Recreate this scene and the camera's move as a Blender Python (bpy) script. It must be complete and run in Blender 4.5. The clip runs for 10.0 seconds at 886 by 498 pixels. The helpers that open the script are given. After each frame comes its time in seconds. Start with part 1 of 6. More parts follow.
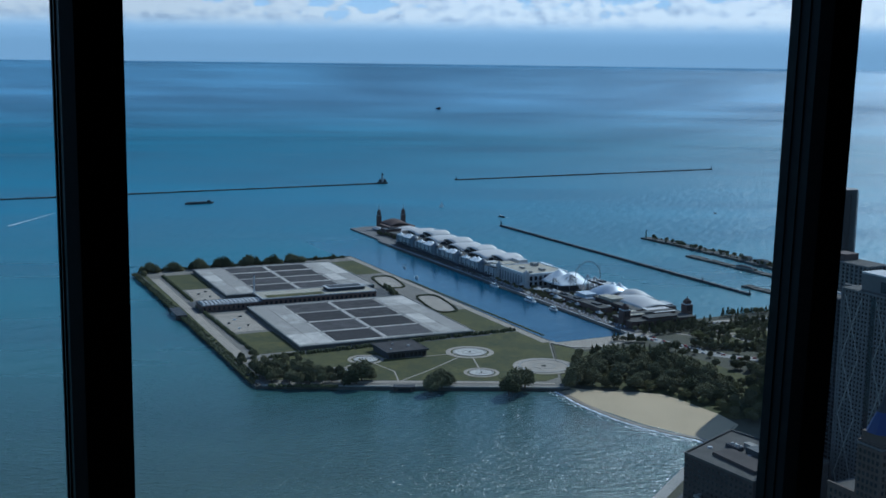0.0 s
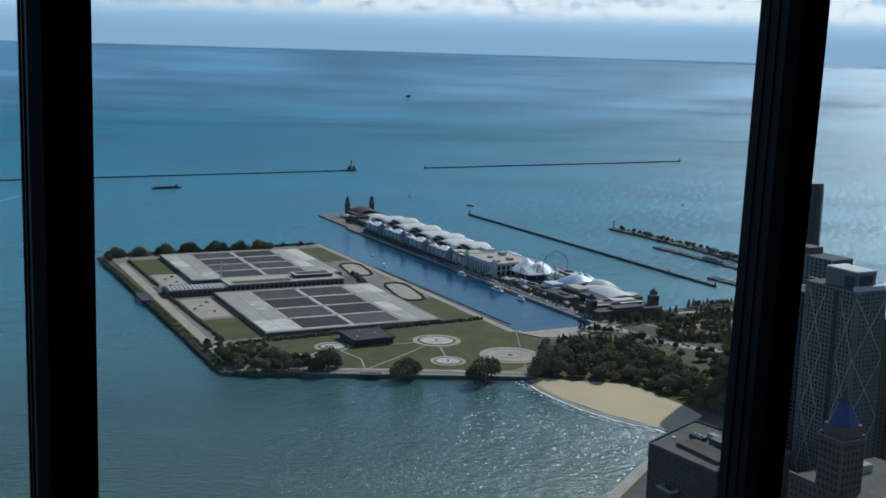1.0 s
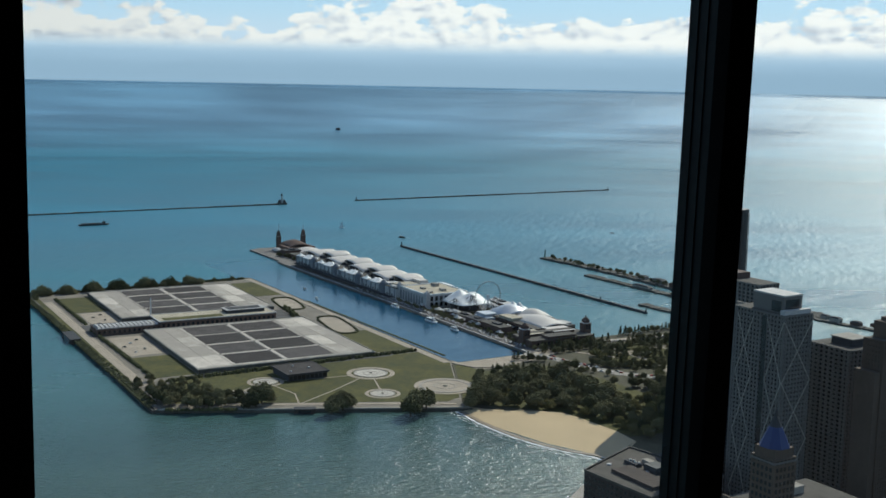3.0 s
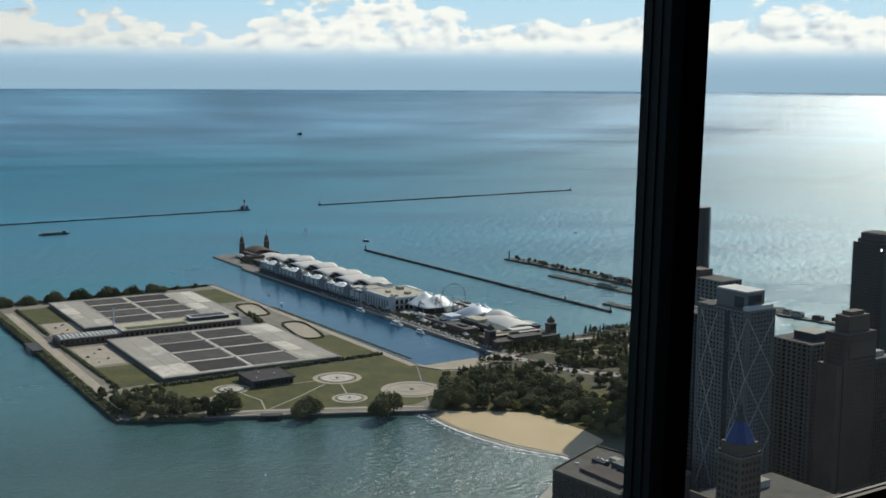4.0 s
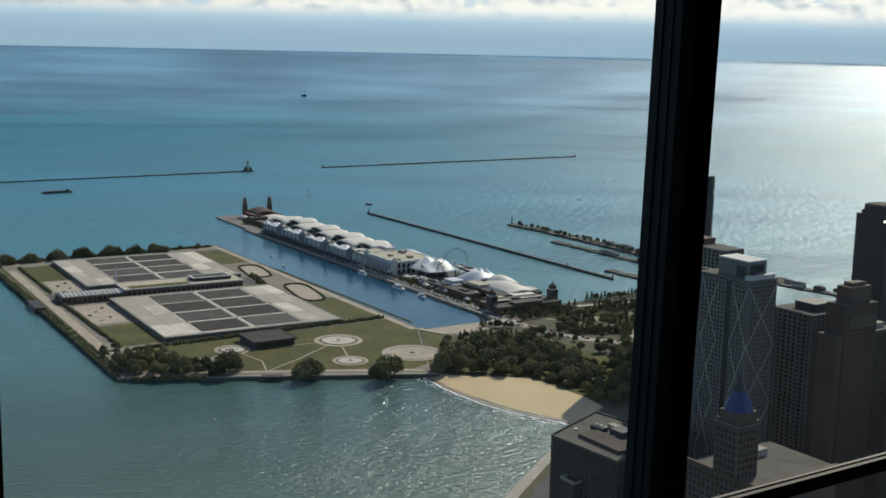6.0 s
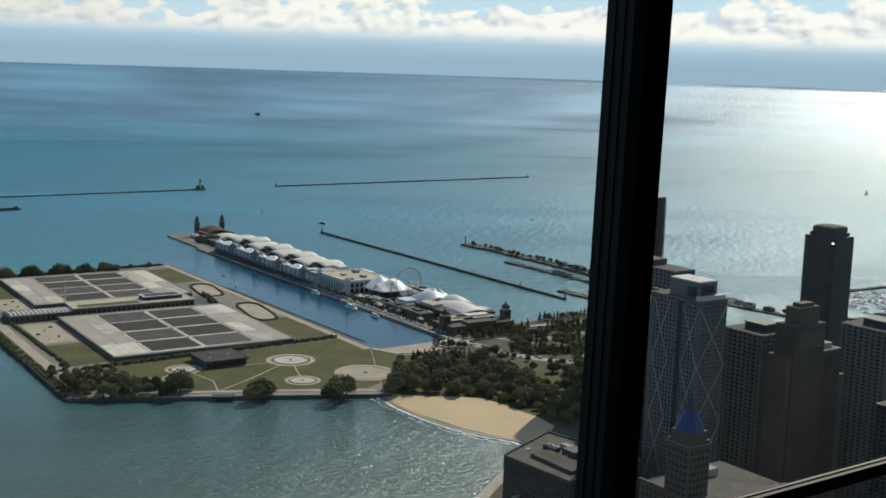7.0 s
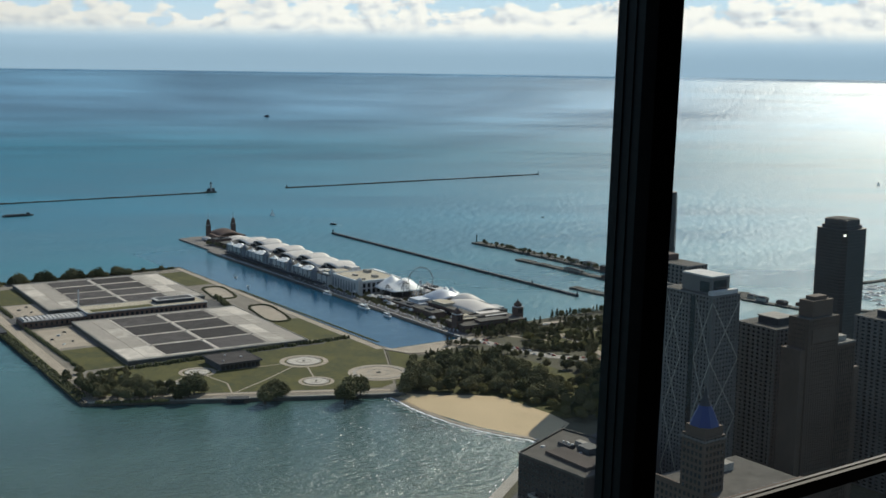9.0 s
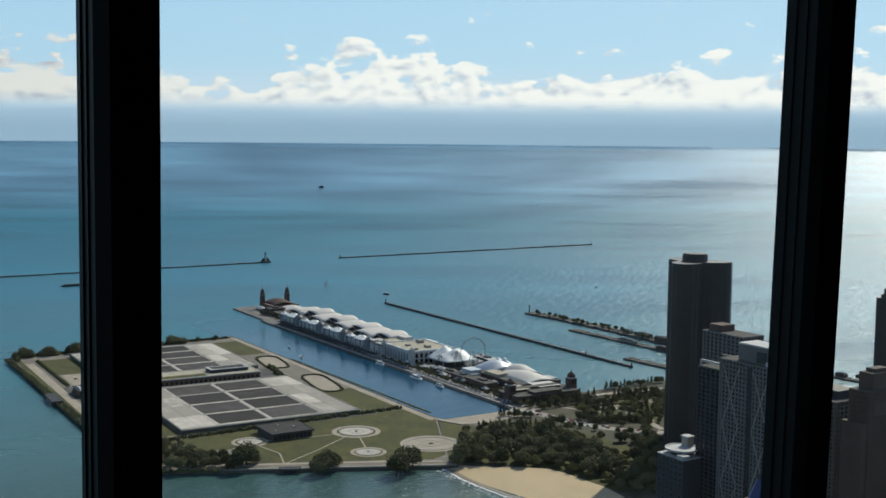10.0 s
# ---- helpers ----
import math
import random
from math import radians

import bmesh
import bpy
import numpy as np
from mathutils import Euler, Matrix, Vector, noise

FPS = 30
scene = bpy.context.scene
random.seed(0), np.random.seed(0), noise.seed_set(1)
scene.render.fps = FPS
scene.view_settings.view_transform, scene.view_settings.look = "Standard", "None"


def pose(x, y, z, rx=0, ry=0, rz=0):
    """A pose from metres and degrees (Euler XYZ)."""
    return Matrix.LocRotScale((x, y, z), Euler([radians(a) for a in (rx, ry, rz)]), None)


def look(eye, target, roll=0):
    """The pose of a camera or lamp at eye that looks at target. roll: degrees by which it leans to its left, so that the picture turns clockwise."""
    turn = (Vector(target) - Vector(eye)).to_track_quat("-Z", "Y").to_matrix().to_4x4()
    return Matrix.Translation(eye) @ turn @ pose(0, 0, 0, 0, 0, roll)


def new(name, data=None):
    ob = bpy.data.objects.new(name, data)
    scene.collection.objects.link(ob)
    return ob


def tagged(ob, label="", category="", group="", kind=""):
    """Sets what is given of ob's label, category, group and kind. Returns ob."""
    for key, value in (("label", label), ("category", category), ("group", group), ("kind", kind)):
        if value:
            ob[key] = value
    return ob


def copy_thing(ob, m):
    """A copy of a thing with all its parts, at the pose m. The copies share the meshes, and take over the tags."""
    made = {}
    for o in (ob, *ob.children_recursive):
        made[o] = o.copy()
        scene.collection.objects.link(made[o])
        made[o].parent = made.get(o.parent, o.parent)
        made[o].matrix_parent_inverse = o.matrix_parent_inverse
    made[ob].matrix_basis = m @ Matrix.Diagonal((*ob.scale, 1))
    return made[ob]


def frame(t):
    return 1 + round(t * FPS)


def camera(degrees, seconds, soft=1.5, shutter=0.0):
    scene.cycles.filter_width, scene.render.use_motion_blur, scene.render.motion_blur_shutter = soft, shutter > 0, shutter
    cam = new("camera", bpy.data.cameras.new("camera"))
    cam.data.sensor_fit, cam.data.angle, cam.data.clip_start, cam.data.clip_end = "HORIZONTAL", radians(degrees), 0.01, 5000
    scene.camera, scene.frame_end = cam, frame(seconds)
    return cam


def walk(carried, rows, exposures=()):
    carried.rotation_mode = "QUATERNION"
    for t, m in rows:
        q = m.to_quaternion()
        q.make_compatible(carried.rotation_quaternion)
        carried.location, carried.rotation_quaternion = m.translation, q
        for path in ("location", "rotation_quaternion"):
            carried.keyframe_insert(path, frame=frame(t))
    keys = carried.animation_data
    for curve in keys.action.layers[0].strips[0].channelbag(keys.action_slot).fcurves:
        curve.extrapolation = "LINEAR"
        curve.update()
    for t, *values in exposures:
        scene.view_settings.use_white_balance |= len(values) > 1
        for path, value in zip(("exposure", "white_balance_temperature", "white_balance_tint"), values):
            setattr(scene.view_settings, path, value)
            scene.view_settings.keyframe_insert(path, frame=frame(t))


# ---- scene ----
# ---- camera ----
cam = camera(40.86, 10.0, soft=1.6)
walk(cam, [
    (0.0, pose(0, 0, 320, 80.653, -0.712, -116.711)),
    (0.5, pose(0, 0, 320, 80.396, -1.580, -118.243)),
    (1.0, pose(0, 0, 320, 80.121, -1.708, -118.097)),
    (1.5, pose(0, 0, 320, 80.538, -1.748, -118.598)),
    (2.0, pose(0, 0.01, 320, 80.665, -1.411, -120.085)),
    (2.5, pose(0, 0.016, 320, 81.591, -1.632, -120.799)),
    (3.0, pose(0, 0.014, 320, 81.723, -1.161, -121.487)),
    (3.2, pose(0, 0.012, 320, 82.040, -1.056, -121.995)),
    (4.3, pose(0, 0, 320, 81.617, -0.480, -123.763)),
    (4.5, pose(0, 0, 320, 81.117, -1.011, -123.814)),
    (4.8, pose(0, 0, 320, 80.758, -0.898, -124.928)),
    (5.0, pose(0, 0, 320, 80.695, -1.320, -124.574)),
    (5.2, pose(0, 0, 320, 79.351, -0.782, -123.699)),
    (6.3, pose(0, 0.02, 320, 80.408, -1.322, -123.021)),
    (6.5, pose(0, 0.02, 320, 80.572, -1.221, -123.169)),
    (7.0, pose(0, 0.01, 320, 81.168, -1.832, -125.248)),
    (7.5, pose(0, 0, 320, 81.122, -2.372, -125.106)),
    (8.0, pose(0, 0, 320, 82.035, -1.828, -125.714)),
    (8.5, pose(0, 0, 320, 81.813, -1.405, -126.744)),
    (9.0, pose(0, 0.022, 320, 81.103, -0.811, -124.859)),
    (9.5, pose(0.04, 0.138, 320, 81.409, -1.151, -121.968)),
    (10.0, pose(0.166, 0.194, 320, 84.448, -0.565, -122.339)),
], exposures=[(0, -0.5, 4940, 4), (0.5, -0.4, 5400, 4), (1.0, -0.3, 5660, 5), (2.5, -0.15, 6210, 6), (4.5, -0.1, 6760, 7), (8.5, -0.1, 6870, 8), (10, -0.15, 6600, 7)])

# ---- world and sun ----
SUN_AZ, SUN_EL = 149.5, 39.0      # compass degrees clockwise from north; degrees above the horizon
EYE_Z = 320.0


def build_world():
    w = bpy.data.worlds.new("sky")
    scene.world = w
    w.use_nodes = True
    nt = w.node_tree
    nt.nodes.clear()
    N, L = nt.nodes.new, nt.links.new
    out, bg = N("ShaderNodeOutputWorld"), N("ShaderNodeBackground")
    sky = N("ShaderNodeTexSky")
    sky.sky_type, sky.sun_disc = "NISHITA", False
    sky.sun_elevation, sky.sun_rotation = radians(SUN_EL), radians(SUN_AZ)
    sky.altitude, sky.air_density, sky.dust_density, sky.ozone_density = 300, 1.0, 0.6, 1.6
    tc = N("ShaderNodeTexCoord")
    sep = N("ShaderNodeSeparateXYZ")
    L(tc.outputs["Generated"], sep.inputs[0])
    az = N("ShaderNodeMath"); az.operation = "ARCTAN2"
    L(sep.outputs["X"], az.inputs[0]); L(sep.outputs["Y"], az.inputs[1])
    el = N("ShaderNodeMath"); el.operation = "ARCSINE"
    L(sep.outputs["Z"], el.inputs[0])
    def math_node(op, a, b=None, c=None):
        n = N("ShaderNodeMath"); n.operation = op
        for k, v in enumerate((a, b, c)):
            if v is None:
                continue
            if isinstance(v, (int, float)):
                n.inputs[k].default_value = v
            else:
                L(v, n.inputs[k])
        return n.outputs[0]

    def ramp_node(value, lo, hi, stops, mode="LINEAR"):
        mr = N("ShaderNodeMapRange")
        mr.inputs["From Min"].default_value, mr.inputs["From Max"].default_value = lo, hi
        L(value, mr.inputs["Value"])
        r = N("ShaderNodeValToRGB")
        r.color_ramp.interpolation = mode
        e = r.color_ramp.elements
        for k, (p, v) in enumerate(stops):
            p = (p - lo) / (hi - lo)
            if k < 2:
                e[k].position = p
                q = e[k]
            else:
                q = e.new(p)
            q.color = (v, v, v, 1) if isinstance(v, (int, float)) else (*v, 1)
        L(mr.outputs[0], r.inputs["Fac"])
        return r.outputs["Color"]

    def cloud_noise(scale, stretch, shift, detail, rough):
        mp = N("ShaderNodeMapping")
        mp.inputs["Scale"].default_value, mp.inputs["Location"].default_value = (1.0, stretch, 1.0), shift
        L(comb.outputs[0], mp.inputs["Vector"])
        n = N("ShaderNodeTexNoise")
        n.inputs["Scale"].default_value, n.inputs["Detail"].default_value, n.inputs["Roughness"].default_value = scale, detail, rough
        n.inputs["Distortion"].default_value = 0.15
        L(mp.outputs[0], n.inputs["Vector"])
        return n.outputs["Fac"]

    azd, eld = math_node("MULTIPLY", az.outputs[0], 57.2958), math_node("MULTIPLY", el.outputs[0], 57.2958)
    # clouds live on azimuth and height, wider than tall
    comb = N("ShaderNodeCombineXYZ")
    L(az.outputs[0], comb.inputs["X"]); L(el.outputs[0], comb.inputs["Y"])
    n1 = cloud_noise(30.0, 1.6, (0.37, 0.0, 0.0), 9.0, 0.58)
    n2 = cloud_noise(30.0, 1.6, (0.374, 0.010, 0.0), 9.0, 0.58)
    n3 = cloud_noise(9.0, 8.0, (0.1, 0.3, 0.0), 5.0, 0.6)
    # a bank of cumulus over a level base, heaped higher in places, open blue above
    top = ramp_node(azd, 84, 164, [(84, 0.42), (164, 0.50), (97, 0.36), (104, 0.45), (108, 0.36), (111, 0.29), (113.5, 0.33), (115.5, 0.40), (118, 0.48), (121.5, 0.49),
                                   (123.5, 0.42), (126, 0.32), (129, 0.39), (131, 0.42), (133, 0.35), (135.5, 0.48), (138, 0.42), (142, 0.50), (148, 0.44)], "EASE")
    rise = math_node("DIVIDE", math_node("SUBTRACT", eld, 1.15), math_node("SUBTRACT", math_node("MULTIPLY", top, 8.0), 1.15))
    cover = ramp_node(rise, -0.2, 2.6, [(-0.2, 0.34), (2.6, 0.0), (0.0, 0.38), (0.16, 0.38), (0.45, 0.29), (0.72, 0.21), (0.98, 0.15), (1.2, 0.06), (1.5, 0.0)])
    dens = math_node("ADD", math_node("ADD", n1, cover), math_node("MULTIPLY_ADD", n3, 0.50, -0.25))
    mask = N("ShaderNodeMapRange"); mask.interpolation_type = "SMOOTHSTEP"
    mask.inputs["From Min"].default_value, mask.inputs["From Max"].default_value = 0.64, 0.73
    L(dens, mask.inputs["Value"])
    soft = N("ShaderNodeMapRange"); soft.interpolation_type = "SMOOTHSTEP"
    soft.inputs["From Min"].default_value, soft.inputs["From Max"].default_value = 0.95, 1.75
    L(eld, soft.inputs["Value"])
    # cloud light: bright tops, greyer undersides and level grey streaks
    lit = math_node("MULTIPLY_ADD", math_node("SUBTRACT", n1, n2), 2.0, 0.56)
    lit = math_node("ADD", lit, math_node("MULTIPLY_ADD", n3, -1.1, 0.55))
    cloud = ramp_node(lit, 0.0, 1.0, [(0.18, (6.0, 6.5, 7.2)), (0.60, (10.2, 10.1, 9.8)), (0.38, (8.3, 8.6, 8.9))])
    far = ramp_node(azd, 60, 180, [(60, 0.72), (180, 1.04), (104, 0.80), (118, 0.97)])
    cm = N("ShaderNodeVectorMath"); cm.operation = "MULTIPLY"
    L(cloud, cm.inputs[0]); L(far, cm.inputs[1])
    cloud = cm.outputs[0]
    # the low sky pales towards the cloud base and thickens to blue haze at the horizon
    lowsky = N("ShaderNodeMapRange"); lowsky.interpolation_type = "SMOOTHSTEP"
    lowsky.inputs["From Min"].default_value, lowsky.inputs["From Max"].default_value = 26, 4
    lowsky.inputs["To Max"].default_value = 0.8
    L(eld, lowsky.inputs["Value"])
    ms = N("ShaderNodeMixRGB"); ms.inputs["Color2"].default_value = (4.3, 6.9, 9.3, 1)
    L(lowsky.outputs[0], ms.inputs["Fac"]); L(sky.outputs[0], ms.inputs["Color1"])
    veil = math_node("MULTIPLY_ADD", n3, 0.5, -0.25)
    haze = ramp_node(math_node("ADD", eld, veil), 0.0, 2.0, [(0.25, (3.25, 4.75, 6.2)), (1.7, (6.1, 7.5, 8.8)), (0.75, (3.85, 5.45, 7.0)), (1.2, (4.9, 6.5, 7.9))])
    hz = N("ShaderNodeMapRange"); hz.interpolation_type = "SMOOTHSTEP"
    hz.inputs["From Min"].default_value, hz.inputs["From Max"].default_value = 3.6, 1.2
    L(eld, hz.inputs["Value"])
    m0 = N("ShaderNodeMixRGB")
    L(hz.outputs[0], m0.inputs["Fac"]); L(ms.outputs[0], m0.inputs["Color1"]); L(haze, m0.inputs["Color2"])
    m1 = N("ShaderNodeMixRGB")
    L(math_node("MULTIPLY", mask.outputs[0], soft.outputs[0]), m1.inputs["Fac"]); L(m0.outputs[0], m1.inputs["Color1"]); L(cloud, m1.inputs["Color2"])
    L(m1.outputs[0], bg.inputs["Color"])
    bg.inputs["Strength"].default_value = 0.115
    L(bg.outputs[0], out.inputs["Surface"])


build_world()
sun = new("sun", bpy.data.lights.new("sun", "SUN"))
sun.data.energy, sun.data.angle, sun.data.color = 3.9, radians(0.53), (1.0, 0.94, 0.81)
_a, _e = radians(SUN_AZ), radians(SUN_EL)
sun.matrix_world = look((0, 0, 600), (-math.sin(_a) * math.cos(_e), -math.cos(_a) * math.cos(_e), 600 - math.sin(_e)))


# ---- materials ----
def mat(name, color, rough=0.7, metal=0.0, vary=0.25, scale=0.3, fine=4.0, bump=0.0, second=None, island=False, spec=0.4):
    """A surface with grain at two scales (per metre), mixed towards a second colour."""
    m = bpy.data.materials.new(name)
    m.use_nodes = True
    nt = m.node_tree
    N, L = nt.nodes.new, nt.links.new
    b = nt.nodes["Principled BSDF"]
    g = N("ShaderNodeNewGeometry")
    a, c = N("ShaderNodeTexNoise"), N("ShaderNodeTexNoise")
    a.inputs["Scale"].default_value, a.inputs["Detail"].default_value = scale, 5.0
    c.inputs["Scale"].default_value, c.inputs["Detail"].default_value = fine, 4.0
    L(g.outputs["Position"], a.inputs["Vector"]); L(g.outputs["Position"], c.inputs["Vector"])
    mx = N("ShaderNodeMath"); mx.operation = "MULTIPLY_ADD"
    mx.inputs[1].default_value, mx.inputs[2].default_value = 0.5, 0.0
    L(c.outputs["Fac"], mx.inputs[0])
    ad = N("ShaderNodeMath"); ad.operation = "MULTIPLY_ADD"; ad.inputs[1].default_value = 0.5
    L(a.outputs["Fac"], ad.inputs[0]); L(mx.outputs[0], ad.inputs[2])
    fac = ad.outputs[0]
    if island:
        oi = N("ShaderNodeObjectInfo")
        ri = N("ShaderNodeMath"); ri.operation = "MULTIPLY_ADD"
        ri.inputs[1].default_value = 0.35
        L(oi.outputs["Random"], ri.inputs[0]); L(fac, ri.inputs[2])
        r2 = N("ShaderNodeMath"); r2.operation = "MULTIPLY_ADD"
        r2.inputs[1].default_value = 0.35
        L(g.outputs["Random Per Island"], r2.inputs[0]); L(ri.outputs[0], r2.inputs[2])
        r3 = N("ShaderNodeMath"); r3.operation = "SUBTRACT"; r3.inputs[1].default_value = 0.35
        L(r2.outputs[0], r3.inputs[0])
        fac = r3.outputs[0]
    ramp = N("ShaderNodeValToRGB")
    e = ramp.color_ramp.elements
    lo = second or tuple(v * (1 - vary) for v in color)
    hi = color if second else tuple(min(1, v * (1 + vary * 0.6)) for v in color)
    e[0].position, e[0].color = 0.36, (*lo, 1)
    e[1].position, e[1].color = 0.64, (*hi, 1)
    L(fac, ramp.inputs["Fac"]); L(ramp.outputs["Color"], b.inputs["Base Color"])
    b.inputs["Roughness"].default_value, b.inputs["Metallic"].default_value = rough, metal
    b.inputs["Specular IOR Level"].default_value = spec
    if bump:
        bp = N("ShaderNodeBump")
        bp.inputs["Strength"].default_value, bp.inputs["Distance"].default_value = 0.6, bump
        L(c.outputs["Fac"], bp.inputs["Height"]); L(bp.outputs[0], b.inputs["Normal"])
    return m


def water_mat():
    """Lake water: silt-green shallows to blue deep, horizon haze and cloud-shade bands painted far out, wind ripples,
    slicks of calmer water.
    """
    m = bpy.data.materials.new("lake_water")
    m.use_nodes = True
    nt = m.node_tree
    N, L = nt.nodes.new, nt.links.new
    b = nt.nodes["Principled BSDF"]
    g = N("ShaderNodeNewGeometry")
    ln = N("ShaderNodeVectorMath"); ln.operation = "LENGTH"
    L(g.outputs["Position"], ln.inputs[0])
    # colour by distance: silt-green, then blue, with horizon haze painted in farthest out
    dist_tint = N("ShaderNodeValToRGB")
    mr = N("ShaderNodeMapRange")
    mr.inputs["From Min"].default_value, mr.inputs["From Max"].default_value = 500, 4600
    L(ln.outputs["Value"], mr.inputs["Value"]); L(mr.outputs[0], dist_tint.inputs["Fac"])
    e = dist_tint.color_ramp.elements
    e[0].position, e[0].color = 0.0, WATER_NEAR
    e[1].position, e[1].color = 1.0, WATER_FAR_HAZE
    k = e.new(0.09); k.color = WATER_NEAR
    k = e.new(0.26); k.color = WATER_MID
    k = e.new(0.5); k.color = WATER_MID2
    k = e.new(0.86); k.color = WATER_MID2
    # silt and plankton drift
    big = N("ShaderNodeTexNoise"); big.inputs["Scale"].default_value, big.inputs["Detail"].default_value = 0.0022, 5
    mp = N("ShaderNodeMapping"); mp.vector_type = "TEXTURE"; mp.inputs["Rotation"].default_value = (0, 0, radians(-25)); mp.inputs["Scale"].default_value = (0.5, 1.5, 1)
    L(g.outputs["Position"], mp.inputs["Vector"]); L(mp.outputs[0], big.inputs["Vector"])
    br = N("ShaderNodeMapRange")
    br.inputs["From Min"].default_value, br.inputs["From Max"].default_value = 0.35, 0.65
    br.inputs["To Min"].default_value, br.inputs["To Max"].default_value = 0.80, 1.18
    L(big.outputs["Fac"], br.inputs["Value"])
    # long cloud-shadow bands far out, painted into the water colour
    shade_slick = N("ShaderNodeTexNoise"); shade_slick.inputs["Scale"].default_value, shade_slick.inputs["Detail"].default_value = 1.0, 4
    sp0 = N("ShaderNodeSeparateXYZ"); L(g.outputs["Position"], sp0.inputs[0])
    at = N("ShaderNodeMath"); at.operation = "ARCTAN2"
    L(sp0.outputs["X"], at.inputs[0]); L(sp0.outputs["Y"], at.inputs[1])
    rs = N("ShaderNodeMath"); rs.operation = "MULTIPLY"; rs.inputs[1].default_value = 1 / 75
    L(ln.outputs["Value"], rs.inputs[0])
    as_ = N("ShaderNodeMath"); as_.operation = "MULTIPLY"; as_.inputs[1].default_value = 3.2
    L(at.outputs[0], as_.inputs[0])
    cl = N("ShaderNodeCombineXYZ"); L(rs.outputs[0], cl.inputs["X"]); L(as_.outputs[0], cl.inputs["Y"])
    L(cl.outputs[0], shade_slick.inputs["Vector"])
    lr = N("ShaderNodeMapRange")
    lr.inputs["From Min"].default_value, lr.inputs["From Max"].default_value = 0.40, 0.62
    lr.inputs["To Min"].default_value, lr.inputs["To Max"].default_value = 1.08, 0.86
    L(shade_slick.outputs["Fac"], lr.inputs["Value"])
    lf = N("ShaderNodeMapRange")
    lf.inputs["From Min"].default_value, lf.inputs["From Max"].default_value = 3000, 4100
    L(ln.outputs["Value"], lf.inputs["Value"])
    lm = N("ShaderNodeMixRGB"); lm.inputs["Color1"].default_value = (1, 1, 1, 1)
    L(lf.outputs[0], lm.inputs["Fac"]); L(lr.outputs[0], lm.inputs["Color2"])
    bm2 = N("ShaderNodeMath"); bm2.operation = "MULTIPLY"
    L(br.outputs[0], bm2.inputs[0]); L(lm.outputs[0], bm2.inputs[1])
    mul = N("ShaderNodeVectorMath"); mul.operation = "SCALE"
    L(dist_tint.outputs["Color"], mul.inputs[0]); L(bm2.outputs[0], mul.inputs["Scale"])
    # clear deep water in the sheltered channel
    sp = N("ShaderNodeSeparateXYZ"); L(g.outputs["Position"], sp.inputs[0])
    fac = None
    for ax, lo, hi, soft in (("X", 1060, 1800, 60), ("Y", -812, -690, 10)):
        for edge, s in ((lo, 1), (hi, -1)):
            soft = 520 if edge == 1800 else soft
            q = N("ShaderNodeMapRange"); q.interpolation_type = "SMOOTHSTEP"
            q.inputs["From Min"].default_value, q.inputs["From Max"].default_value = edge - s * soft * 0.5, edge + s * soft * 0.5
            L(sp.outputs[ax], q.inputs["Value"])
            if fac is None:
                fac = q.outputs[0]
            else:
                w = N("ShaderNodeMath"); w.operation = "MULTIPLY"
                L(fac, w.inputs[0]); L(q.outputs[0], w.inputs[1]); fac = w.outputs[0]
    ch = N("ShaderNodeMixRGB"); ch.inputs["Color2"].default_value = (0.003, 0.052, 0.105, 1)
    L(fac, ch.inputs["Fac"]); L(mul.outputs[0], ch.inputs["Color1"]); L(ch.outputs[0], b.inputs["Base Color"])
    rr = N("ShaderNodeMapRange")
    rr.inputs["From Min"].default_value, rr.inputs["From Max"].default_value = 0.35, 0.65
    rr.inputs["To Min"].default_value, rr.inputs["To Max"].default_value = -0.05, 0.05
    L(big.outputs["Fac"], rr.inputs["Value"])
    # unresolved ripples: the farther out, the more of them show as roughness
    rd = N("ShaderNodeMapRange")
    rd.inputs["From Min"].default_value, rd.inputs["From Max"].default_value = 700, 3200
    rd.inputs["To Min"].default_value, rd.inputs["To Max"].default_value = 0.19, 0.435
    L(ln.outputs["Value"], rd.inputs["Value"])
    ra = N("ShaderNodeMath"); ra.operation = "ADD"
    L(rr.outputs[0], ra.inputs[0]); L(rd.outputs[0], ra.inputs[1]); 
    # slicks of calm water along the painted shade bands, and a calm far rim
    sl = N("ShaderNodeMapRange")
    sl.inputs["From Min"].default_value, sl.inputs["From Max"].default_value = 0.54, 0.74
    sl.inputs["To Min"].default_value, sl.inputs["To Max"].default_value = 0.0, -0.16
    L(shade_slick.outputs["Fac"], sl.inputs["Value"])
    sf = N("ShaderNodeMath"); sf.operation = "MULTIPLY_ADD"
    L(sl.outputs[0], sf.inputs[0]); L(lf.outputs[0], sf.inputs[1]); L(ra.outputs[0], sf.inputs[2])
    rim = N("ShaderNodeMapRange"); rim.inputs["From Min"].default_value, rim.inputs["From Max"].default_value = 4945, 4975
    rim.inputs["To Max"].default_value = -0.18
    L(ln.outputs["Value"], rim.inputs["Value"])
    rf = N("ShaderNodeMath"); rf.operation = "ADD"; rf.use_clamp = True
    L(sf.outputs[0], rf.inputs[0]); L(rim.outputs[0], rf.inputs[1])
    rc = N("ShaderNodeMixRGB"); rc.inputs["Color2"].default_value = (0.1, 0.1, 0.1, 1)
    L(fac, rc.inputs["Fac"]); L(rf.outputs[0], rc.inputs["Color1"]); L(rc.outputs[0], b.inputs["Roughness"])
    b.inputs["IOR"].default_value = 1.33
    sr = N("ShaderNodeMapRange"); sr.inputs["To Min"].default_value, sr.inputs["To Max"].default_value = 0.55, 0.30
    L(fac, sr.inputs["Value"]); L(sr.outputs[0], b.inputs["Specular IOR Level"])
    # four sets of waves
    h = None
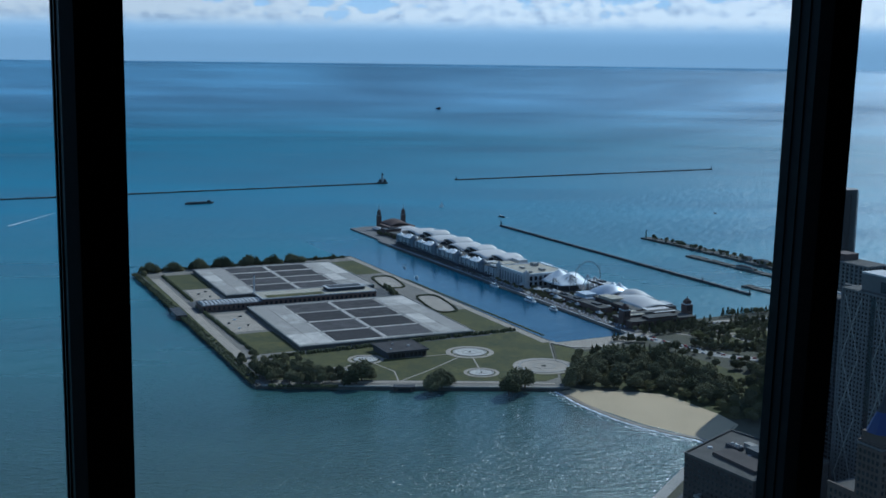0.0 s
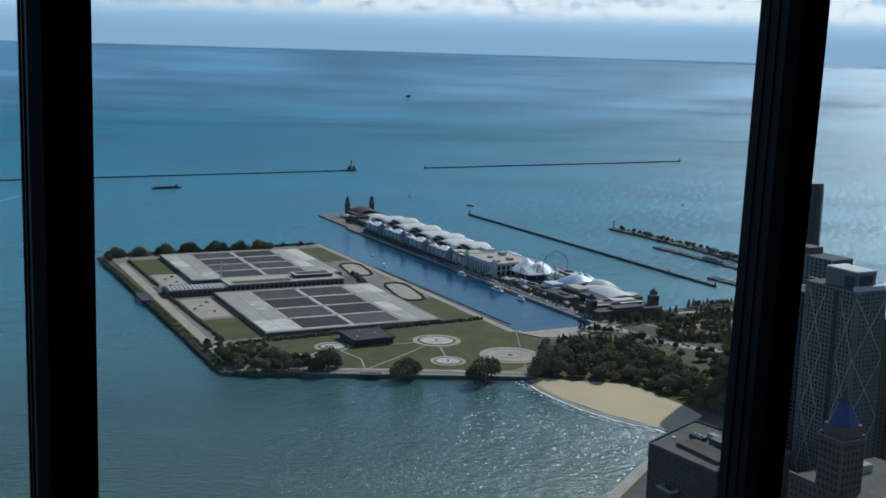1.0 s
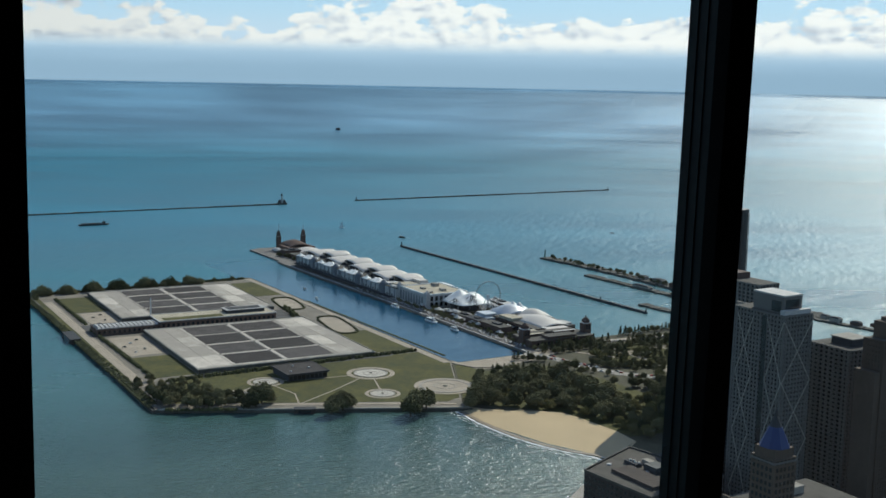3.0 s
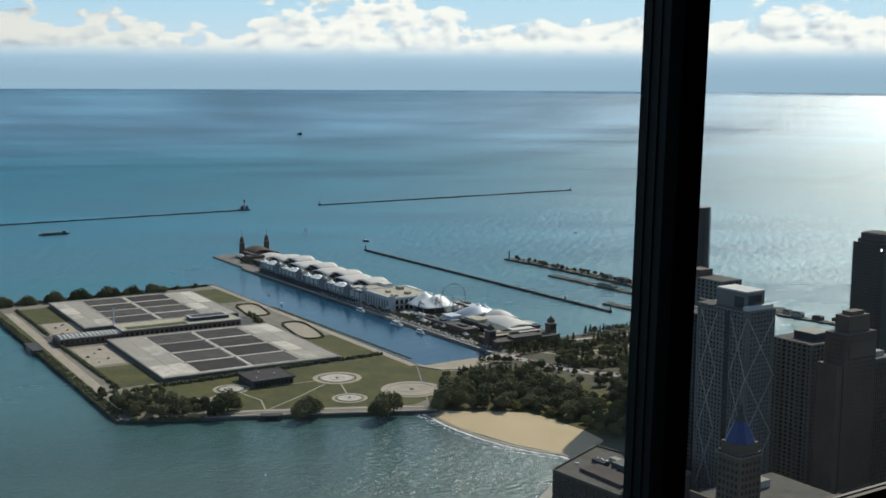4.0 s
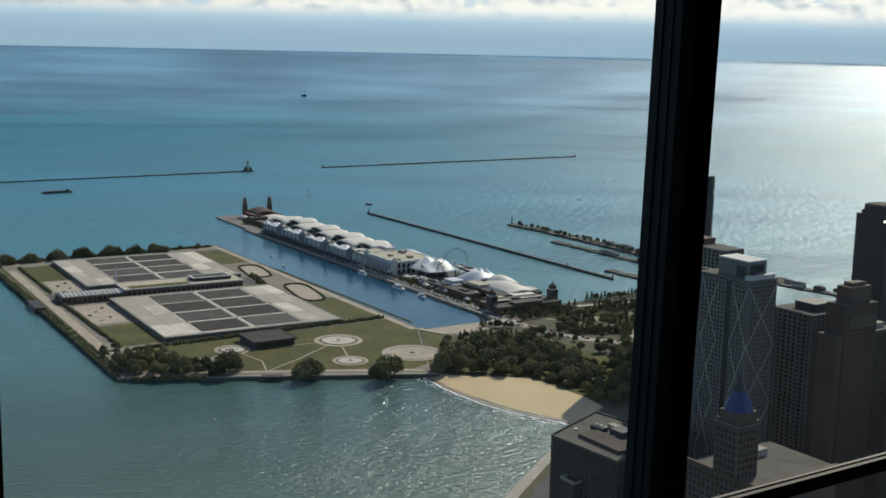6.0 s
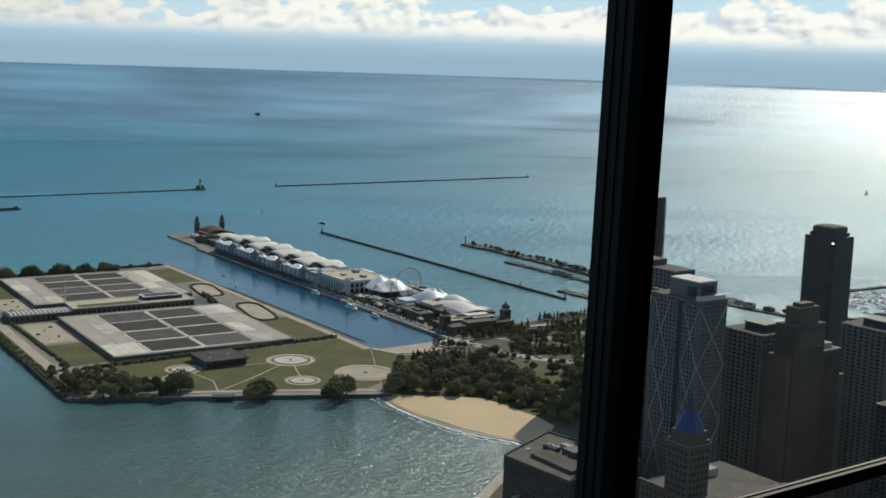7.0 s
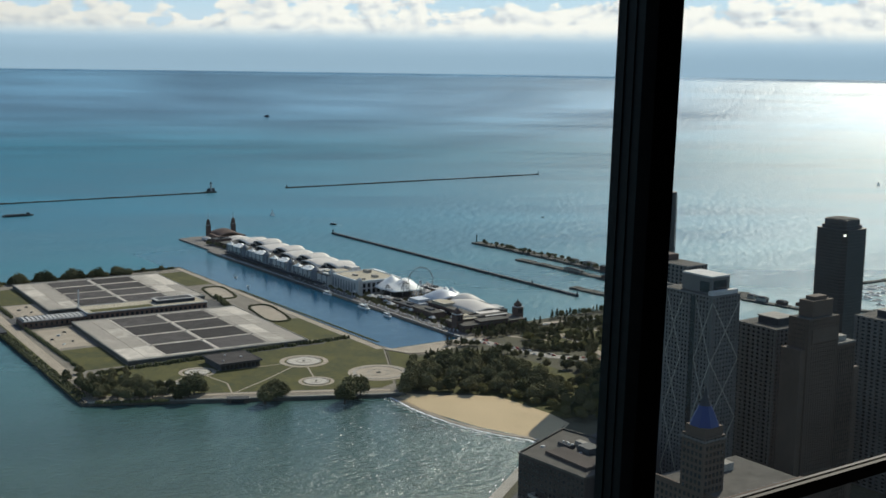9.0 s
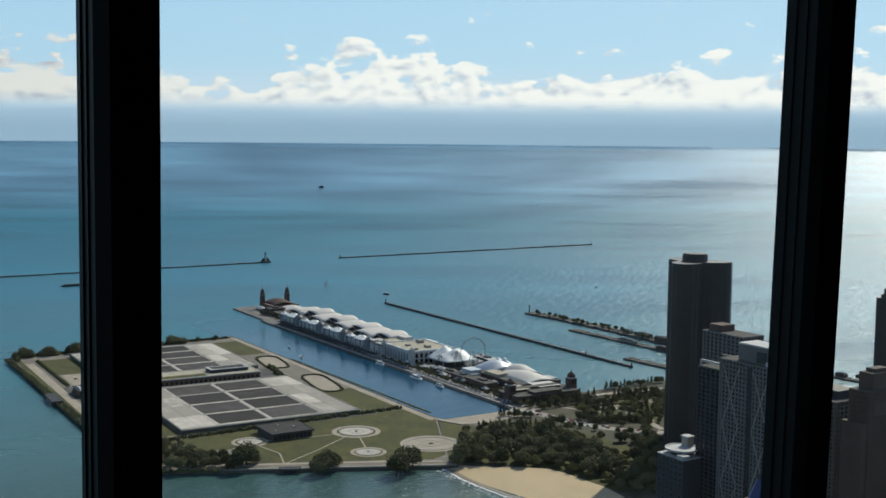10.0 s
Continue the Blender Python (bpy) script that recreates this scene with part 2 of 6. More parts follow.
    for sc, amp, rot, st in ((0.02, 2.4, 10, (1, 3.0, 1)), (0.065, 1.3, 40, (1, 2.6, 1)), (0.24, 2.0, -15, (1, 2.4, 1)), (0.75, 0.85, 8, (1, 2.0, 1))):
        t = N("ShaderNodeTexNoise"); t.inputs["Scale"].default_value, t.inputs["Detail"].default_value = sc, 3
        q = N("ShaderNodeMapping"); q.vector_type = "TEXTURE"; q.inputs["Rotation"].default_value = (0, 0, radians(rot)); q.inputs["Scale"].default_value = st
        L(g.outputs["Position"], q.inputs["Vector"]); L(q.outputs[0], t.inputs["Vector"])
        s = N("ShaderNodeMath"); s.operation = "MULTIPLY_ADD"; s.inputs[1].default_value, s.inputs[2].default_value = amp, 0
        L(t.outputs["Fac"], s.inputs[0])
        if sc > 0.05:
            # short steep waves in the bay, longer ones out on the open lake
            r0, r1, f = (820, 1350, 0.42) if sc > 0.1 else (1500, 2300, 1.5)
            k = N("ShaderNodeMapRange")
            k.inputs["From Min"].default_value, k.inputs["From Max"].default_value = r0, r1
            k.inputs["To Min"].default_value, k.inputs["To Max"].default_value = amp, amp * f
            L(ln.outputs["Value"], k.inputs["Value"]); L(k.outputs[0], s.inputs[1])
        if h is not None:
            L(h, s.inputs[2])
        h = s.outputs[0]
    bp = N("ShaderNodeBump"); bp.inputs["Strength"].default_value, bp.inputs["Distance"].default_value = 1.0, 1.0
    calm = N("ShaderNodeMapRange"); calm.inputs["To Min"].default_value, calm.inputs["To Max"].default_value = 1.0, 0.22
    L(fac, calm.inputs["Value"]); L(calm.outputs[0], bp.inputs["Strength"])
    L(h, bp.inputs["Height"])
    up = N("ShaderNodeCombineXYZ"); up.inputs["Z"].default_value = 1.0
    L(up.outputs[0], bp.inputs["Normal"]); L(bp.outputs[0], b.inputs["Normal"])
    return m


# the far colour is paled to carry the horizon haze
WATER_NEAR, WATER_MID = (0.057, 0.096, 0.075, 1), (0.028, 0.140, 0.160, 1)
WATER_MID2, WATER_FAR_HAZE = (0.020, 0.165, 0.240, 1), (0.135, 0.300, 0.440, 1)
M = {
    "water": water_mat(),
    "concrete": mat("concrete", (0.36, 0.33, 0.285), 0.88, scale=0.05, fine=0.6, vary=0.22),
    "deck": mat("basin_deck", (0.56, 0.50, 0.43), 0.88, scale=0.09, fine=0.9, vary=0.34, island=True, spec=0.2),
    "filter": mat("filter_roof", (0.100, 0.090, 0.086), 0.95, scale=0.08, fine=0.7, vary=0.4, island=True, spec=0.1),
    "grass": mat("grass", (0.104, 0.094, 0.019), 0.95, scale=0.03, fine=0.2, second=(0.045, 0.050, 0.014)),
    "path": mat("path", (0.40, 0.335, 0.26), 0.92, scale=0.08, fine=0.9, vary=0.2),
    "yard": mat("yard_ground", (0.23, 0.20, 0.16), 0.9, scale=0.03, fine=0.4, vary=0.35),
    "asphalt": mat("asphalt", (0.085, 0.082, 0.080), 0.9, scale=0.05, fine=1.0, vary=0.3),
    "sand": mat("sand", (0.60, 0.455, 0.275), 0.95, scale=0.03, fine=0.5, vary=0.14),
    "wetsand": mat("wet_sand", (0.26, 0.20, 0.13), 0.45, scale=0.05, fine=0.6, vary=0.2),
    "stone": mat("revetment_stone", (0.115, 0.108, 0.092), 0.95, scale=0.15, fine=1.2, vary=0.45),
    "soil": mat("ground_soil", (0.085, 0.078, 0.046), 0.95, scale=0.03, fine=0.5, vary=0.35),
    "white": mat("white_membrane", (0.66, 0.60, 0.54), 0.6, scale=0.06, fine=0.8, vary=0.10),
    "offwhite": mat("pale_cladding", (0.50, 0.48, 0.46), 0.7, scale=0.06, fine=0.8, vary=0.15),
    "tan": mat("tan_roof", (0.46, 0.40, 0.30), 0.85, scale=0.07, fine=0.6, vary=0.2),
    "brick": mat("red_brown_brick", (0.12, 0.075, 0.06), 0.85, scale=0.1, fine=1.5, vary=0.3),
    "slate": mat("dark_slate", (0.062, 0.064, 0.070), 0.8, spec=0.2, scale=0.1, fine=1.0, vary=0.25),
    "darkglass": mat("dark_glass", (0.020, 0.024, 0.030), 0.15, vary=0.3, scale=0.1, island=True, spec=0.6),
    "bronze": mat("bronze_wall", (0.060, 0.052, 0.050), 0.5, scale=0.05, fine=0.6, vary=0.2),
    "towerconc": mat("tower_concrete", (0.155, 0.148, 0.138), 0.85, scale=0.04, fine=0.5, vary=0.18),
    "bronzeglass": mat("bronze_glass", (0.046, 0.041, 0.040), 0.35, vary=0.3, scale=0.1, spec=0.35),
    "towerbrown": mat("tower_brown", (0.115, 0.082, 0.062), 0.85, scale=0.04, fine=0.5, vary=0.2),
    "roofing": mat("roof_gravel", (0.108, 0.098, 0.085), 0.95, scale=0.12, fine=1.0, vary=0.35),
    "rust": mat("weathered_steel", (0.060, 0.066, 0.070), 0.7, scale=0.2, fine=2.0, vary=0.4),
    "steel": mat("pale_steel", (0.55, 0.57, 0.60), 0.45, metal=0.3, vary=0.1),
    "blue": mat("blue_roof", (0.022, 0.042, 0.15), 0.5, vary=0.2),
    "leaflight": mat("olive_leaves", (0.20, 0.175, 0.062), 0.9, scale=0.12, fine=0.8, second=(0.12, 0.112, 0.042), island=True, spec=0.2),
    "leaf": mat("leaves", (0.190, 0.170, 0.080), 0.9, scale=0.12, fine=0.8, second=(0.115, 0.110, 0.052), island=True, spec=0.2),
    "leafdark": mat("dark_leaves", (0.100, 0.100, 0.042), 0.9, scale=0.12, fine=0.8, second=(0.042, 0.048, 0.020), island=True, spec=0.2),
    "bark": mat("bark", (0.10, 0.075, 0.05), 0.95, scale=1.0, fine=6.0, vary=0.4),
    "frame": mat("window_metal", (0.009, 0.009, 0.010), 0.6, spec=0.2, scale=2.0, fine=40.0, vary=0.3),
    "rail": mat("rail_metal", (0.028, 0.028, 0.03), 0.6, spec=0.25, scale=2.0, fine=40.0, vary=0.15),
    "room": mat("room_black", (0.012, 0.012, 0.013), 0.9, scale=1.0, fine=10.0, vary=0.3),
    "paint": mat("white_paint", (0.80, 0.80, 0.78), 0.5, vary=0.06),
    "red": mat("red_paint", (0.45, 0.04, 0.03), 0.5, vary=0.15),
    "hull": mat("dark_hull", (0.05, 0.055, 0.06), 0.5, vary=0.3),
    "pool": mat("pale_pool_floor", (0.52, 0.47, 0.40), 0.8, scale=0.2, fine=1.0, vary=0.15),
    "oldbrick": mat("soot_brick", (0.075, 0.058, 0.050), 0.9, scale=0.1, fine=1.5, vary=0.3),
    "pierdeck": mat("pier_paving", (0.19, 0.175, 0.16), 0.9, scale=0.06, fine=0.8, vary=0.3),
    "turret": mat("grey_metal_turret", (0.20, 0.21, 0.23), 0.7, vary=0.2),
    "foam": mat("foam", (0.80, 0.82, 0.82), 0.8, scale=0.3, fine=1.0, vary=0.15),
}


# emission that paints the sun glint on the dark tower
M["glint"] = bpy.data.materials.new("glint_glow")
M["glint"].use_nodes = True
_b = M["glint"].node_tree.nodes["Principled BSDF"]
_b.inputs["Emission Color"].default_value, _b.inputs["Emission Strength"].default_value = (1.0, 0.96, 0.88, 1), 6.0


# ---- building helpers ----
def box(bm, x0, x1, y0, y1, z0, z1):
    v = [bm.verts.new(p) for p in ((x0, y0, z0), (x1, y0, z0), (x1, y1, z0), (x0, y1, z0), (x0, y0, z1), (x1, y0, z1), (x1, y1, z1), (x0, y1, z1))]
    for f in ((3, 2, 1, 0), (4, 5, 6, 7), (0, 1, 5, 4), (1, 2, 6, 5), (2, 3, 7, 6), (3, 0, 4, 7)):
        bm.faces.new([v[i] for i in f])


def prism(bm, poly, z0, z1, inset=1.0, centre=None):
    """An upright prism on a polygon (counter-clockwise); inset scales its top about its centre."""
    cx = sum(p[0] for p in poly) / len(poly) if centre is None else centre[0]
    cy = sum(p[1] for p in poly) / len(poly) if centre is None else centre[1]
    a = [bm.verts.new((x, y, z0)) for x, y in poly]
    b = [bm.verts.new((cx + (x - cx) * inset, cy + (y - cy) * inset, z1)) for x, y in poly]
    n = len(poly)
    bm.faces.new(b)
    bm.faces.new(a[::-1])
    for i in range(n):
        bm.faces.new((a[i], a[(i + 1) % n], b[(i + 1) % n], b[i]))


def ring_poly(cx, cy, r, n=24, sy=1.0, turn=0.0):
    return [(cx + r * math.cos(turn + 2 * math.pi * i / n), cy + r * sy * math.sin(turn + 2 * math.pi * i / n)) for i in range(n)]


def drum(bm, cx, cy, r, z0, z1, n=16, top=1.0):
    prism(bm, ring_poly(cx, cy, r, n), z0, z1, top)


def annulus(bm, cx, cy, r0, r1, z0, z1, n=40, sy=1.0):
    rows = [[bm.verts.new((x, y, z)) for x, y in ring_poly(cx, cy, r, n, sy)] for r, z in ((r0, z0), (r1, z0), (r1, z1), (r0, z1))]
    for k in range(4):
        a, b = rows[k], rows[(k + 1) % 4]
        for i in range(n):
            bm.faces.new((a[i], a[(i + 1) % n], b[(i + 1) % n], b[i]))


def beam(bm, p, q, w, h=None):
    """A straight bar from p to q."""
    p, q = Vector(p), Vector(q)
    d = (q - p).normalized()
    s = d.cross(Vector((0, 0, 1)))
    s = Vector((1, 0, 0)) if s.length < 1e-4 else s.normalized()
    u = s.cross(d)
    h = h or w
    c = [(-1, -1), (1, -1), (1, 1), (-1, 1)]
    a = [bm.verts.new(p + s * (i * w / 2) + u * (j * h / 2)) for i, j in c]
    b = [bm.verts.new(q + s * (i * w / 2) + u * (j * h / 2)) for i, j in c]
    bm.faces.new(a[::-1]); bm.faces.new(b)
    for i in range(4):
        bm.faces.new((a[i], a[(i + 1) % 4], b[(i + 1) % 4], b[i]))


def mesh_of(name, bm, material, smooth=False):
    bmesh.ops.recalc_face_normals(bm, faces=bm.faces)
    me = bpy.data.meshes.new(name)
    bm.to_mesh(me)
    bm.free()
    me.materials.append(material)
    if smooth:
        for p in me.polygons:
            p.use_smooth = True
    return me


def part(name, bm, material, parent, label="", smooth=False):
    ob = new(name, mesh_of(name, bm, material, smooth))
    ob.parent = parent
    if label:
        tagged(ob, label)
    return ob


def share(name, me, parent, loc):
    ob = new(name, me)
    ob.parent = parent
    ob.location = loc
    return ob


def thing(name, x, y, z, label, category, group="", turn=0.0):
    ob = new(name)
    ob.matrix_world = pose(x, y, z, 0, 0, turn)
    ob.empty_display_size = 2
    return tagged(ob, label, category, group)


def setting(name, bm, material, label, category):
    return tagged(new(name, mesh_of(name, bm, material)), label, category, kind="structure")


def B():
    return bmesh.new()


# ---- lake ----
FLAT, RIM = 3500.0, 4985.0


def lake_z(r):
    """The lake lies flat to FLAT metres and then lifts gently to the horizon line at the rim."""
    return 0.0 if r < FLAT else (EYE_Z - RIM * math.tan(radians(0.52))) * ((r - FLAT) / (RIM - FLAT)) ** 2


def lake():
    bm = B()
    n = 180
    radii = [300, 700, 1200, 1800, 2600, 3500] + [3500 + (RIM - 3500) * i / 20 for i in range(1, 21)]
    rows = [[bm.verts.new((r * math.sin(2 * math.pi * i / n), r * math.cos(2 * math.pi * i / n), lake_z(r))) for i in range(n)] for r in radii]
    c = bm.verts.new((0, 0, 0))
    for i in range(n):
        bm.faces.new((c, rows[0][(i + 1) % n], rows[0][i]))
        for a, b in zip(rows, rows[1:]):
            bm.faces.new((a[i], a[(i + 1) % n], b[(i + 1) % n], b[i]))
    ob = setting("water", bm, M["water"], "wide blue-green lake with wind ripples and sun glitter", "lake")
    for p in ob.data.polygons:
        p.use_smooth = True


lake()


# ---- land ----
def flat(name, poly, z0, z1, material, label, category):
    bm = B()
    prism(bm, poly, z0, z1)
    return setting(name, bm, material, label, category)


SHORE = [(-2500, 2500), (120, 2500), (260, 900), (330, 100), (470, -250), (575, -410), (640, -480), (690, -552),
         (722, -598), (756, -645), (776, -680), (816, -687), (880, -679), (910, -637), (944, -609), (968, -622), (1098, -692),
         (1098, -800), (1130, -905), (1135, -1060), (1050, -1112), (930, -1130), (700, -1120), (400, -1150), (-2500, -1250)]
flat("ground", SHORE[::-1], -3, 2.6, M["soil"], "low city ground behind the lake shore", "ground")
PLANT = [(1066, -342), (1700, -366), (1708, -702), (1100, -692), (968, -622), (934, -612)]
flat("ground_plant", PLANT[::-1], -3, 3.2, M["yard"], "flat walled peninsula of a waterworks in the lake", "ground")
flat("ground_park", [(1158, -388), (1080, -360), (964, -603), (972, -622), (1100, -690), (1160, -690)], 3.0, 3.34, M["grass"],
     "green park lawn inside the lake wall", "lawn")


def rect(name, x0, x1, y0, y1, z1, material, label, category, turn=-2.4, thick=0.5):
    """A flat rectangle, turned about its middle to the plant's grid."""
    cx, cy, c, s = (x0 + x1) / 2, (y0 + y1) / 2, math.cos(radians(turn)), math.sin(radians(turn))
    pts = [(cx + (x - cx) * c - (y - cy) * s, cy + (x - cx) * s + (y - cy) * c) for x, y in ((x0, y0), (x1, y0), (x1, y1), (x0, y1))]
    return flat(name, pts, z1 - thick, z1, material, label, category)


rect("lawn_north", 1178, 1274, -425, -382, 3.4, M["grass"], "dark green lawn beside the filter basin", "lawn")
rect("court_north", 1284, 1384, -424, -386, 3.38, M["path"], "bare tan yard beside the filter basin", "yard")
rect("lawn_far", 1548, 1656, -437, -394, 3.4, M["grass"], "dark green lawn beside the far basin", "lawn")
rect("court_far", 1452, 1542, -432, -394, 3.38, M["path"], "bare tan yard beside the far basin", "yard")
rect("lawn_south", 1178, 1292, -690, -642, 3.4, M["grass"], "green lawn along the channel", "lawn", -1)
rect("lawn_south_far", 1560, 1672, -694, -645, 3.4, M["grass"], "green lawn at the far corner of the peninsula", "lawn", -1)
rect("road_north", 1150, 1640, -374, -363, 3.36, M["path"], "pale service road along the lake wall", "road", -2.4)
rect("bank_north", 1085, 1690, -362, -351, 3.6, M["grass"], "rough grass bank along the lake wall", "bank", -2.4)
rect("pavement_channel", 1100, 1705, -697, -687, 3.55, M["path"], "pale walk along the channel wall", "pavement", -0.9)
rect("yard_dark", 1392, 1462, -640, -376, 3.36, M["asphalt"], "dark paved yard between the basins", "yard")
rect("strip_west", 1160, 1168, -648, -425, 3.37, M["asphalt"], "dark strip at the basin's foot", "yard", -2.4)


def strip(name, pts, w, z1, material, label, category, thick=0.4):
    """A ribbon of width w along a line of points."""
    bm = B()
    left, right = [], []
    for i, (x, y) in enumerate(pts):
        a, b = pts[max(0, i - 1)], pts[min(len(pts) - 1, i + 1)]
        d = Vector((b[0] - a[0], b[1] - a[1])).normalized()
        n = Vector((-d.y, d.x)) * (w / 2)
        left.append((x + n.x, y + n.y)); right.append((x - n.x, y - n.y))
    rows = [[bm.verts.new((*p, z)) for p in side] for side, z in ((left, z1 - thick), (left, z1), (right, z1), (right, z1 - thick))]
    m = len(pts)
    for k in range(4):
        a, b = rows[k], rows[(k + 1) % 4]
        for i in range(m - 1):
            bm.faces.new((a[i], a[i + 1], b[i + 1], b[i]))
    bm.faces.new([r[0] for r in rows]); bm.faces.new([r[-1] for r in rows][::-1])
    return setting(name, bm, material, label, category)


def arc(cx, cy, rx, ry, a0, a1, n=24):
    return [(cx + rx * math.cos(radians(a0 + (a1 - a0) * i / n)), cy + ry * math.sin(radians(a0 + (a1 - a0) * i / n))) for i in range(n + 1)]


# walks of the park
strip("pavement_west", [(1052, -386), (1026, -458), (998, -518), (970, -575), (952, -606)], 5.5, 3.5,
      M["path"], "pale walk along the park's lake wall", "pavement")
strip("pavement_park_a", [(1021, -470), (1058, -482), (1106, -474)], 1.6, 3.46, M["path"], "thin pale park path", "pavement")
strip("pavement_park_b", [(1021, -470), (1050, -520), (1096, -588)], 1.6, 3.46, M["path"], "thin pale park path", "pavement")
strip("pavement_park_c", [(1096, -588), (1018, -560)], 1.6, 3.47, M["path"], "thin pale park path", "pavement")
strip("pavement_park_d", [(1113, -474), (1085, -431), (1058, -400)], 1.6, 3.47, M["path"], "thin pale park path", "pavement")
strip("pavement_park_e", [(1113, -474), (1100, -530), (1096, -588)], 1.6, 3.48, M["path"], "thin pale park path", "pavement")
strip("pavement_park_f", [(1085, -431), (1068, -448), (1040, -440)], 1.6, 3.48, M["path"], "thin pale park path", "pavement")


def revetment(name, pts, w, seed, count, label):
    """Tumbled stone along a wall's foot."""
    rnd = random.Random(seed)
    bm = B()
    seg = [(Vector(a), Vector(b)) for a, b in zip(pts, pts[1:])]
    tot = sum((b - a).length for a, b in seg)
    for a, b in seg:
        k = int(count * (b - a).length / tot)
        d = (b - a).normalized()
        n = Vector((d.y, -d.x))
        for i in range(k):
            p = a + d * rnd.uniform(0, (b - a).length) + n * rnd.uniform(-0.5, w)
            r = rnd.uniform(0.8, 2.2)
            drum(bm, p.x, p.y, r, -1.5, rnd.uniform(0.3, 2.6), rnd.choice((5, 6)), rnd.uniform(0.5, 0.8))
    return tagged(new(name, mesh_of(name, bm, M["stone"])), label, "revetment", kind="stuff")


revetment("revetment", [(1700, -366), (1066, -342)], -4, 3, 420, "dark tumbled stones along the lake wall")
revetment("revetment", [(1066, -342), (934, -612)], -4, 4, 300, "dark tumbled stones along the lake wall")
strip("wall_lake_west", [(1067, -339), (933, -612)], 2.0, 2.9, M["stone"], "dark stained lake wall below the park", "wall", 5)
strip("wall_lake_north", [(1064, -340), (1702, -364)], 2.0, 2.9, M["stone"], "dark stained lake wall of the peninsula", "wall", 5)
strip("wall_channel", [(1708, -703), (1100, -694.6)], 1.6, 2.9, M["stone"], "dark stained channel wall of the peninsula", "wall", 5)
# pale coping on the lake wall
strip("trim_wall_west", [(1064, -345), (935, -611)], 2.2, 3.9, M["concrete"], "pale coping of the lake wall", "wall", 1.2)
strip("trim_wall_north", [(1068, -343), (1699, -367)], 2.0, 3.8, M["stone"], "dark coping of the lake wall", "wall", 1.2)
strip("trim_wall_east", [(1699, -368), (1707, -701)], 2.0, 4.2, M["stone"], "dark coping of the lake wall", "wall", 1.2)
strip("trim_wall_south", [(1706, -701), (1100, -693)], 1.6, 3.9, M["stone"], "dark coping of the channel wall", "wall", 1.2)

# shore by the pier, the park behind the beach, the roads
flat("pavement_plaza", [(1062, -702), (1096, -696), (1096, -800), (1104, -830), (1086, -830), (1070, -800), (1056, -720)][::-1], 2.3, 2.85, M["path"],
     "pale paved plaza at the head of the pier", "pavement")
strip("pavement_link", [(1118, -689), (1094, -694), (1070, -704), (1058, -730)], 7, 3.62, M["path"], "pale walk joining the channel wall to the plaza", "pavement", 1.4)
strip("road_drive", [(1098, -790), (1075, -806), (1040, -812), (1010, -818), (975, -830), (945, -855), (900, -905), (840, -960), (760, -1010)], 15, 2.86,
      M["concrete"], "pale curving drive with cars", "road")
strip("road_park", [(1110, -915), (1100, -1000), (1090, -1070), (1000, -1100)], 11, 2.83, M["path"], "pale road behind the shore trees", "road")
strip("road_cross", [(1085, -905), (1000, -900), (940, -880)], 8, 2.82, M["path"], "pale park road", "road")
flat("lawn_gateway", ring_poly(1036, -935, 34, 20, 0.62), 2.4, 2.80, M["grass"], "bright oval lawn among young trees", "lawn")
flat("lawn_gateway_small", ring_poly(1040, -884, 22, 18, 0.45), 2.4, 2.80, M["grass"], "bright oval lawn among young trees", "lawn")
flat("lawn_woods", [(790, -690), (880, -684), (948, -620), (968, -624), (1094, -693), (1050, -704), (1040, -780), (960, -800), (860, -800), (780, -760)][::-1], 2.3, 2.75, M["grass"],
     "rough grass under the shore woods", "lawn")
flat("lawn_shore", [(1085, -920), (1088, -1020), (1010, -1000), (962, -890), (1000, -850), (1050, -856)][::-1], 2.3, 2.72, M["grass"], "dull park grass under young trees", "lawn")
strip("road_walk_a", [(1078, -850), (1030, -880), (975, -900)], 5, 2.86, M["path"], "pale park walk between young trees", "pavement")
strip("road_walk_b", [(1088, -960), (1030, -960), (985, -930)], 5, 2.86, M["path"], "pale park walk between young trees", "pavement")
strip("road_walk_c", [(1060, -860), (1050, -920), (1060, -1010)], 5, 2.86, M["path"], "pale park walk between young trees", "pavement")
flat("yard_city", [(560, -860), (660, -860), (660, -930), (560, -930)][::-1], 2.3, 2.8, M["grass"], "dull green lot between towers", "yard")
strip("road_shore", [(330, -60), (430, -250), (545, -420), (640, -520), (700, -620), (735, -700), (745, -820), (730, -1000)], 26, 2.84, M["asphalt"],
      "dark multi-lane road along the shore", "road")
strip("pavement_promenade", [(340, 60), (475, -255), (580, -412), (645, -488), (690, -552), (722, -600), (752, -648)], 9, 2.9, M["concrete"],
      "pale lakeside promenade above the water", "pavement")


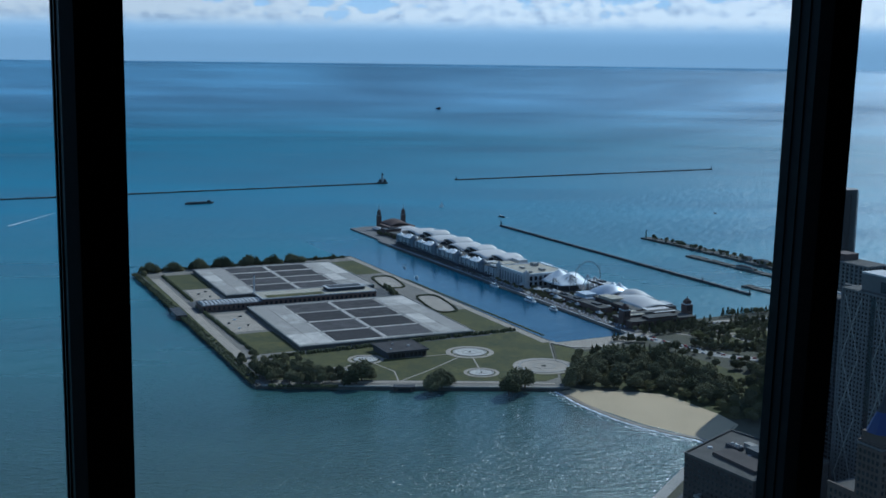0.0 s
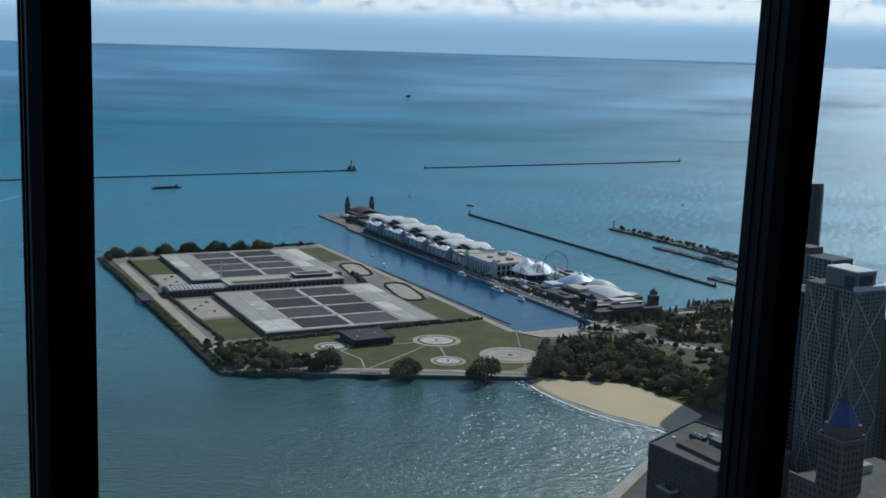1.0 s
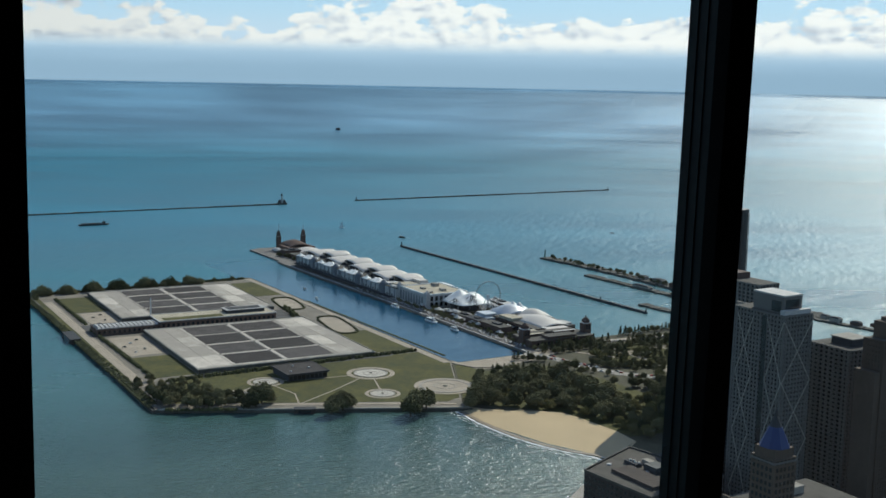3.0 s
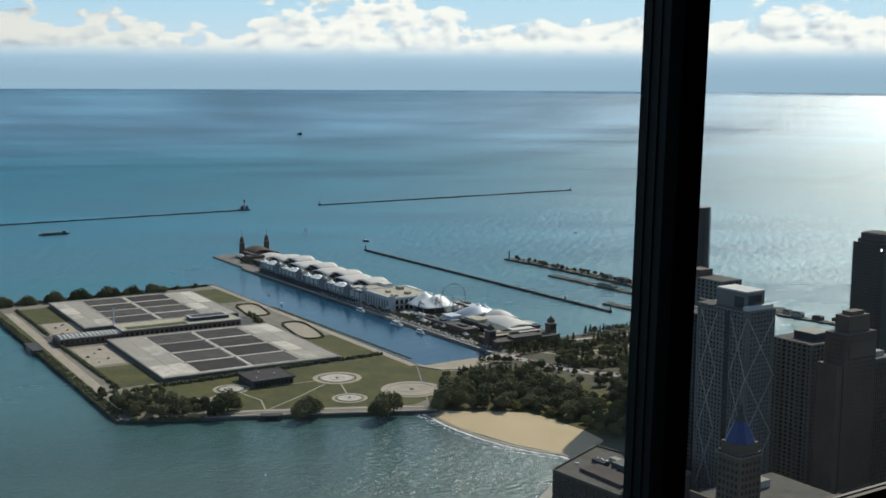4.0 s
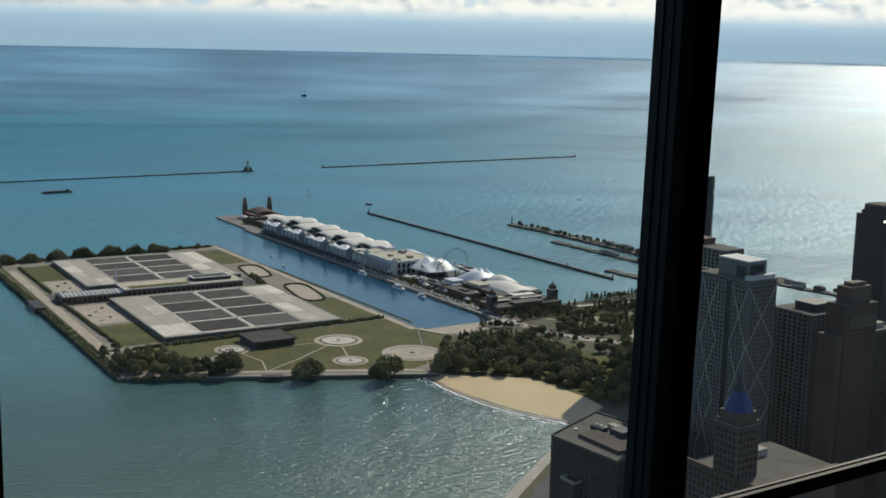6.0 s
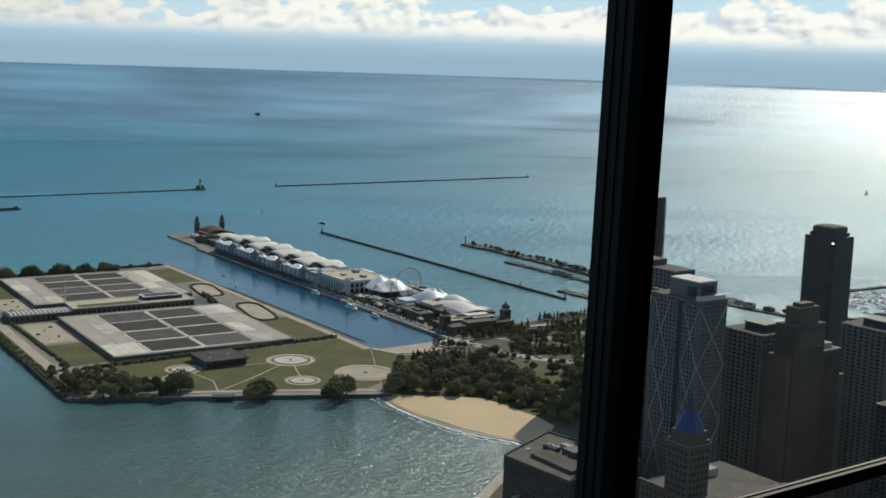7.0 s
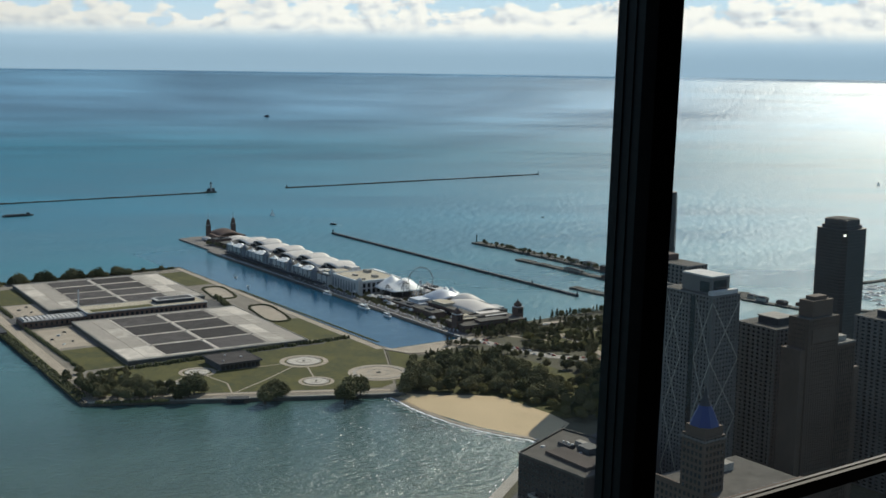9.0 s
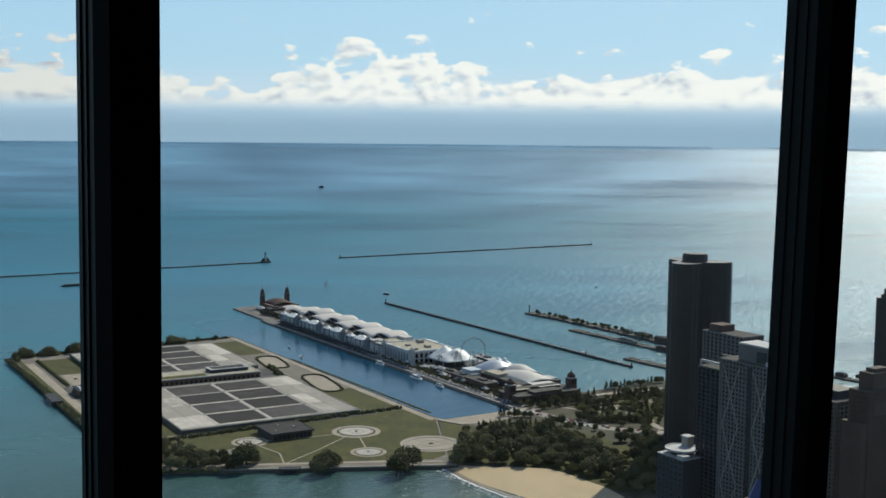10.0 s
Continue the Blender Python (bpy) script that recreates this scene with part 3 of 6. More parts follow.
def beach():
    low = [(944, -601), (918, -598), (892, -597), (866, -598), (840, -601), (812, -608), (788, -617), (766, -630), (742, -632)]
    high = [(944, -609), (926, -622), (910, -640), (896, -664), (880, -681), (846, -688), (816, -690), (776, -684), (752, -648)]
    rnd = random.Random(9)
    bm = B()
    rows = []
    for k in range(9):
        f = k / 8
        rows.append([bm.verts.new((a[0] + (b[0] - a[0]) * f, a[1] + (b[1] - a[1]) * f, -0.5 + 3.25 * f ** 0.8 + rnd.uniform(-0.12, 0.12) * (0 < k < 8)))
                     for a, b in zip(low, high)])
    for a, b in zip(rows, rows[1:]):
        for i in range(len(low) - 1):
            bm.faces.new((a[i], a[i + 1], b[i + 1], b[i]))
    ob = setting("ground_beach", bm, M["sand"], "curved tan sand beach sloping into the bay", "beach")
    for p in ob.data.polygons:
        p.use_smooth = True

    def ribbon(name, off, w, z, material, label, category, seed, broken):
        r = random.Random(seed)
        bm = B()
        dense = []
        full = low + [(722, -605), (700, -570), (672, -528), (640, -486)]
        for a, b in zip(full, full[1:]):
            for i in range(30):
                f = i / 30
                dense.append(Vector((a[0] + (b[0] - a[0]) * f, a[1] + (b[1] - a[1]) * f)))
        prev = None
        for i in range(1, len(dense) - 1):
            d = (dense[i + 1] - dense[i - 1]).normalized()
            n = Vector((-d.y, d.x)) * -1
            if n.y < 0 and dense[i].x > 745:
                n = -n
            o = off + 1.6 * noise.noise((i * 0.05, seed, 0)) + 0.8 * noise.noise((i * 0.2, seed, 3))
            ww = w * max(0.0, 0.8 + 0.7 * noise.noise((i * 0.13, seed, 7)) + 0.3 * noise.noise((i * 0.5, seed, 9)))
            if (broken and noise.noise((i * 0.07, seed, 11)) > 0.22) or ww < 0.15:
                prev = None
                continue
            c = dense[i] + n * o
            cur = (bm.verts.new((c.x + n.x * ww / 2, c.y + n.y * ww / 2, z)), bm.verts.new((c.x - n.x * ww / 2, c.y - n.y * ww / 2, z + 0.05)))
            if prev:
                bm.faces.new((prev[0], cur[0], cur[1], prev[1]))
            prev = cur
        ob = new(name, mesh_of(name, bm, material))
        tagged(ob, label, category, kind="stuff")

    ribbon("surf", 2.4, 2.6, 0.34, M["foam"], "thin white surf at the water's edge", "surf", 1, False)
    r = random.Random(21)
    bm = B()
    line = low + [(722, -605), (700, -570), (672, -528)]
    for _ in range(620):
        k = r.randrange(len(line) - 1)
        f = r.random()
        x, y = line[k][0] + (line[k + 1][0] - line[k][0]) * f, line[k][1] + (line[k + 1][1] - line[k][1]) * f
        d = Vector((line[k + 1][0] - line[k][0], line[k + 1][1] - line[k][1])).normalized()
        n = Vector((d.y, -d.x))
        if n.y < 0:
            n = -n
        o = 1.0 + 11.0 * r.random() ** 2.2
        a, b = r.uniform(0.5, 2.6), r.uniform(0.15, 0.5)
        c = Vector((x, y)) + n * o
        ring = [c + d * (a * math.cos(q) * r.uniform(0.6, 1.2)) + n * (b * math.sin(q) * r.uniform(0.6, 1.2)) for q in (i * math.pi / 4 for i in range(8))]
        bm.faces.new([bm.verts.new((p.x, p.y, 0.24 + 0.004 * r.random())) for p in ring])
    tagged(new("surf", mesh_of("surf", bm, M["foam"])), "scattered white foam of small breakers", "surf", kind="stuff")
    wet = [(944, -602.5), (918, -600), (892, -599), (866, -600), (840, -603), (812, -610), (788, -619.5), (768, -633), (746, -636)]
    strip("ground_wet_sand", wet, 5.0, 0.62, M["wetsand"], "dark band of wet sand above the surf", "beach", 0.3)


beach()
flat("pavement_pier", [(1098, -800), (1300, -803), (1800, -808), (1806, -806), (1846, -808), (1850, -815), (1995, -819), (2004, -850), (1996, -935),
                       (1130, -908), (1104, -840)][::-1], -2.5, 2.4, M["pierdeck"], "long concrete pier reaching into the lake", "pier")
strip("trim_pier", [(1100, -800.5), (1300, -803.5), (1800, -808.5)], 1.2, 2.75, M["offwhite"], "pale edge of the pier", "pier", 0.5)
strip("pavement_dock", [(1100, -799), (1300, -801.5), (1800, -806)], 3.0, 1.1, M["stone"], "dark lower dock along the pier", "dock", 2.0)


# ---- waterworks ----
def basin(cx, cy, w, d, label):
    """A low basin with a slab roof: pale deck slabs round two columns of dark filter roofs."""
    t = thing("filter_basin", cx, cy, 3.2, label, "water basin", "filter basins", -2.6)
    bm = B(); box(bm, -w / 2, w / 2, -d / 2, d / 2, 0, 4.2)
    part("basin_wall", bm, M["stone"], t, "dark stained concrete side walls")
    bm = B(); box(bm, -w / 2 - 0.6, w / 2 + 0.6, -d / 2 - 0.6, d / 2 + 0.6, 4.2, 4.55)
    part("roof_slab", bm, M["concrete"], t)
    rl = (w - 14) / 4
    bm = B(); box(bm, -rl / 2 + 3.6, rl / 2 - 3.6, -27.0, 27.0, 0, 0.45)
    dark = mesh_of("filter_panel", bm, M["filter"])
    bm = B(); box(bm, -rl / 2 + 0.25, rl / 2 - 0.25, -9.6, 9.6, 0, 0.3)
    pale = mesh_of("deck_slab", bm, M["deck"])
    bm = B(); box(bm, -1.2, 1.2, -0.8, 0.8, 0, 0.9)
    hatch = mesh_of("hatch", bm, M["slate"])
    for r in range(4):
        x = -w / 2 + 7 + rl * (r + 0.5)
        for y in (31.5, -29.5):
            share("filter_panel", dark, t, (x, y, 4.55))
        for y in (d / 2 - 11, d / 2 - 30.6, -d / 2 + 11, -d / 2 + 30.6):
            share("deck_slab", pale, t, (x, y, 4.55))
        for y in (60.5, 2.0, -59):
            share("hatch", hatch, t, (x + rl * 0.45, y, 4.55))
    # low kerbs between the filters
    bm = B(); box(bm, -2.2, 2.2, -30.5, 30.5, 0, 0.5)
    k2 = mesh_of("cross_walk", bm, M["deck"])
    for r in range(5):
        for y in (31.5, -29.5):
            share("cross_walk", k2, t, (-w / 2 + 7 + rl * r, y, 4.55))
    bm = B(); box(bm, -w / 2 + 6, w / 2 - 6, -1.6, 1.6, 0, 0.6)
    k = mesh_of("kerb", bm, M["deck"])
    for y in (61.0, 1.0, -58.5):
        share("kerb", k, t, (0, y, 4.55))
    bm = B()
    for s in (-1, 1):
        box(bm, -w / 2, w / 2, s * d / 2 - 0.35, s * d / 2 + 0.35, 4.55, 5.3)
        box(bm, s * w / 2 - 0.35, s * w / 2 + 0.35, -d / 2, d / 2, 4.55, 5.3)
    part("parapet", bm, M["concrete"], t)
    return t


basin(1278.5, -532, 217, 206, "flat concrete filter basin roof with eight dark panels")
basin(1563, -537, 196, 204, "far flat concrete filter basin roof with eight dark panels")


def chemical_building():
    t = thing("chemical_building", 1420, -533, 3.2, "long low dark-walled waterworks building with pale flat roof", "waterworks building", turn=-2.6)
    bm = B(); box(bm, -24, 22, -76, 76, 0, 10.4)
    part("wall", bm, M["brick"], t)
    bm = B(); box(bm, -24.6, 22.6, -76.6, 76.6, 10.4, 10.9); box(bm, -24.6, -23.4, -76.6, 76.6, 10.9, 11.7)
    box(bm, 21.4, 22.6, -76.6, 76.6, 10.9, 11.7); box(bm, -23.4, 21.4, -76.6, -75.4, 10.9, 11.7); box(bm, -23.4, 21.4, 75.4, 76.6, 10.9, 11.7)
    part("parapet", bm, M["offwhite"], t, "pale roof edge")
    bm = B(); box(bm, -23, 21, -75, 75, 10.9, 11.1)
    part("roof", bm, M["tan"], t, "tan gravel roof with grass tufts")
    bm = B(); box(bm, -8, 12, -66, -16, 11.1, 15.0)
    ph = part("penthouse", bm, M["slate"], t)
    bm = B(); box(bm, -9, 13, -67, -15, 15.0, 15.6)
    part("penthouse_roof", bm, M["offwhite"], ph)
    bm = B(); box(bm, -6, 10, -63, -19, 15.6, 15.8)
    part("penthouse_deck", bm, M["slate"], ph)
    bm = B(); box(bm, -0.25, 0.0, -1.6, 1.6, 0, 5.5)
    win = mesh_of("window", bm, M["darkglass"])
    for i in range(24):
        share("window", win, t, (-24.0, -72 + i * 6.2, 2.2))
    bm = B(); box(bm, -19, -4, -8, 68, 11.1, 11.35)
    part("roof_planting", bm, M["grass"], t, "dull green planted roof strip")


def head_house():
    t = thing("intake_house", 1418, -421, 3.2, "long low dark intake house with pale sawtooth skylights", "waterworks building", turn=-2.6)
    bm = B(); box(bm, -18, 16, -38, 40, 0, 7.4)
    part("wall", bm, M["brick"], t)
    bm = B(); box(bm, -18.6, 16.6, -38.6, 40.6, 7.4, 7.9)
    part("roof", bm, M["slate"], t)
    bm = B(); prism(bm, [(-14, -1.9), (10, -1.9), (10, 1.9), (-14, 1.9)], 0, 1.6, 0.75)
    sk = mesh_of("skylight", bm, M["offwhite"])
    for i in range(15):
        share("skylight", sk, t, (0, -34 + i * 5.0, 7.9))
    bm = B(); box(bm, -0.3, 0, -1.3, 1.3, 0, 3.6)
    win = mesh_of("window", bm, M["darkglass"])
    for i in range(13):
        share("window", win, t, (-18, -35 + i * 6.0, 2.2))
    c = thing("chimney", 1448, -461, 3.2, "slender pale steel vent stack beside the intake house", "chimney")
    bm = B(); drum(bm, 0, 0, 1.1, 0, 33, 12, 0.6)
    part("stack", bm, M["steel"], c)
    bm = B(); annulus(bm, 0, 0, 0.6, 1.0, 32.4, 33.2, 12)
    part("collar", bm, M["slate"], c)


def pump_house():
    t = thing("pump_house", 1124, -518, 3.3, "low dark flat-roofed pavilion beside the park lawn", "pavilion", turn=-1.5)
    bm = B(); box(bm, -21, 21, -22, 22, 0, 6.4)
    part("wall", bm, M["slate"], t)
    bm = B(); box(bm, -22.5, 22.5, -23.5, 23.5, 6.4, 7.5)
    part("roof", bm, M["filter"], t, "dark flat overhanging roof")
    bm = B(); box(bm, -23, -22.5, -24, 24, 6.3, 7.9); box(bm, 22.5, 23, -24, 24, 6.3, 7.9); box(bm, -22.5, 22.5, -24, -23.5, 6.3, 7.9); box(bm, -22.5, 22.5, 23.5, 24, 6.3, 7.9)
    part("fascia", bm, M["slate"], t)
    bm = B(); box(bm, -0.2, 0, -1.8, 1.8, 0, 4.4)
    g = mesh_of("window", bm, M["darkglass"])
    for i in range(9):
        share("window", g, t, (-21, -19 + i * 4.75, 0.8))
    for x, y, s in ((-12, 14, 1.8), (-4, -10, 2.4), (10, 3, 1.6)):
        bm = B(); box(bm, x, x + s, y, y + s, 7.5, 8.7)
        part("roof_vent", bm, M["offwhite"], t)


def wall_house(name, x, y, a, b, h, turn, label):
    t = thing(name, x, y, -0.5, label, "intake", "lake wall intakes", turn)
    bm = B(); box(bm, -a / 2, a / 2, -b / 2, b / 2, -2, h)
    part("wall", bm, M["oldbrick"], t)
    bm = B(); box(bm, -a / 2 - 0.6, a / 2 + 0.6, -b / 2 - 0.6, b / 2 + 0.6, h, h + 0.6)
    part("roof", bm, M["slate"], t)
    bm = B(); box(bm, -a * 0.3, a * 0.3, b / 2, b / 2 + 0.1, 0.6, h - 0.8)
    part("gate", bm, M["darkglass"], t)


chemical_building()
head_house()
pump_house()
wall_house("wall_intake", 1002, -467, 20, 8, 4.6, 64, "small dark intake house set in the lake wall")
wall_house("wall_intake", 1408, -352, 46, 12, 6.0, -2.4, "long dark intake house on the lake wall")


def fountain(cx, cy, r_path, r_pool, label):
    t = thing("fountain", cx, cy, 3.34, label, "fountain", "park fountains")
    bm = B(); annulus(bm, 0, 0, r_path * 0.80, r_path, -0.1, 0.22, 44)
    part("ring_walk", bm, M["path"], t)
    bm = B(); annulus(bm, 0, 0, r_pool, r_pool * 1.12, -0.1, 0.6, 40)
    part("rim", bm, M["concrete"], t)
    bm = B(); drum(bm, 0, 0, r_pool, -0.1, 0.25, 40)
    part("pool_floor", bm, M["pool"] if r_path <= 26 else M["path"], t, "pale dry pool floor")
    bm = B(); drum(bm, 0, 0, r_pool * 0.12, 0.25, 1.0, 14, 0.6)
    part("nozzle_block", bm, M["stone"], t)
    bm = B(); annulus(bm, 0, 0, r_pool * 0.44, r_pool * 0.50, 0.2, 0.42, 30)
    part("inner_ring", bm, M["concrete"], t)


fountain(1096, -588, 26, 16.5, "large round pale fountain pool ringed by a walk")
fountain(1113, -474, 19, 11.5, "round pale fountain pool beside the dark pavilion")
fountain(1018, -560, 18, 11.5, "round pale fountain pool near the lake walk")
fountain(1078, -430, 19, 11.0, "round pale fountain pool half hidden by trees")
fountain(1014, -631, 32, 24, "wide round brown pool basin with a broad ring walk")


def oval(cx, cy, a, b, turn):
    t = thing("hedged_oval", cx, cy, 3.3, "tan oval yard inside a clipped dark hedge", "garden", "hedged ovals", turn)
    n = 44
    pts = [(a * math.copysign(abs(math.cos(q)) ** 0.5, math.cos(q)), b * math.copysign(abs(math.sin(q)) ** 0.6, math.sin(q))) for q in (2 * math.pi * i / n for i in range(n))]
    bm = B(); prism(bm, [(x * 0.9, y * 0.82) for x, y in pts], -0.1, 0.2)
    part("yard_floor", bm, M["path"], t)
    rnd = random.Random(int(cx))
    bm = B()
    for i in range(n):
        if i in (5, 6, 27):
            continue
        x, y = pts[i]
        x2, y2 = pts[(i + 1) % n]
        for k in range(9):
            f = k / 9
            drum(bm, x + (x2 - x) * f + rnd.uniform(-0.9, 0.9), y + (y2 - y) * f + rnd.uniform(-0.9, 0.9), rnd.uniform(0.9, 1.5), -0.1, rnd.uniform(1.0, 1.6), 6, 0.7)
    part("hedge", bm, M["leafdark"], t, "dark clipped hedge")


oval(1492, -669, 44, 16, -10)
oval(1336, -667, 54, 16, -10)


def hedge(name, x0, y0, x1, y1, w, h, seed, label):
    rnd = random.Random(seed)
    bm = B()
    L = math.hypot(x1 - x0, y1 - y0)
    for i in range(int(L * 1.5)):
        f = rnd.random()
        drum(bm, x0 + (x1 - x0) * f + rnd.uniform(-w, w) / 2, y0 + (y1 - y0) * f + rnd.uniform(-w, w) / 2, rnd.uniform(1.0, 2.2), 3.0, 3.2 + rnd.uniform(h * 0.55, h * 1.1), 6, rnd.uniform(0.4, 0.7))
    tagged(new(name, mesh_of(name, bm, M["leafdark"])), label, "hedge", kind="stuff")


hedge("hedge", 1160, -386, 1166, -682, 6, 3.6, 1, "long dark hedge between park and basin")
hedge("hedge", 1176, -377, 1440, -383, 3, 3.0, 2, "dark hedge along the service road")
hedge("hedge", 1470, -386, 1655, -393, 3, 3.0, 3, "dark hedge along the far service road")
hedge("hedge", 1085, -346, 1690, -361, 9, 1.8, 4, "low scrub on the lake bank")
hedge("hedge", 1075, -341, 1560, -357, 5, 0.9, 14, "dark scrub overhanging the lake wall")
hedge("hedge", 1058, -352, 1030, -410, 4, 2.2, 15, "dark scrub overhanging the lake wall")
hedge("hedge", 1400, -640, 1462, -652, 8, 5.0, 5, "dark shrubs behind the waterworks building")
hedge("hedge", 1698, -392, 1703, -690, 4, 3.4, 6, "dark shrubs along the far lake wall")
hedge("hedge", 1130, -702, 1500, -702, 2.2, 0.6, 7, "low scrub on the channel wall")


# ---- trees ----
OCT_V = np.array([(1, 0, 0), (-1, 0, 0), (0, 1, 0), (0, -1, 0), (0, 0, 1), (0, 0, -1)], float)
OCT_F = [(0, 2, 4), (2, 1, 4), (1, 3, 4), (3, 0, 4), (2, 0, 5), (1, 2, 5), (3, 1, 5), (0, 3, 5)]


def crown_mesh(seed, h0, h1, r, clumps, cone, material):
    """A crown of several domed lobes, each thick with small leaf clumps and loose sprays."""
    rng = np.random.default_rng(seed)
    V, F = [], []
    lobes = [(0.0, 0.0, 0.50, 0.74)] + [(0.52 * np.cos(a), 0.52 * np.sin(a), rng.uniform(0.30, 0.52), rng.uniform(0.40, 0.56)) for a in np.arange(6) * 1.047 + rng.uniform(0, 6)]
    H = h1 - h0
    for i in range(clumps):
        a, q = rng.uniform(0, 2 * np.pi), rng.uniform(0, 1) ** 0.3
        if cone:
            f = rng.uniform(0, 1) ** 1.3
            rr = r * (1.04 - f) * q
            c = np.array([rr * np.cos(a), rr * np.sin(a), h0 + H * f])
        else:
            lx, ly, lz, lr = lobes[i % 7]
            u = rng.uniform(-0.75, 1.0)
            w = math.sqrt(1 - u * u)
            c = np.array([(lx + lr * q * w * np.cos(a)) * r, (ly + lr * q * w * np.sin(a)) * r, h0 + H * (lz + 0.50 * lr / 0.74 * q * u)])
        s = (rng.uniform(0.055, 0.105) * r + 0.22) * (0.75 if cone else 1.0)
        v = OCT_V * s * rng.uniform(0.7, 1.3, (6, 1)) * np.array([1.15, 1.15, 0.75]) + rng.normal(0, 0.12 * s, (6, 3)) + c
        n = len(V)
        V += [tuple(p) for p in v]
        F += [(x + n, y + n, z + n) for x, y, z in OCT_F]
        for _ in range(2):
            p = c + rng.normal(0, 1, 3) * s * 0.9
            n = len(V)
            V += [tuple(p + rng.normal(0, 0.35, 3)) for _ in range(3)]
            F.append((n, n + 1, n + 2))
    me = bpy.data.meshes.new("crown")
    me.from_pydata(V, [], F)
    me.materials.append(material)
    return me


def tree_kind(name, seed, h, r, cone, material, label):
    t = thing(name, 0, 0, -500, label, "tree")
    bm = B()
    drum(bm, 0, 0, 0.035 * h, -0.3, h * 0.5, 7, 0.5)
    rnd = random.Random(seed)
    for i in range(4):
        a = rnd.uniform(0, 6.28)
        beam(bm, (0, 0, h * (0.22 + 0.05 * i)), (r * 0.55 * math.cos(a), r * 0.55 * math.sin(a), h * (0.5 + 0.08 * i)), 0.018 * h)
    part("trunk", bm, M["bark"], t)
    c = new("crown", crown_mesh(seed, h * (0.12 if cone else 0.16), h, r, 640 if not cone else 120, cone, material))
    c.parent = t
    return t


BROAD = [tree_kind("tree", 11 + i, 14, 6.6, False, M["leaf"] if i != 2 else M["leafdark"], "broad green park tree with a rounded uneven crown") for i in range(4)]
OLIVE = [tree_kind("shrub", 21 + i, 9, 6.0, False, M["leaflight"], "large olive-green shrub with a loose crown") for i in range(2)]
SMALL = [tree_kind("young_tree", 31 + i, 7, 3.0, False, M["leaf"], "small young street tree with a round crown") for i in range(2)]
CONES = [tree_kind("conifer", 41 + i, 9, 2.6, True, M["leafdark"], "dark narrow pointed tree") for i in range(2)]
TR = random.Random(77)


def plant(kinds, x, y, z=2.6, s=1.0, group=""):
    k = TR.choice(kinds)
    q = s * TR.uniform(0.85, 1.15)
    ob = copy_thing(k, pose(x, y, z, 0, 0, TR.uniform(0, 360)) @ Matrix.Diagonal((q, q, q * TR.uniform(0.9, 1.1), 1)))
    if group:
        tagged(ob, group=group)
    return ob


def inside(poly, x, y):
    r = False
    for (x0, y0), (x1, y1) in zip(poly, poly[1:] + poly[:1]):
        if (y0 > y) != (y1 > y) and x < (x1 - x0) * (y - y0) / (y1 - y0) + x0:
            r = not r
    return r


def grove(poly, gap, kinds, s, group, z=2.6, limit=200):
    done = []
    xs, ys = [p[0] for p in poly], [p[1] for p in poly]
    for _ in range(limit * 30):
        x, y = TR.uniform(min(xs), max(xs)), TR.uniform(min(ys), max(ys))
        if len(done) < limit and inside(poly, x, y) and all((x - a) ** 2 + (y - b) ** 2 > gap * gap for a, b in done):
            done.append((x, y))
            plant(kinds, x, y, z, s, group)


# the row behind the far basin
for i, y in enumerate((-383, -418, -455, -494, -532, -570, -606)):
    for k in range(3):
        plant(BROAD[:3], 1690 + 3 * k, y + 8 * (k - 1), -1.5, 1.5 - 0.3 * abs(k - 1), "trees behind the far basin")
for x, y in ((1672, -371), (1655, -367), (1700, -640), (1698, -668)):
    plant(BROAD, x, y, 3.2, 0.6, "trees behind the far basin")
# trees on the park's lake walk
for x, y, n in ((1026, -436, 4), (974, -498, 4), (939, -562, 4), (936, -626, 4)):
    for k in range(n):
        plant(BROAD, x + 9 - (k - 1.5) * 4 + TR.uniform(-3, 3), y + 2 + (k - 1.5) * 8, 1.6, 1.65 - 0.22 * abs(k - 1.5), "trees on the lake walk")
grove([(1076, -350), (1120, -356), (1100, -388), (1066, -424), (1034, -424), (1050, -375)], 10, BROAD, 0.92, "corner thicket trees", 3.2, 34)
grove([(1180, -352), (1120, -350), (1110, -372), (1170, -376)], 10, BROAD, 0.62, "corner thicket trees", 3.2, 9)
grove([(1150, -392), (1120, -385), (1108, -400), (1146, -412)], 10, BROAD, 0.6, "corner thicket trees", 3.2, 6)
# woods behind the beach
WOODS = [(940, -622), (962, -632), (1008, -690), (1014, -720), (994, -765), (955, -768), (890, -760), (840, -720), (850, -696), (884, -690), (918, -650)]
grove(WOODS, 18.0, BROAD, 1.3, "woods behind the beach", 2.0, 50)
grove(WOODS, 10.0, BROAD + OLIVE, 0.85, "woods behind the beach", 2.6, 120)
grove([(1008, -690), (1040, -692), (1050, -720), (1022, -768), (998, -765), (1016, -720)], 15, BROAD + CONES, 0.62, "trees beside the drive", 2.6, 14)
grove([(846, -694), (838, -724), (888, -764), (880, -800), (800, -780), (766, -720), (782, -694), (816, -698)], 12, BROAD + OLIVE * 2, 0.85, "woods behind the beach", 2.6, 60)
grove([(850, -800), (930, -800), (900, -850), (800, -900), (770, -820)], 15, BROAD, 0.95, "woods behind the beach", 2.6, 30)
for i in range(8):
    plant(BROAD, 976 + i * 8.5 + TR.uniform(-3, 3), -641 - i * 6.6 + TR.uniform(-2, 2), 2.6, 0.68, "trees beside the drive")
for x, y in ((947, -774), (940, -794), (922, -807), (990, -790), (1010, -796)):
    plant(BROAD, x, y, 2.6, 0.75, "trees beside the drive")
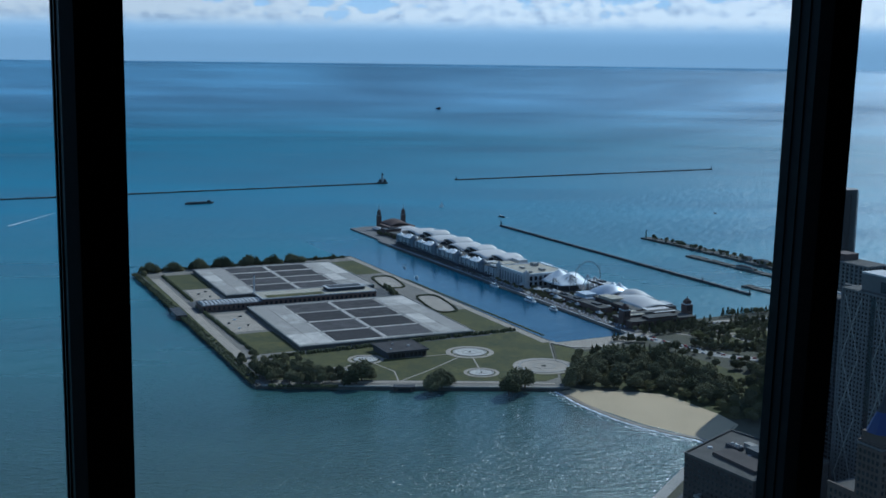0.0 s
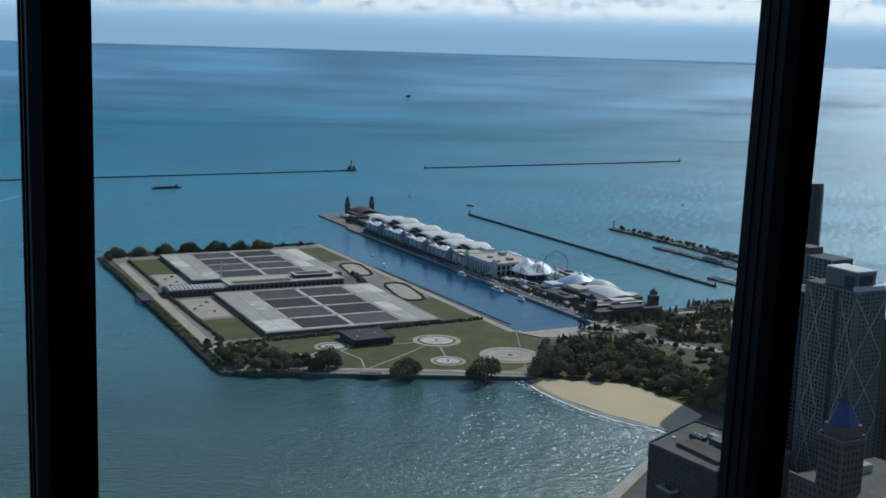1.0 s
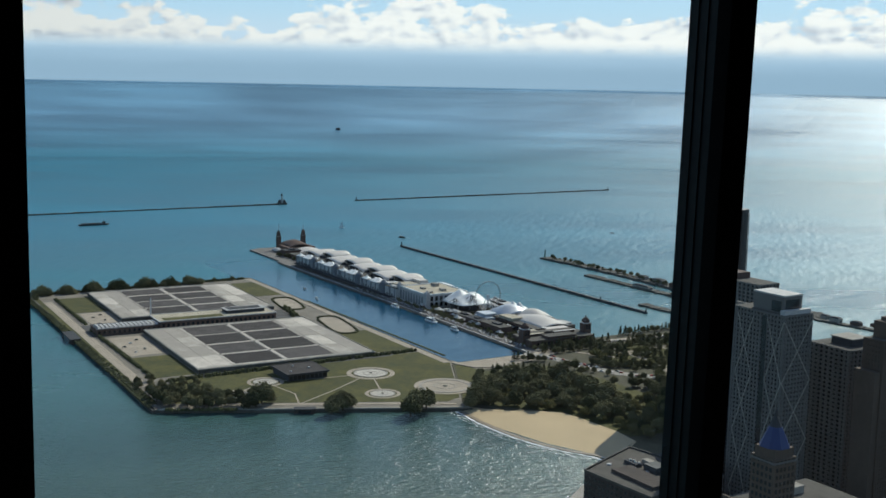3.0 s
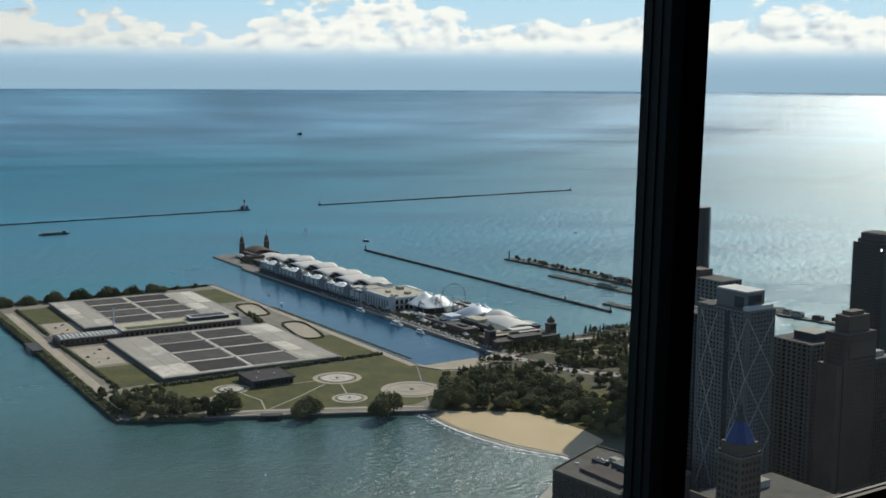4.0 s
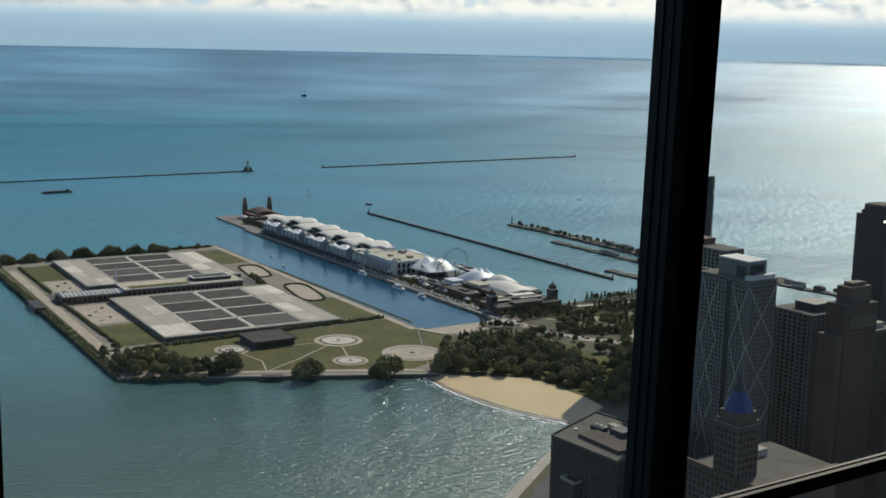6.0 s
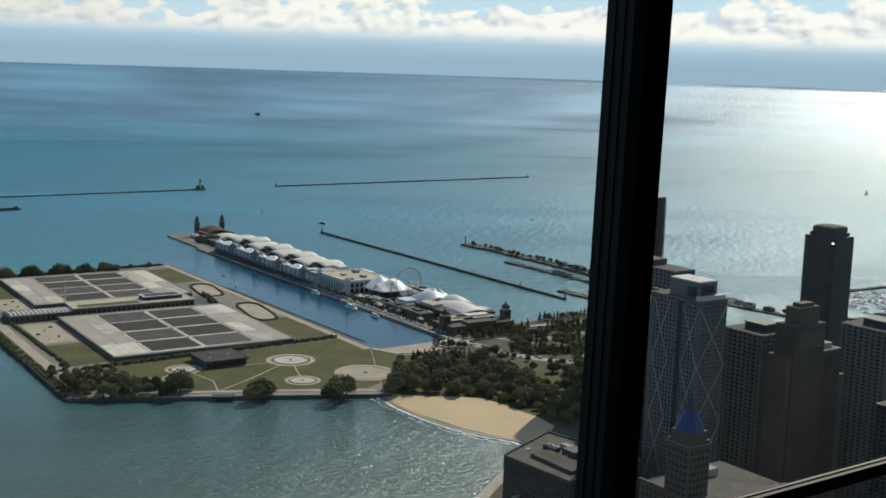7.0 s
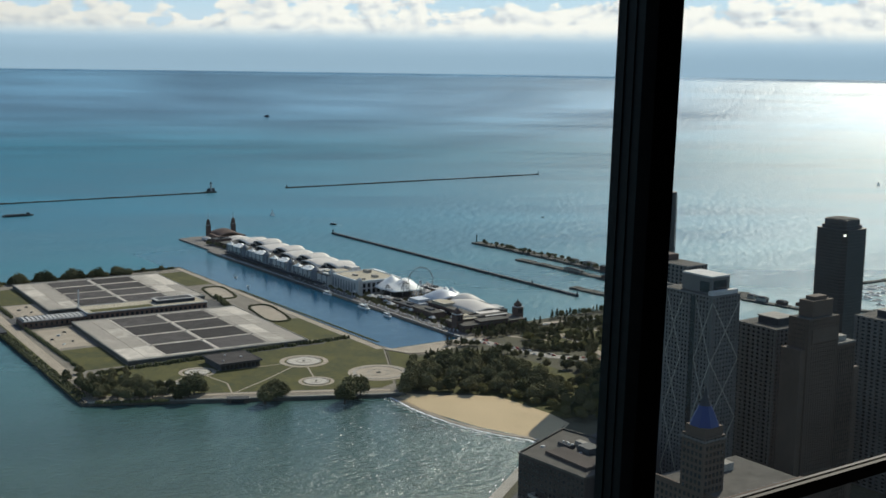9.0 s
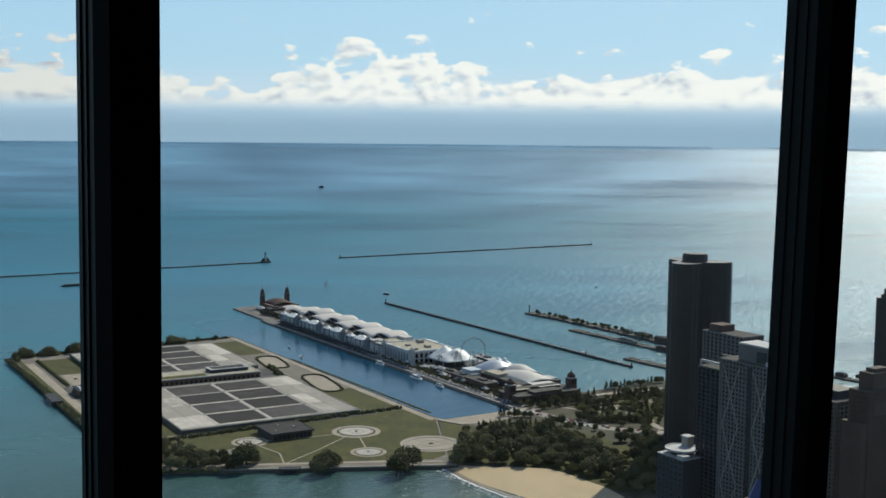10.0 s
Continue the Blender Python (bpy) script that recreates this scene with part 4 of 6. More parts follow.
for i in range(14):
    plant(CONES, 1046 - i * 2.2 + TR.uniform(-3, 3), -712 - i * 5.4, 2.8, 0.95, "pointed trees on the plaza")
# rows before the headhouse and thick young planting round the oval lawns
for x0, y0, x1, y1, n in ((1104, -818, 1112, -905, 15), (1092, -812, 1100, -915, 16), (1082, -822, 1086, -900, 12), (1078, -762, 1058, -788, 7)):
    for i in range(n):
        f = i / (n - 1)
        plant(SMALL + CONES[:1], x0 + (x1 - x0) * f + TR.uniform(-2, 2), y0 + (y1 - y0) * f + TR.uniform(-2, 2), 2.6, 1.15, "trees before the headhouse")
grove([(1085, -915), (1080, -1010), (1000, -985), (960, -885), (1005, -845), (1055, -852)], 9, SMALL + OLIVE[:1] + CONES[:1], 0.95, "park rows of young trees", 2.6, 80)
# both sides of the curving drive
for (x0, y0), (x1, y1) in (((1040, -812), (1010, -818)), ((1010, -818), (975, -830)), ((975, -830), (945, -855)), ((945, -855), (900, -905)), ((900, -905), (850, -950))):
    d = Vector((x1 - x0, y1 - y0)).normalized()
    for o in (-15, 16):
        for i in range(3):
            f = TR.random()
            plant(SMALL, x0 + (x1 - x0) * f - d.y * o, y0 + (y1 - y0) * f + d.x * o, 2.6, 0.9, "trees beside the drive")
grove([(800, -790), (880, -800), (935, -815), (905, -835), (820, -815)], 11, BROAD, 0.85, "trees round the dark lobed tower", 2.6, 22)
# young trees in rows by the shore park
for i in range(13):
    plant(CONES + SMALL[:1], 1126 + TR.uniform(-1, 1), -958 - i * 7.6, 2.6, 1.12, "shore row of trees")
for x0, y0, x1, y1, n in ((1069, -866, 1066, -918, 9), (1080, -930, 1072, -1000, 10), (1050, -858, 1046, -900, 8), (1062, -940, 1052, -1005, 9), (1020, -830, 986, -888, 12),
                          (1008, -832, 972, -890, 11), (1024, -905, 1004, -960, 9), (996, -900, 984, -950, 7), (1096, -945, 1092, -1010, 9), (1078, -1015, 1030, -1070, 9)):
    for i in range(n):
        f = i / (n - 1)
        plant(SMALL + CONES[:1], x0 + (x1 - x0) * f + TR.uniform(-2, 2), y0 + (y1 - y0) * f + TR.uniform(-1.5, 1.5), 2.6, 1.05, "park rows of young trees")
grove([(940, -900), (985, -960), (1000, -1040), (920, -1090), (860, -1000), (880, -930)], 13, BROAD, 0.7, "trees round the towers", 2.6, 34)
for k in BROAD + OLIVE + SMALL + CONES:      # the first of each kind stands in a grove too
    i = (BROAD + OLIVE + SMALL + CONES).index(k)
    k.matrix_basis = pose(880 + i * 12, -812 - i * 9, 2.6)


# ---- pier ----
def shell_roof(bm, x0, x1, y0, y1, z0, rise, nx=10, ny=8, skew=0.0):
    """A vaulted membrane: arched both ways, with its edges turned down."""
    rows = []
    for i in range(nx + 1):
        u = i / nx
        row = []
        for j in range(ny + 1):
            v = j / ny
            a = math.sin(math.pi * v) ** 0.9
            b = 0.45 + 0.55 * math.sin(math.pi * u) ** 0.8
            row.append(bm.verts.new((x0 + (x1 - x0) * u, y0 + (y1 - y0) * v, z0 + rise * a * b + skew * u)))
        rows.append(row)
    for a, b in zip(rows, rows[1:]):
        for j in range(ny):
            bm.faces.new((a[j], b[j], b[j + 1], a[j + 1]))
    g = bmesh.ops.extrude_face_region(bm, geom=bm.faces[:])
    for v in g["geom"]:
        if isinstance(v, bmesh.types.BMVert):
            v.co.z -= 0.5


def peaks(bm, cx, cy, a, b, z0, h, tips):
    """A stretched tent: sags between its edge and each tip."""
    nx, ny = 26, 16
    rows = []
    for i in range(nx + 1):
        row = []
        for j in range(ny + 1):
            x, y = -a + 2 * a * i / nx, -b + 2 * b * j / ny
            e = max(0.0, 1 - max(abs(x) / a, abs(y) / b))
            z = z0 + h * 0.35 * min(1, e * 2.2)
            for tx, ty, th in tips:
                d = math.hypot(x - tx, y - ty)
                z = max(z, z0 + th * h * max(0, 1 - d / (0.95 * b)) ** 1.25 * min(1, e * 5))
            row.append(bm.verts.new((cx + x * (1 - 0.1 * (abs(y) / b) ** 2), cy + y * (1 - 0.15 * (abs(x) / a) ** 2), z)))
        rows.append(row)
    for p, q in zip(rows, rows[1:]):
        for j in range(ny):
            bm.faces.new((p[j], q[j], q[j + 1], p[j + 1]))
    g = bmesh.ops.extrude_face_region(bm, geom=bm.faces[:])
    for v in g["geom"]:
        if isinstance(v, bmesh.types.BMVert):
            v.co.z -= 0.4


def vault(bm, xc, half, y0, y1, z0, rise, n=14, m=6):
    """A barrel shell across x, humped along its length, with a thick edge."""
    rows = []
    for j in range(m + 1):
        v = j / m
        k = 0.72 + 0.28 * math.sin(math.pi * (0.25 + 0.75 * v))
        rows.append([bm.verts.new((xc + half * math.cos(math.pi * (1 - i / n)), y0 + (y1 - y0) * v + 3.0 * math.sin(math.pi * i / n) * v, z0 + rise * k * math.sin(math.pi * i / n) ** 0.85)) for i in range(n + 1)])
    for a, b in zip(rows, rows[1:]):
        for i in range(n):
            bm.faces.new((a[i], a[i + 1], b[i + 1], b[i]))
    g = bmesh.ops.extrude_face_region(bm, geom=bm.faces[:])
    for q in g["geom"]:
        if isinstance(q, bmesh.types.BMVert):
            q.co.z += 0.6


def lunette(bm, xc, half, y, z0, rise, n=14):
    """The upright half-round wall that closes a vault's end."""
    a = [bm.verts.new((xc + half * math.cos(math.pi * (1 - i / n)), y, z0 + rise * math.sin(math.pi * i / n) ** 0.85)) for i in range(n + 1)]
    b = [bm.verts.new((q.co.x, y - 0.6, q.co.z)) for q in a]
    bm.faces.new(a); bm.faces.new(b[::-1])
    for i in range(n):
        bm.faces.new((a[i], b[i], b[i + 1], a[i + 1]))
    bm.faces.new((a[-1], b[-1], b[0], a[0]))


def festival_hall():
    t = thing("exhibition_hall", 1620, -850, 2.4, "long pale exhibition hall under cream vaulted shell roofs", "exhibition hall", turn=-0.8)
    bm = B(); box(bm, -165, 182, -36, 28, 0, 16)
    part("wall", bm, M["offwhite"], t, "pale panelled walls")
    bm = B(); box(bm, -165.5, 182.5, -36.5, 28.5, 16, 16.6)
    part("roof", bm, M["roofing"], t, "dull grey flat roof")
    for i, x in enumerate((-93, -14, 67, 148)):
        for xc, half, y0, y1, z0, rise in ((x + 17, 25 - i, -31, 12 - 3 * (i % 2), 16.6, 8.5), (x - 22, 20, -36, -3, 18.5, 7.5 + 0.5 * i)):
            bm = B(); vault(bm, xc, half, y0, y1, z0, rise)
            part("roof_shell", bm, M["white"], t, "large cream vaulted shell", smooth=True)
            bm = B(); lunette(bm, xc, half * 0.96, y1 - 2.5, z0, rise * 0.82)
            part("lunette", bm, M["slate"], t, "dark glazed half-round end wall")
        bm = B(); peaks(bm, x - 4, 21, 14, 11, 16.6, 6.0, [(-3, 0, 1.0), (6, 1, 0.8)])
        part("tent_top", bm, M["paint"], t, "bright white peaked canopy", smooth=True)
        bm = B(); peaks(bm, x + 24, 25, 9, 6, 16.4, 5.0, [(0, 0, 1.0)])
        part("tent_top", bm, M["paint"], t, "small white canopy", smooth=True)
        bm = B(); drum(bm, x - 33, 27, 5.0, 0, 19, 10); drum(bm, x - 33, 27, 6.0, 19, 24, 10, 0.15)
        part("turret", bm, M["turret"], t, "grey conical-roofed turret")
        # panels proud of the wall; their grey stands for the shade of gaps
        bm = B(); box(bm, x - 27, x - 20, 28, 28.5, 0, 15); box(bm, x + 31, x + 36, 28, 28.5, 0, 15)
        part("shade_panel", bm, M["turret"], t, "grey wall panel painted for the shade of a recess")
        for k in range(3):
            bm = B(); box(bm, x - 12 + k * 14, x - 6 + k * 14, -1 + 5 * k, 4 + 5 * k, 16.6, 19.5)
            part("roof_plant", bm, M["concrete" if k % 2 else "slate"], t)
    for x, y, a, b, h, m in ((-148, 4, 22, 30, 20, "tan"), (-140, -24, 30, 14, 23, "white"), (-152, 20, 16, 12, 18.5, "offwhite"), (-128, 14, 14, 20, 19, "offwhite")):
        bm = B(); box(bm, x - a / 2, x + a / 2, y - b / 2, y + b / 2, 16.6, h)
        part("roof_box", bm, M[m], t)
    bm = B(); box(bm, -1.6, 1.6, -0.2, 0.2, 0, 4)
    w = mesh_of("window", bm, M["slate"])
    for i in range(46):
        share("window", w, t, (-161 + i * 7.4, 28.1, 3.4))
    bm = B(); box(bm, -0.5, 0.5, -0.5, 0.5, 0, 15.6)
    c = mesh_of("pilaster", bm, M["turret"])
    for i in range(24):
        share("pilaster", c, t, (-161.6 + i * 14.6, 28.4, 0))
    bm = B(); box(bm, -160, 178, 28.6, 37, 3.6, 4.2)
    part("canopy", bm, M["slate"], t)


def garage():
    t = thing("parking_hall", 1420, -854, 2.4, "square white hall with arched windows and tan flat roof", "hall", turn=-0.8)
    bm = B(); box(bm, -42, 36, -38, 28, 0, 19)
    part("wall", bm, M["offwhite"], t)
    bm = B(); box(bm, -41, 35, -37, 27, 19, 19.3)
    part("roof", bm, M["tan"], t, "tan gravel roof")
    bm = B()
    for x0, x1, y0, y1 in ((-42.5, -41, -38.5, 28.5), (35, 36.5, -38.5, 28.5), (-41, 35, -38.5, -37), (-41, 35, 27, 28.5)):
        box(bm, x0, x1, y0, y1, 19, 20.4)
    part("parapet", bm, M["paint"], t)
    bm = B(); box(bm, -2.2, 2.2, -0.3, 0.3, 0, 7); drum(bm, 0, 0, 0.01, 0, 0.01, 3)
    prism(bm, [(2.2 * math.cos(a), 0.3 * s) for a, s in ((0, -1), (0, 1), (math.pi, 1), (math.pi, -1))], 7, 8.6, 0.5)
    w = mesh_of("arched_window", bm, M["turret"])
    for i in range(10):
        share("arched_window", w, t, (-37 + i * 7.6, 28.1, 2.5))
        share("arched_window", w, t, (-37 + i * 7.6, 28.1, 10.6)).scale = (0.8, 1, 0.55)
    bm = B(); box(bm, -0.3, 0.3, -2.0, 2.0, 0, 6)
    w2 = mesh_of("window", bm, M["darkglass"])
    for i in range(8):
        for z in (2.5, 10.5):
            share("window", w2, t, (-42.1, -33 + i * 7.6, z))
    for x, y, a, b, h in ((-20, -10, 10, 6, 3.2), (4, 8, 8, 5, 2.4), (18, -20, 12, 7, 4), (-30, 14, 4, 4, 2.5)):
        bm = B(); box(bm, x - a / 2, x + a / 2, y - b / 2, y + b / 2, 19.3, 19.3 + h)
        part("roof_plant", bm, M["concrete"], t)
    for x, y in ((36, 28), (-42, 28)):
        bm = B(); box(bm, x - 3, x + 3, y - 3, y + 3, 0, 23); prism(bm, ring_poly(x, y, 3.2, 4, turn=0.785), 23, 26, 0.1)
        part("corner_turret", bm, M["offwhite"], t)
    bm = B(); box(bm, 6, 36, -44, -38, 17, 20); box(bm, -10, 30, -52, -44, 14, 16)
    part("rear_roof", bm, M["paint"], t, "white rear canopy")


def theatre_tent():
    t = thing("theatre_tent", 1360, -876, 2.4, "big white peaked tent roof of an open-air theatre", "tent")
    bm = B(); peaks(bm, 0, 0, 34, 29, 11, 16, [(-13, 0, 0.9), (8, 4, 1.0), (-2, -12, 0.8), (22, -6, 0.65)])
    part("membrane", bm, M["paint"], t, smooth=True)
    bm = B()
    for i in range(9):
        a = 2 * math.pi * i / 9
        beam(bm, (27 * math.cos(a), 23 * math.sin(a), 0), (26 * math.cos(a), 22 * math.sin(a), 12.4), 0.7)
    part("mast_ring", bm, M["steel"], t)
    bm = B(); drum(bm, 0, 0, 18, 0, 7, 20, 0.95)
    part("stands", bm, M["slate"], t)
    u = thing("small_tent", 1306, -925, 2.4, "small white double-peaked tent beside the wheel", "tent")
    bm = B(); peaks(bm, 0, 0, 16, 11, 7, 9, [(-6, 0, 1.0), (7, 1, 0.85)])
    part("membrane", bm, M["paint"], u, smooth=True)
    bm = B()
    for x in (-13, 0, 13):
        for y in (-8, 8):
            box(bm, x - 0.3, x + 0.3, y - 0.3, y + 0.3, 0, 8.2)
    part("pole_set", bm, M["steel"], u)


def ferris_wheel():
    t = thing("ferris_wheel", 1311, -881, 2.4, "thin-rimmed ferris wheel on slanted steel legs", "ferris wheel")
    zc, R = 25.5, 20.0
    n = 40
    for k in (-1.2, 1.2):
        bm = B()
        for i in range(n):
            a, b = 2 * math.pi * i / n, 2 * math.pi * (i + 1) / n
            beam(bm, (k, R * math.cos(a), zc + R * math.sin(a)), (k, R * math.cos(b), zc + R * math.sin(b)), 0.30)
        part("rim", bm, M["offwhite"], t)
    for i in range(20):
        a = 2 * math.pi * i / 20
        bm = B(); beam(bm, (0, 0, zc), (0, R * math.cos(a), zc + R * math.sin(a)), 0.14)
        part("spoke", bm, M["steel"], t)
    for i in range(40):
        a = 2 * math.pi * i / 40
        bm = B(); box(bm, -0.6, 0.6, -0.4, 0.4, -1.6, -0.5)
        g = part("gondola", bm, M["slate"], t)
        g.location = (0, R * math.cos(a), zc + R * math.sin(a))
    bm = B(); beam(bm, (-2.5, 0, zc), (2.5, 0, zc), 1.6)
    part("hub", bm, M["steel"], t)
    for sx in (-1, 1):
        for sy in (-1, 1):
            bm = B(); beam(bm, (sx * 4.5, sy * 9, 0), (sx * 2.0, 0, zc), 0.9)
            part("leg", bm, M["paint"], t)
    bm = B(); box(bm, -8, 8, -12, 12, 0, 1.4)
    part("platform", bm, M["brick"], t)


def family_pavilion():
    t = thing("pavilion_hall", 1222, -880, 2.4, "glass-fronted pavilion with white curved shell roofs", "pavilion", turn=-0.8)
    bm = B(); box(bm, -58, 60, -36, 26, 0, 10)
    part("wall", bm, M["brick"], t, "dark brick walls")
    bm = B(); box(bm, -58.5, 60.5, -36.5, 26.5, 10, 10.6)
    part("roof", bm, M["roofing"], t)
    bm = B(); shell_roof(bm, 18, 62, -28, 18, 10.6, 11.5, 14, 12)
    part("glass_vault", bm, M["steel"], t, "blue-grey glazed vault", smooth=True)
    bm = B(); shell_roof(bm, -18, 26, -36, 2, 10.6, 11, 14, 12)
    part("roof_shell", bm, M["white"], t, "white domed shell", smooth=True)
    bm = B(); shell_roof(bm, -58, 14, -30, 14, 10.6, 7.5, 14, 12)
    part("roof_shell", bm, M["white"], t, "broad cream vaulted roof", smooth=True)
    bm = B(); box(bm, -6, 24, 6, 25, 10.6, 14.0)
    part("roof_box", bm, M["tan"], t)
    bm = B(); box(bm, -54, -34, -34, -18, 10.6, 13)
    part("roof_box", bm, M["offwhite"], t)
    bm = B(); box(bm, -2.0, 2.0, -0.3, 0.3, 0, 5.5)
    w = mesh_of("window", bm, M["darkglass"])
    for i in range(18):
        share("window", w, t, (-54 + i * 6.5, 26.1, 2.2))
    bm = B(); box(bm, 30, 60, 18, 40, 0, 9); box(bm, 36, 58, 20, 38, 9, 13)
    part("glass_front", bm, M["steel"], t, "pale blue glazed front")


def west_headhouse():
    t = thing("headhouse", 1138, -862, 2.4, "dark brick headhouse with two square towers", "headhouse", turn=-2.0)
    bm = B(); box(bm, -22, 20, -44, 46, 0, 8)
    part("wall", bm, M["brick"], t)
    bm = B(); box(bm, -22.6, 20.6, -44.6, 46.6, 8, 8.8); box(bm, 4, 14, -34, 36, 8.8, 12)
    part("roof", bm, M["roofing"], t)
    for y in (44, -46):
        bm = B(); box(bm, -8, 2, y - 5, y + 5, 0, 20); box(bm, -6.5, 0.5, y - 3.5, y + 3.5, 20, 24); prism(bm, ring_poly(-3, y, 4.4, 8), 24, 27, 0.3)
        tw = part("tower", bm, M["brick"], t, "square brick tower with louvred top")
        bm = B(); box(bm, -8.3, 2.3, y - 5.3, y + 5.3, 19.4, 20.2); drum(bm, -3, y, 1.2, 27, 30, 8, 0.3)
        part("cornice", bm, M["offwhite"], tw)
        bm = B()
        for k in (-2.4, 0, 2.4):
            box(bm, -8.2, -8.0, y + k - 0.7, y + k + 0.7, 12, 18)
        part("louvre", bm, M["darkglass"], tw)
    bm = B(); box(bm, -0.3, 0.3, -1.3, 1.3, 0, 4)
    w = mesh_of("window", bm, M["darkglass"])
    for i in range(15):
        for z in (2.0,):
            share("window", w, t, (-22.1, -36 + i * 5.2, z))


def headhouse_roofs():
    for x, y, a, b, z, m, lab in ((1150, -838, 24, 20, 11.2, "tan", "flat tan roof pavilion on the headhouse"), (1152, -880, 26, 30, 11.2, "white", "pale curved roof pavilion on the headhouse"),
                                  (1124, -860, 14, 40, 11.2, "roofing", "low grey roof block on the headhouse")):
        t = thing("roof_pavilion", x, y, z, lab, "pavilion", "headhouse roof pavilions", -2)
        bm = B(); box(bm, -a / 2, a / 2, -b / 2, b / 2, 0, 2.4)
        part("wall", bm, M["brick"], t)
        bm = B(); box(bm, -a / 2 - 1, a / 2 + 1, -b / 2 - 1, b / 2 + 1, 2.4, 3.0)
        part("roof", bm, M[m], t)


def east_terminal():
    t = thing("ballroom", 1956, -889, 2.4, "dark brick domed ballroom with twin lantern towers", "ballroom", turn=-1.0)
    bm = B(); box(bm, -34, 22, -26, 26, 0, 10)
    part("wall", bm, M["brick"], t)
    bm = B(); shell_roof(bm, -30, 24, -20, 20, 10, 9.5, 12, 12)
    part("dome", bm, M["brick"], t, "dark ribbed vaulted roof", smooth=True)
    bm = B()
    for i in range(8):
        beam(bm, (-27 + i * 7, -20, 10), (-27 + i * 7, 20, 10), 0.6, 0.6)
    part("eaves_beam", bm, M["brick"], t)
    for y in (24, -24):
        bm = B(); box(bm, 11, 18, y - 3.6, y + 3.6, 0, 25); prism(bm, ring_poly(14.5, y, 4.2, 8), 25, 32, 0.8); prism(bm, ring_poly(14.5, y, 3.6, 8), 32, 36, 0.15)
        tw = part("tower", bm, M["brick"], t, "dark square tower with a lantern")
        bm = B(); drum(bm, 14.5, y, 0.7, 36, 48, 6, 0.3)
        part("flagpole", bm, M["steel"], tw)
        bm = B(); box(bm, 10.6, 18.4, y - 4.0, y + 4.0, 24.2, 25.2)
        part("cornice", bm, M["concrete"], tw)
    bm = B(); box(bm, -0.3, 0.3, -1.6, 1.6, 0, 5)
    w = mesh_of("window", bm, M["darkglass"])
    for i in range(9):
        share("window", w, t, (-34.1, -21 + i * 5.2, 2.5))
    bm = B(); box(bm, -66, -40, -22, 16, 0, 7); shell_roof(bm, -72, -36, -26, 18, 7, 5.5, 8, 8)
    part("low_pavilion", bm, M["white"], t, "low white-roofed pavilion")
    bm = B(); shell_roof(bm, -20, 4, 28, 42, 3.5, 4, 6, 6)
    part("canopy", bm, M["offwhite"], t)


festival_hall()
garage()
theatre_tent()
ferris_wheel()
family_pavilion()
west_headhouse()
headhouse_roofs()
east_terminal()

# low kiosks, umbrellas and trees on the pier's promenade
PR = random.Random(5)


def kiosk_kind():
    t = thing("kiosk", 1340, -830, 2.4, "low promenade kiosk with a pale pitched roof", "kiosk", "promenade kiosks")
    bm = B(); box(bm, -3.5, 3.5, -2.5, 2.5, 0, 3.2)
    part("wall", bm, M["brick"], t)
    bm = B(); prism(bm, [(-4.2, -3.2), (4.2, -3.2), (4.2, 3.2), (-4.2, 3.2)], 3.2, 5.0, 0.3)
    part("roof", bm, M["offwhite"], t)
    bm = B(); box(bm, -2.6, 2.6, 2.5, 2.62, 1.0, 2.6)
    part("hatch", bm, M["darkglass"], t)
    return t


def umbrella_kind():
    t = thing("parasol", 1330, -812, 2.4, "small white parasol over a promenade table", "parasol", "promenade parasols")
    bm = B(); drum(bm, 0, 0, 0.12, 0, 3.0, 6); drum(bm, 0, 0, 0.9, 0.9, 1.0, 10)
    part("pole", bm, M["steel"], t)
    bm = B(); drum(bm, 0, 0, 2.1, 2.6, 3.6, 8, 0.05)
    part("canopy", bm, M["offwhite"], t)
    return t


K0, U0 = kiosk_kind(), umbrella_kind()
for i in range(34):
    copy_thing(K0, pose(PR.uniform(1180, 1400), PR.choice((-822, -830, -838, -846, -915)) + PR.uniform(-2, 2), 2.4, 0, 0, PR.uniform(-12, 12)) @ Matrix.Diagonal((*[PR.uniform(0.7, 1.7)] * 2, PR.uniform(0.9, 1.7), 1)))
for i in range(150):
    copy_thing(U0, pose(1125 + i * 2.9 + PR.uniform(-1.5, 1.5), -808.5 + PR.uniform(-5, 3) - i * 0.02, 2.4) @ Matrix.Scale(PR.uniform(0.5, 0.95), 4))
for i in range(30):
    plant(SMALL, 1110 + i * 11.5, -814 - (i % 2) * 3, 2.4, 0.8, "promenade trees")
for i in range(16):
    plant(SMALL, PR.uniform(1800, 1915), PR.choice((-835, -842, -905, -915)) + PR.uniform(-3, 3), 2.4, 1.1, "promenade trees")
for i in range(70):
    plant(SMALL, PR.uniform(1165, 1400), PR.uniform(-845, -812), 2.4, 0.75, "promenade trees")
for i in range(18):
    plant(SMALL, PR.uniform(1270, 1370), PR.uniform(-918, -838), 2.4, 0.95, "promenade trees")


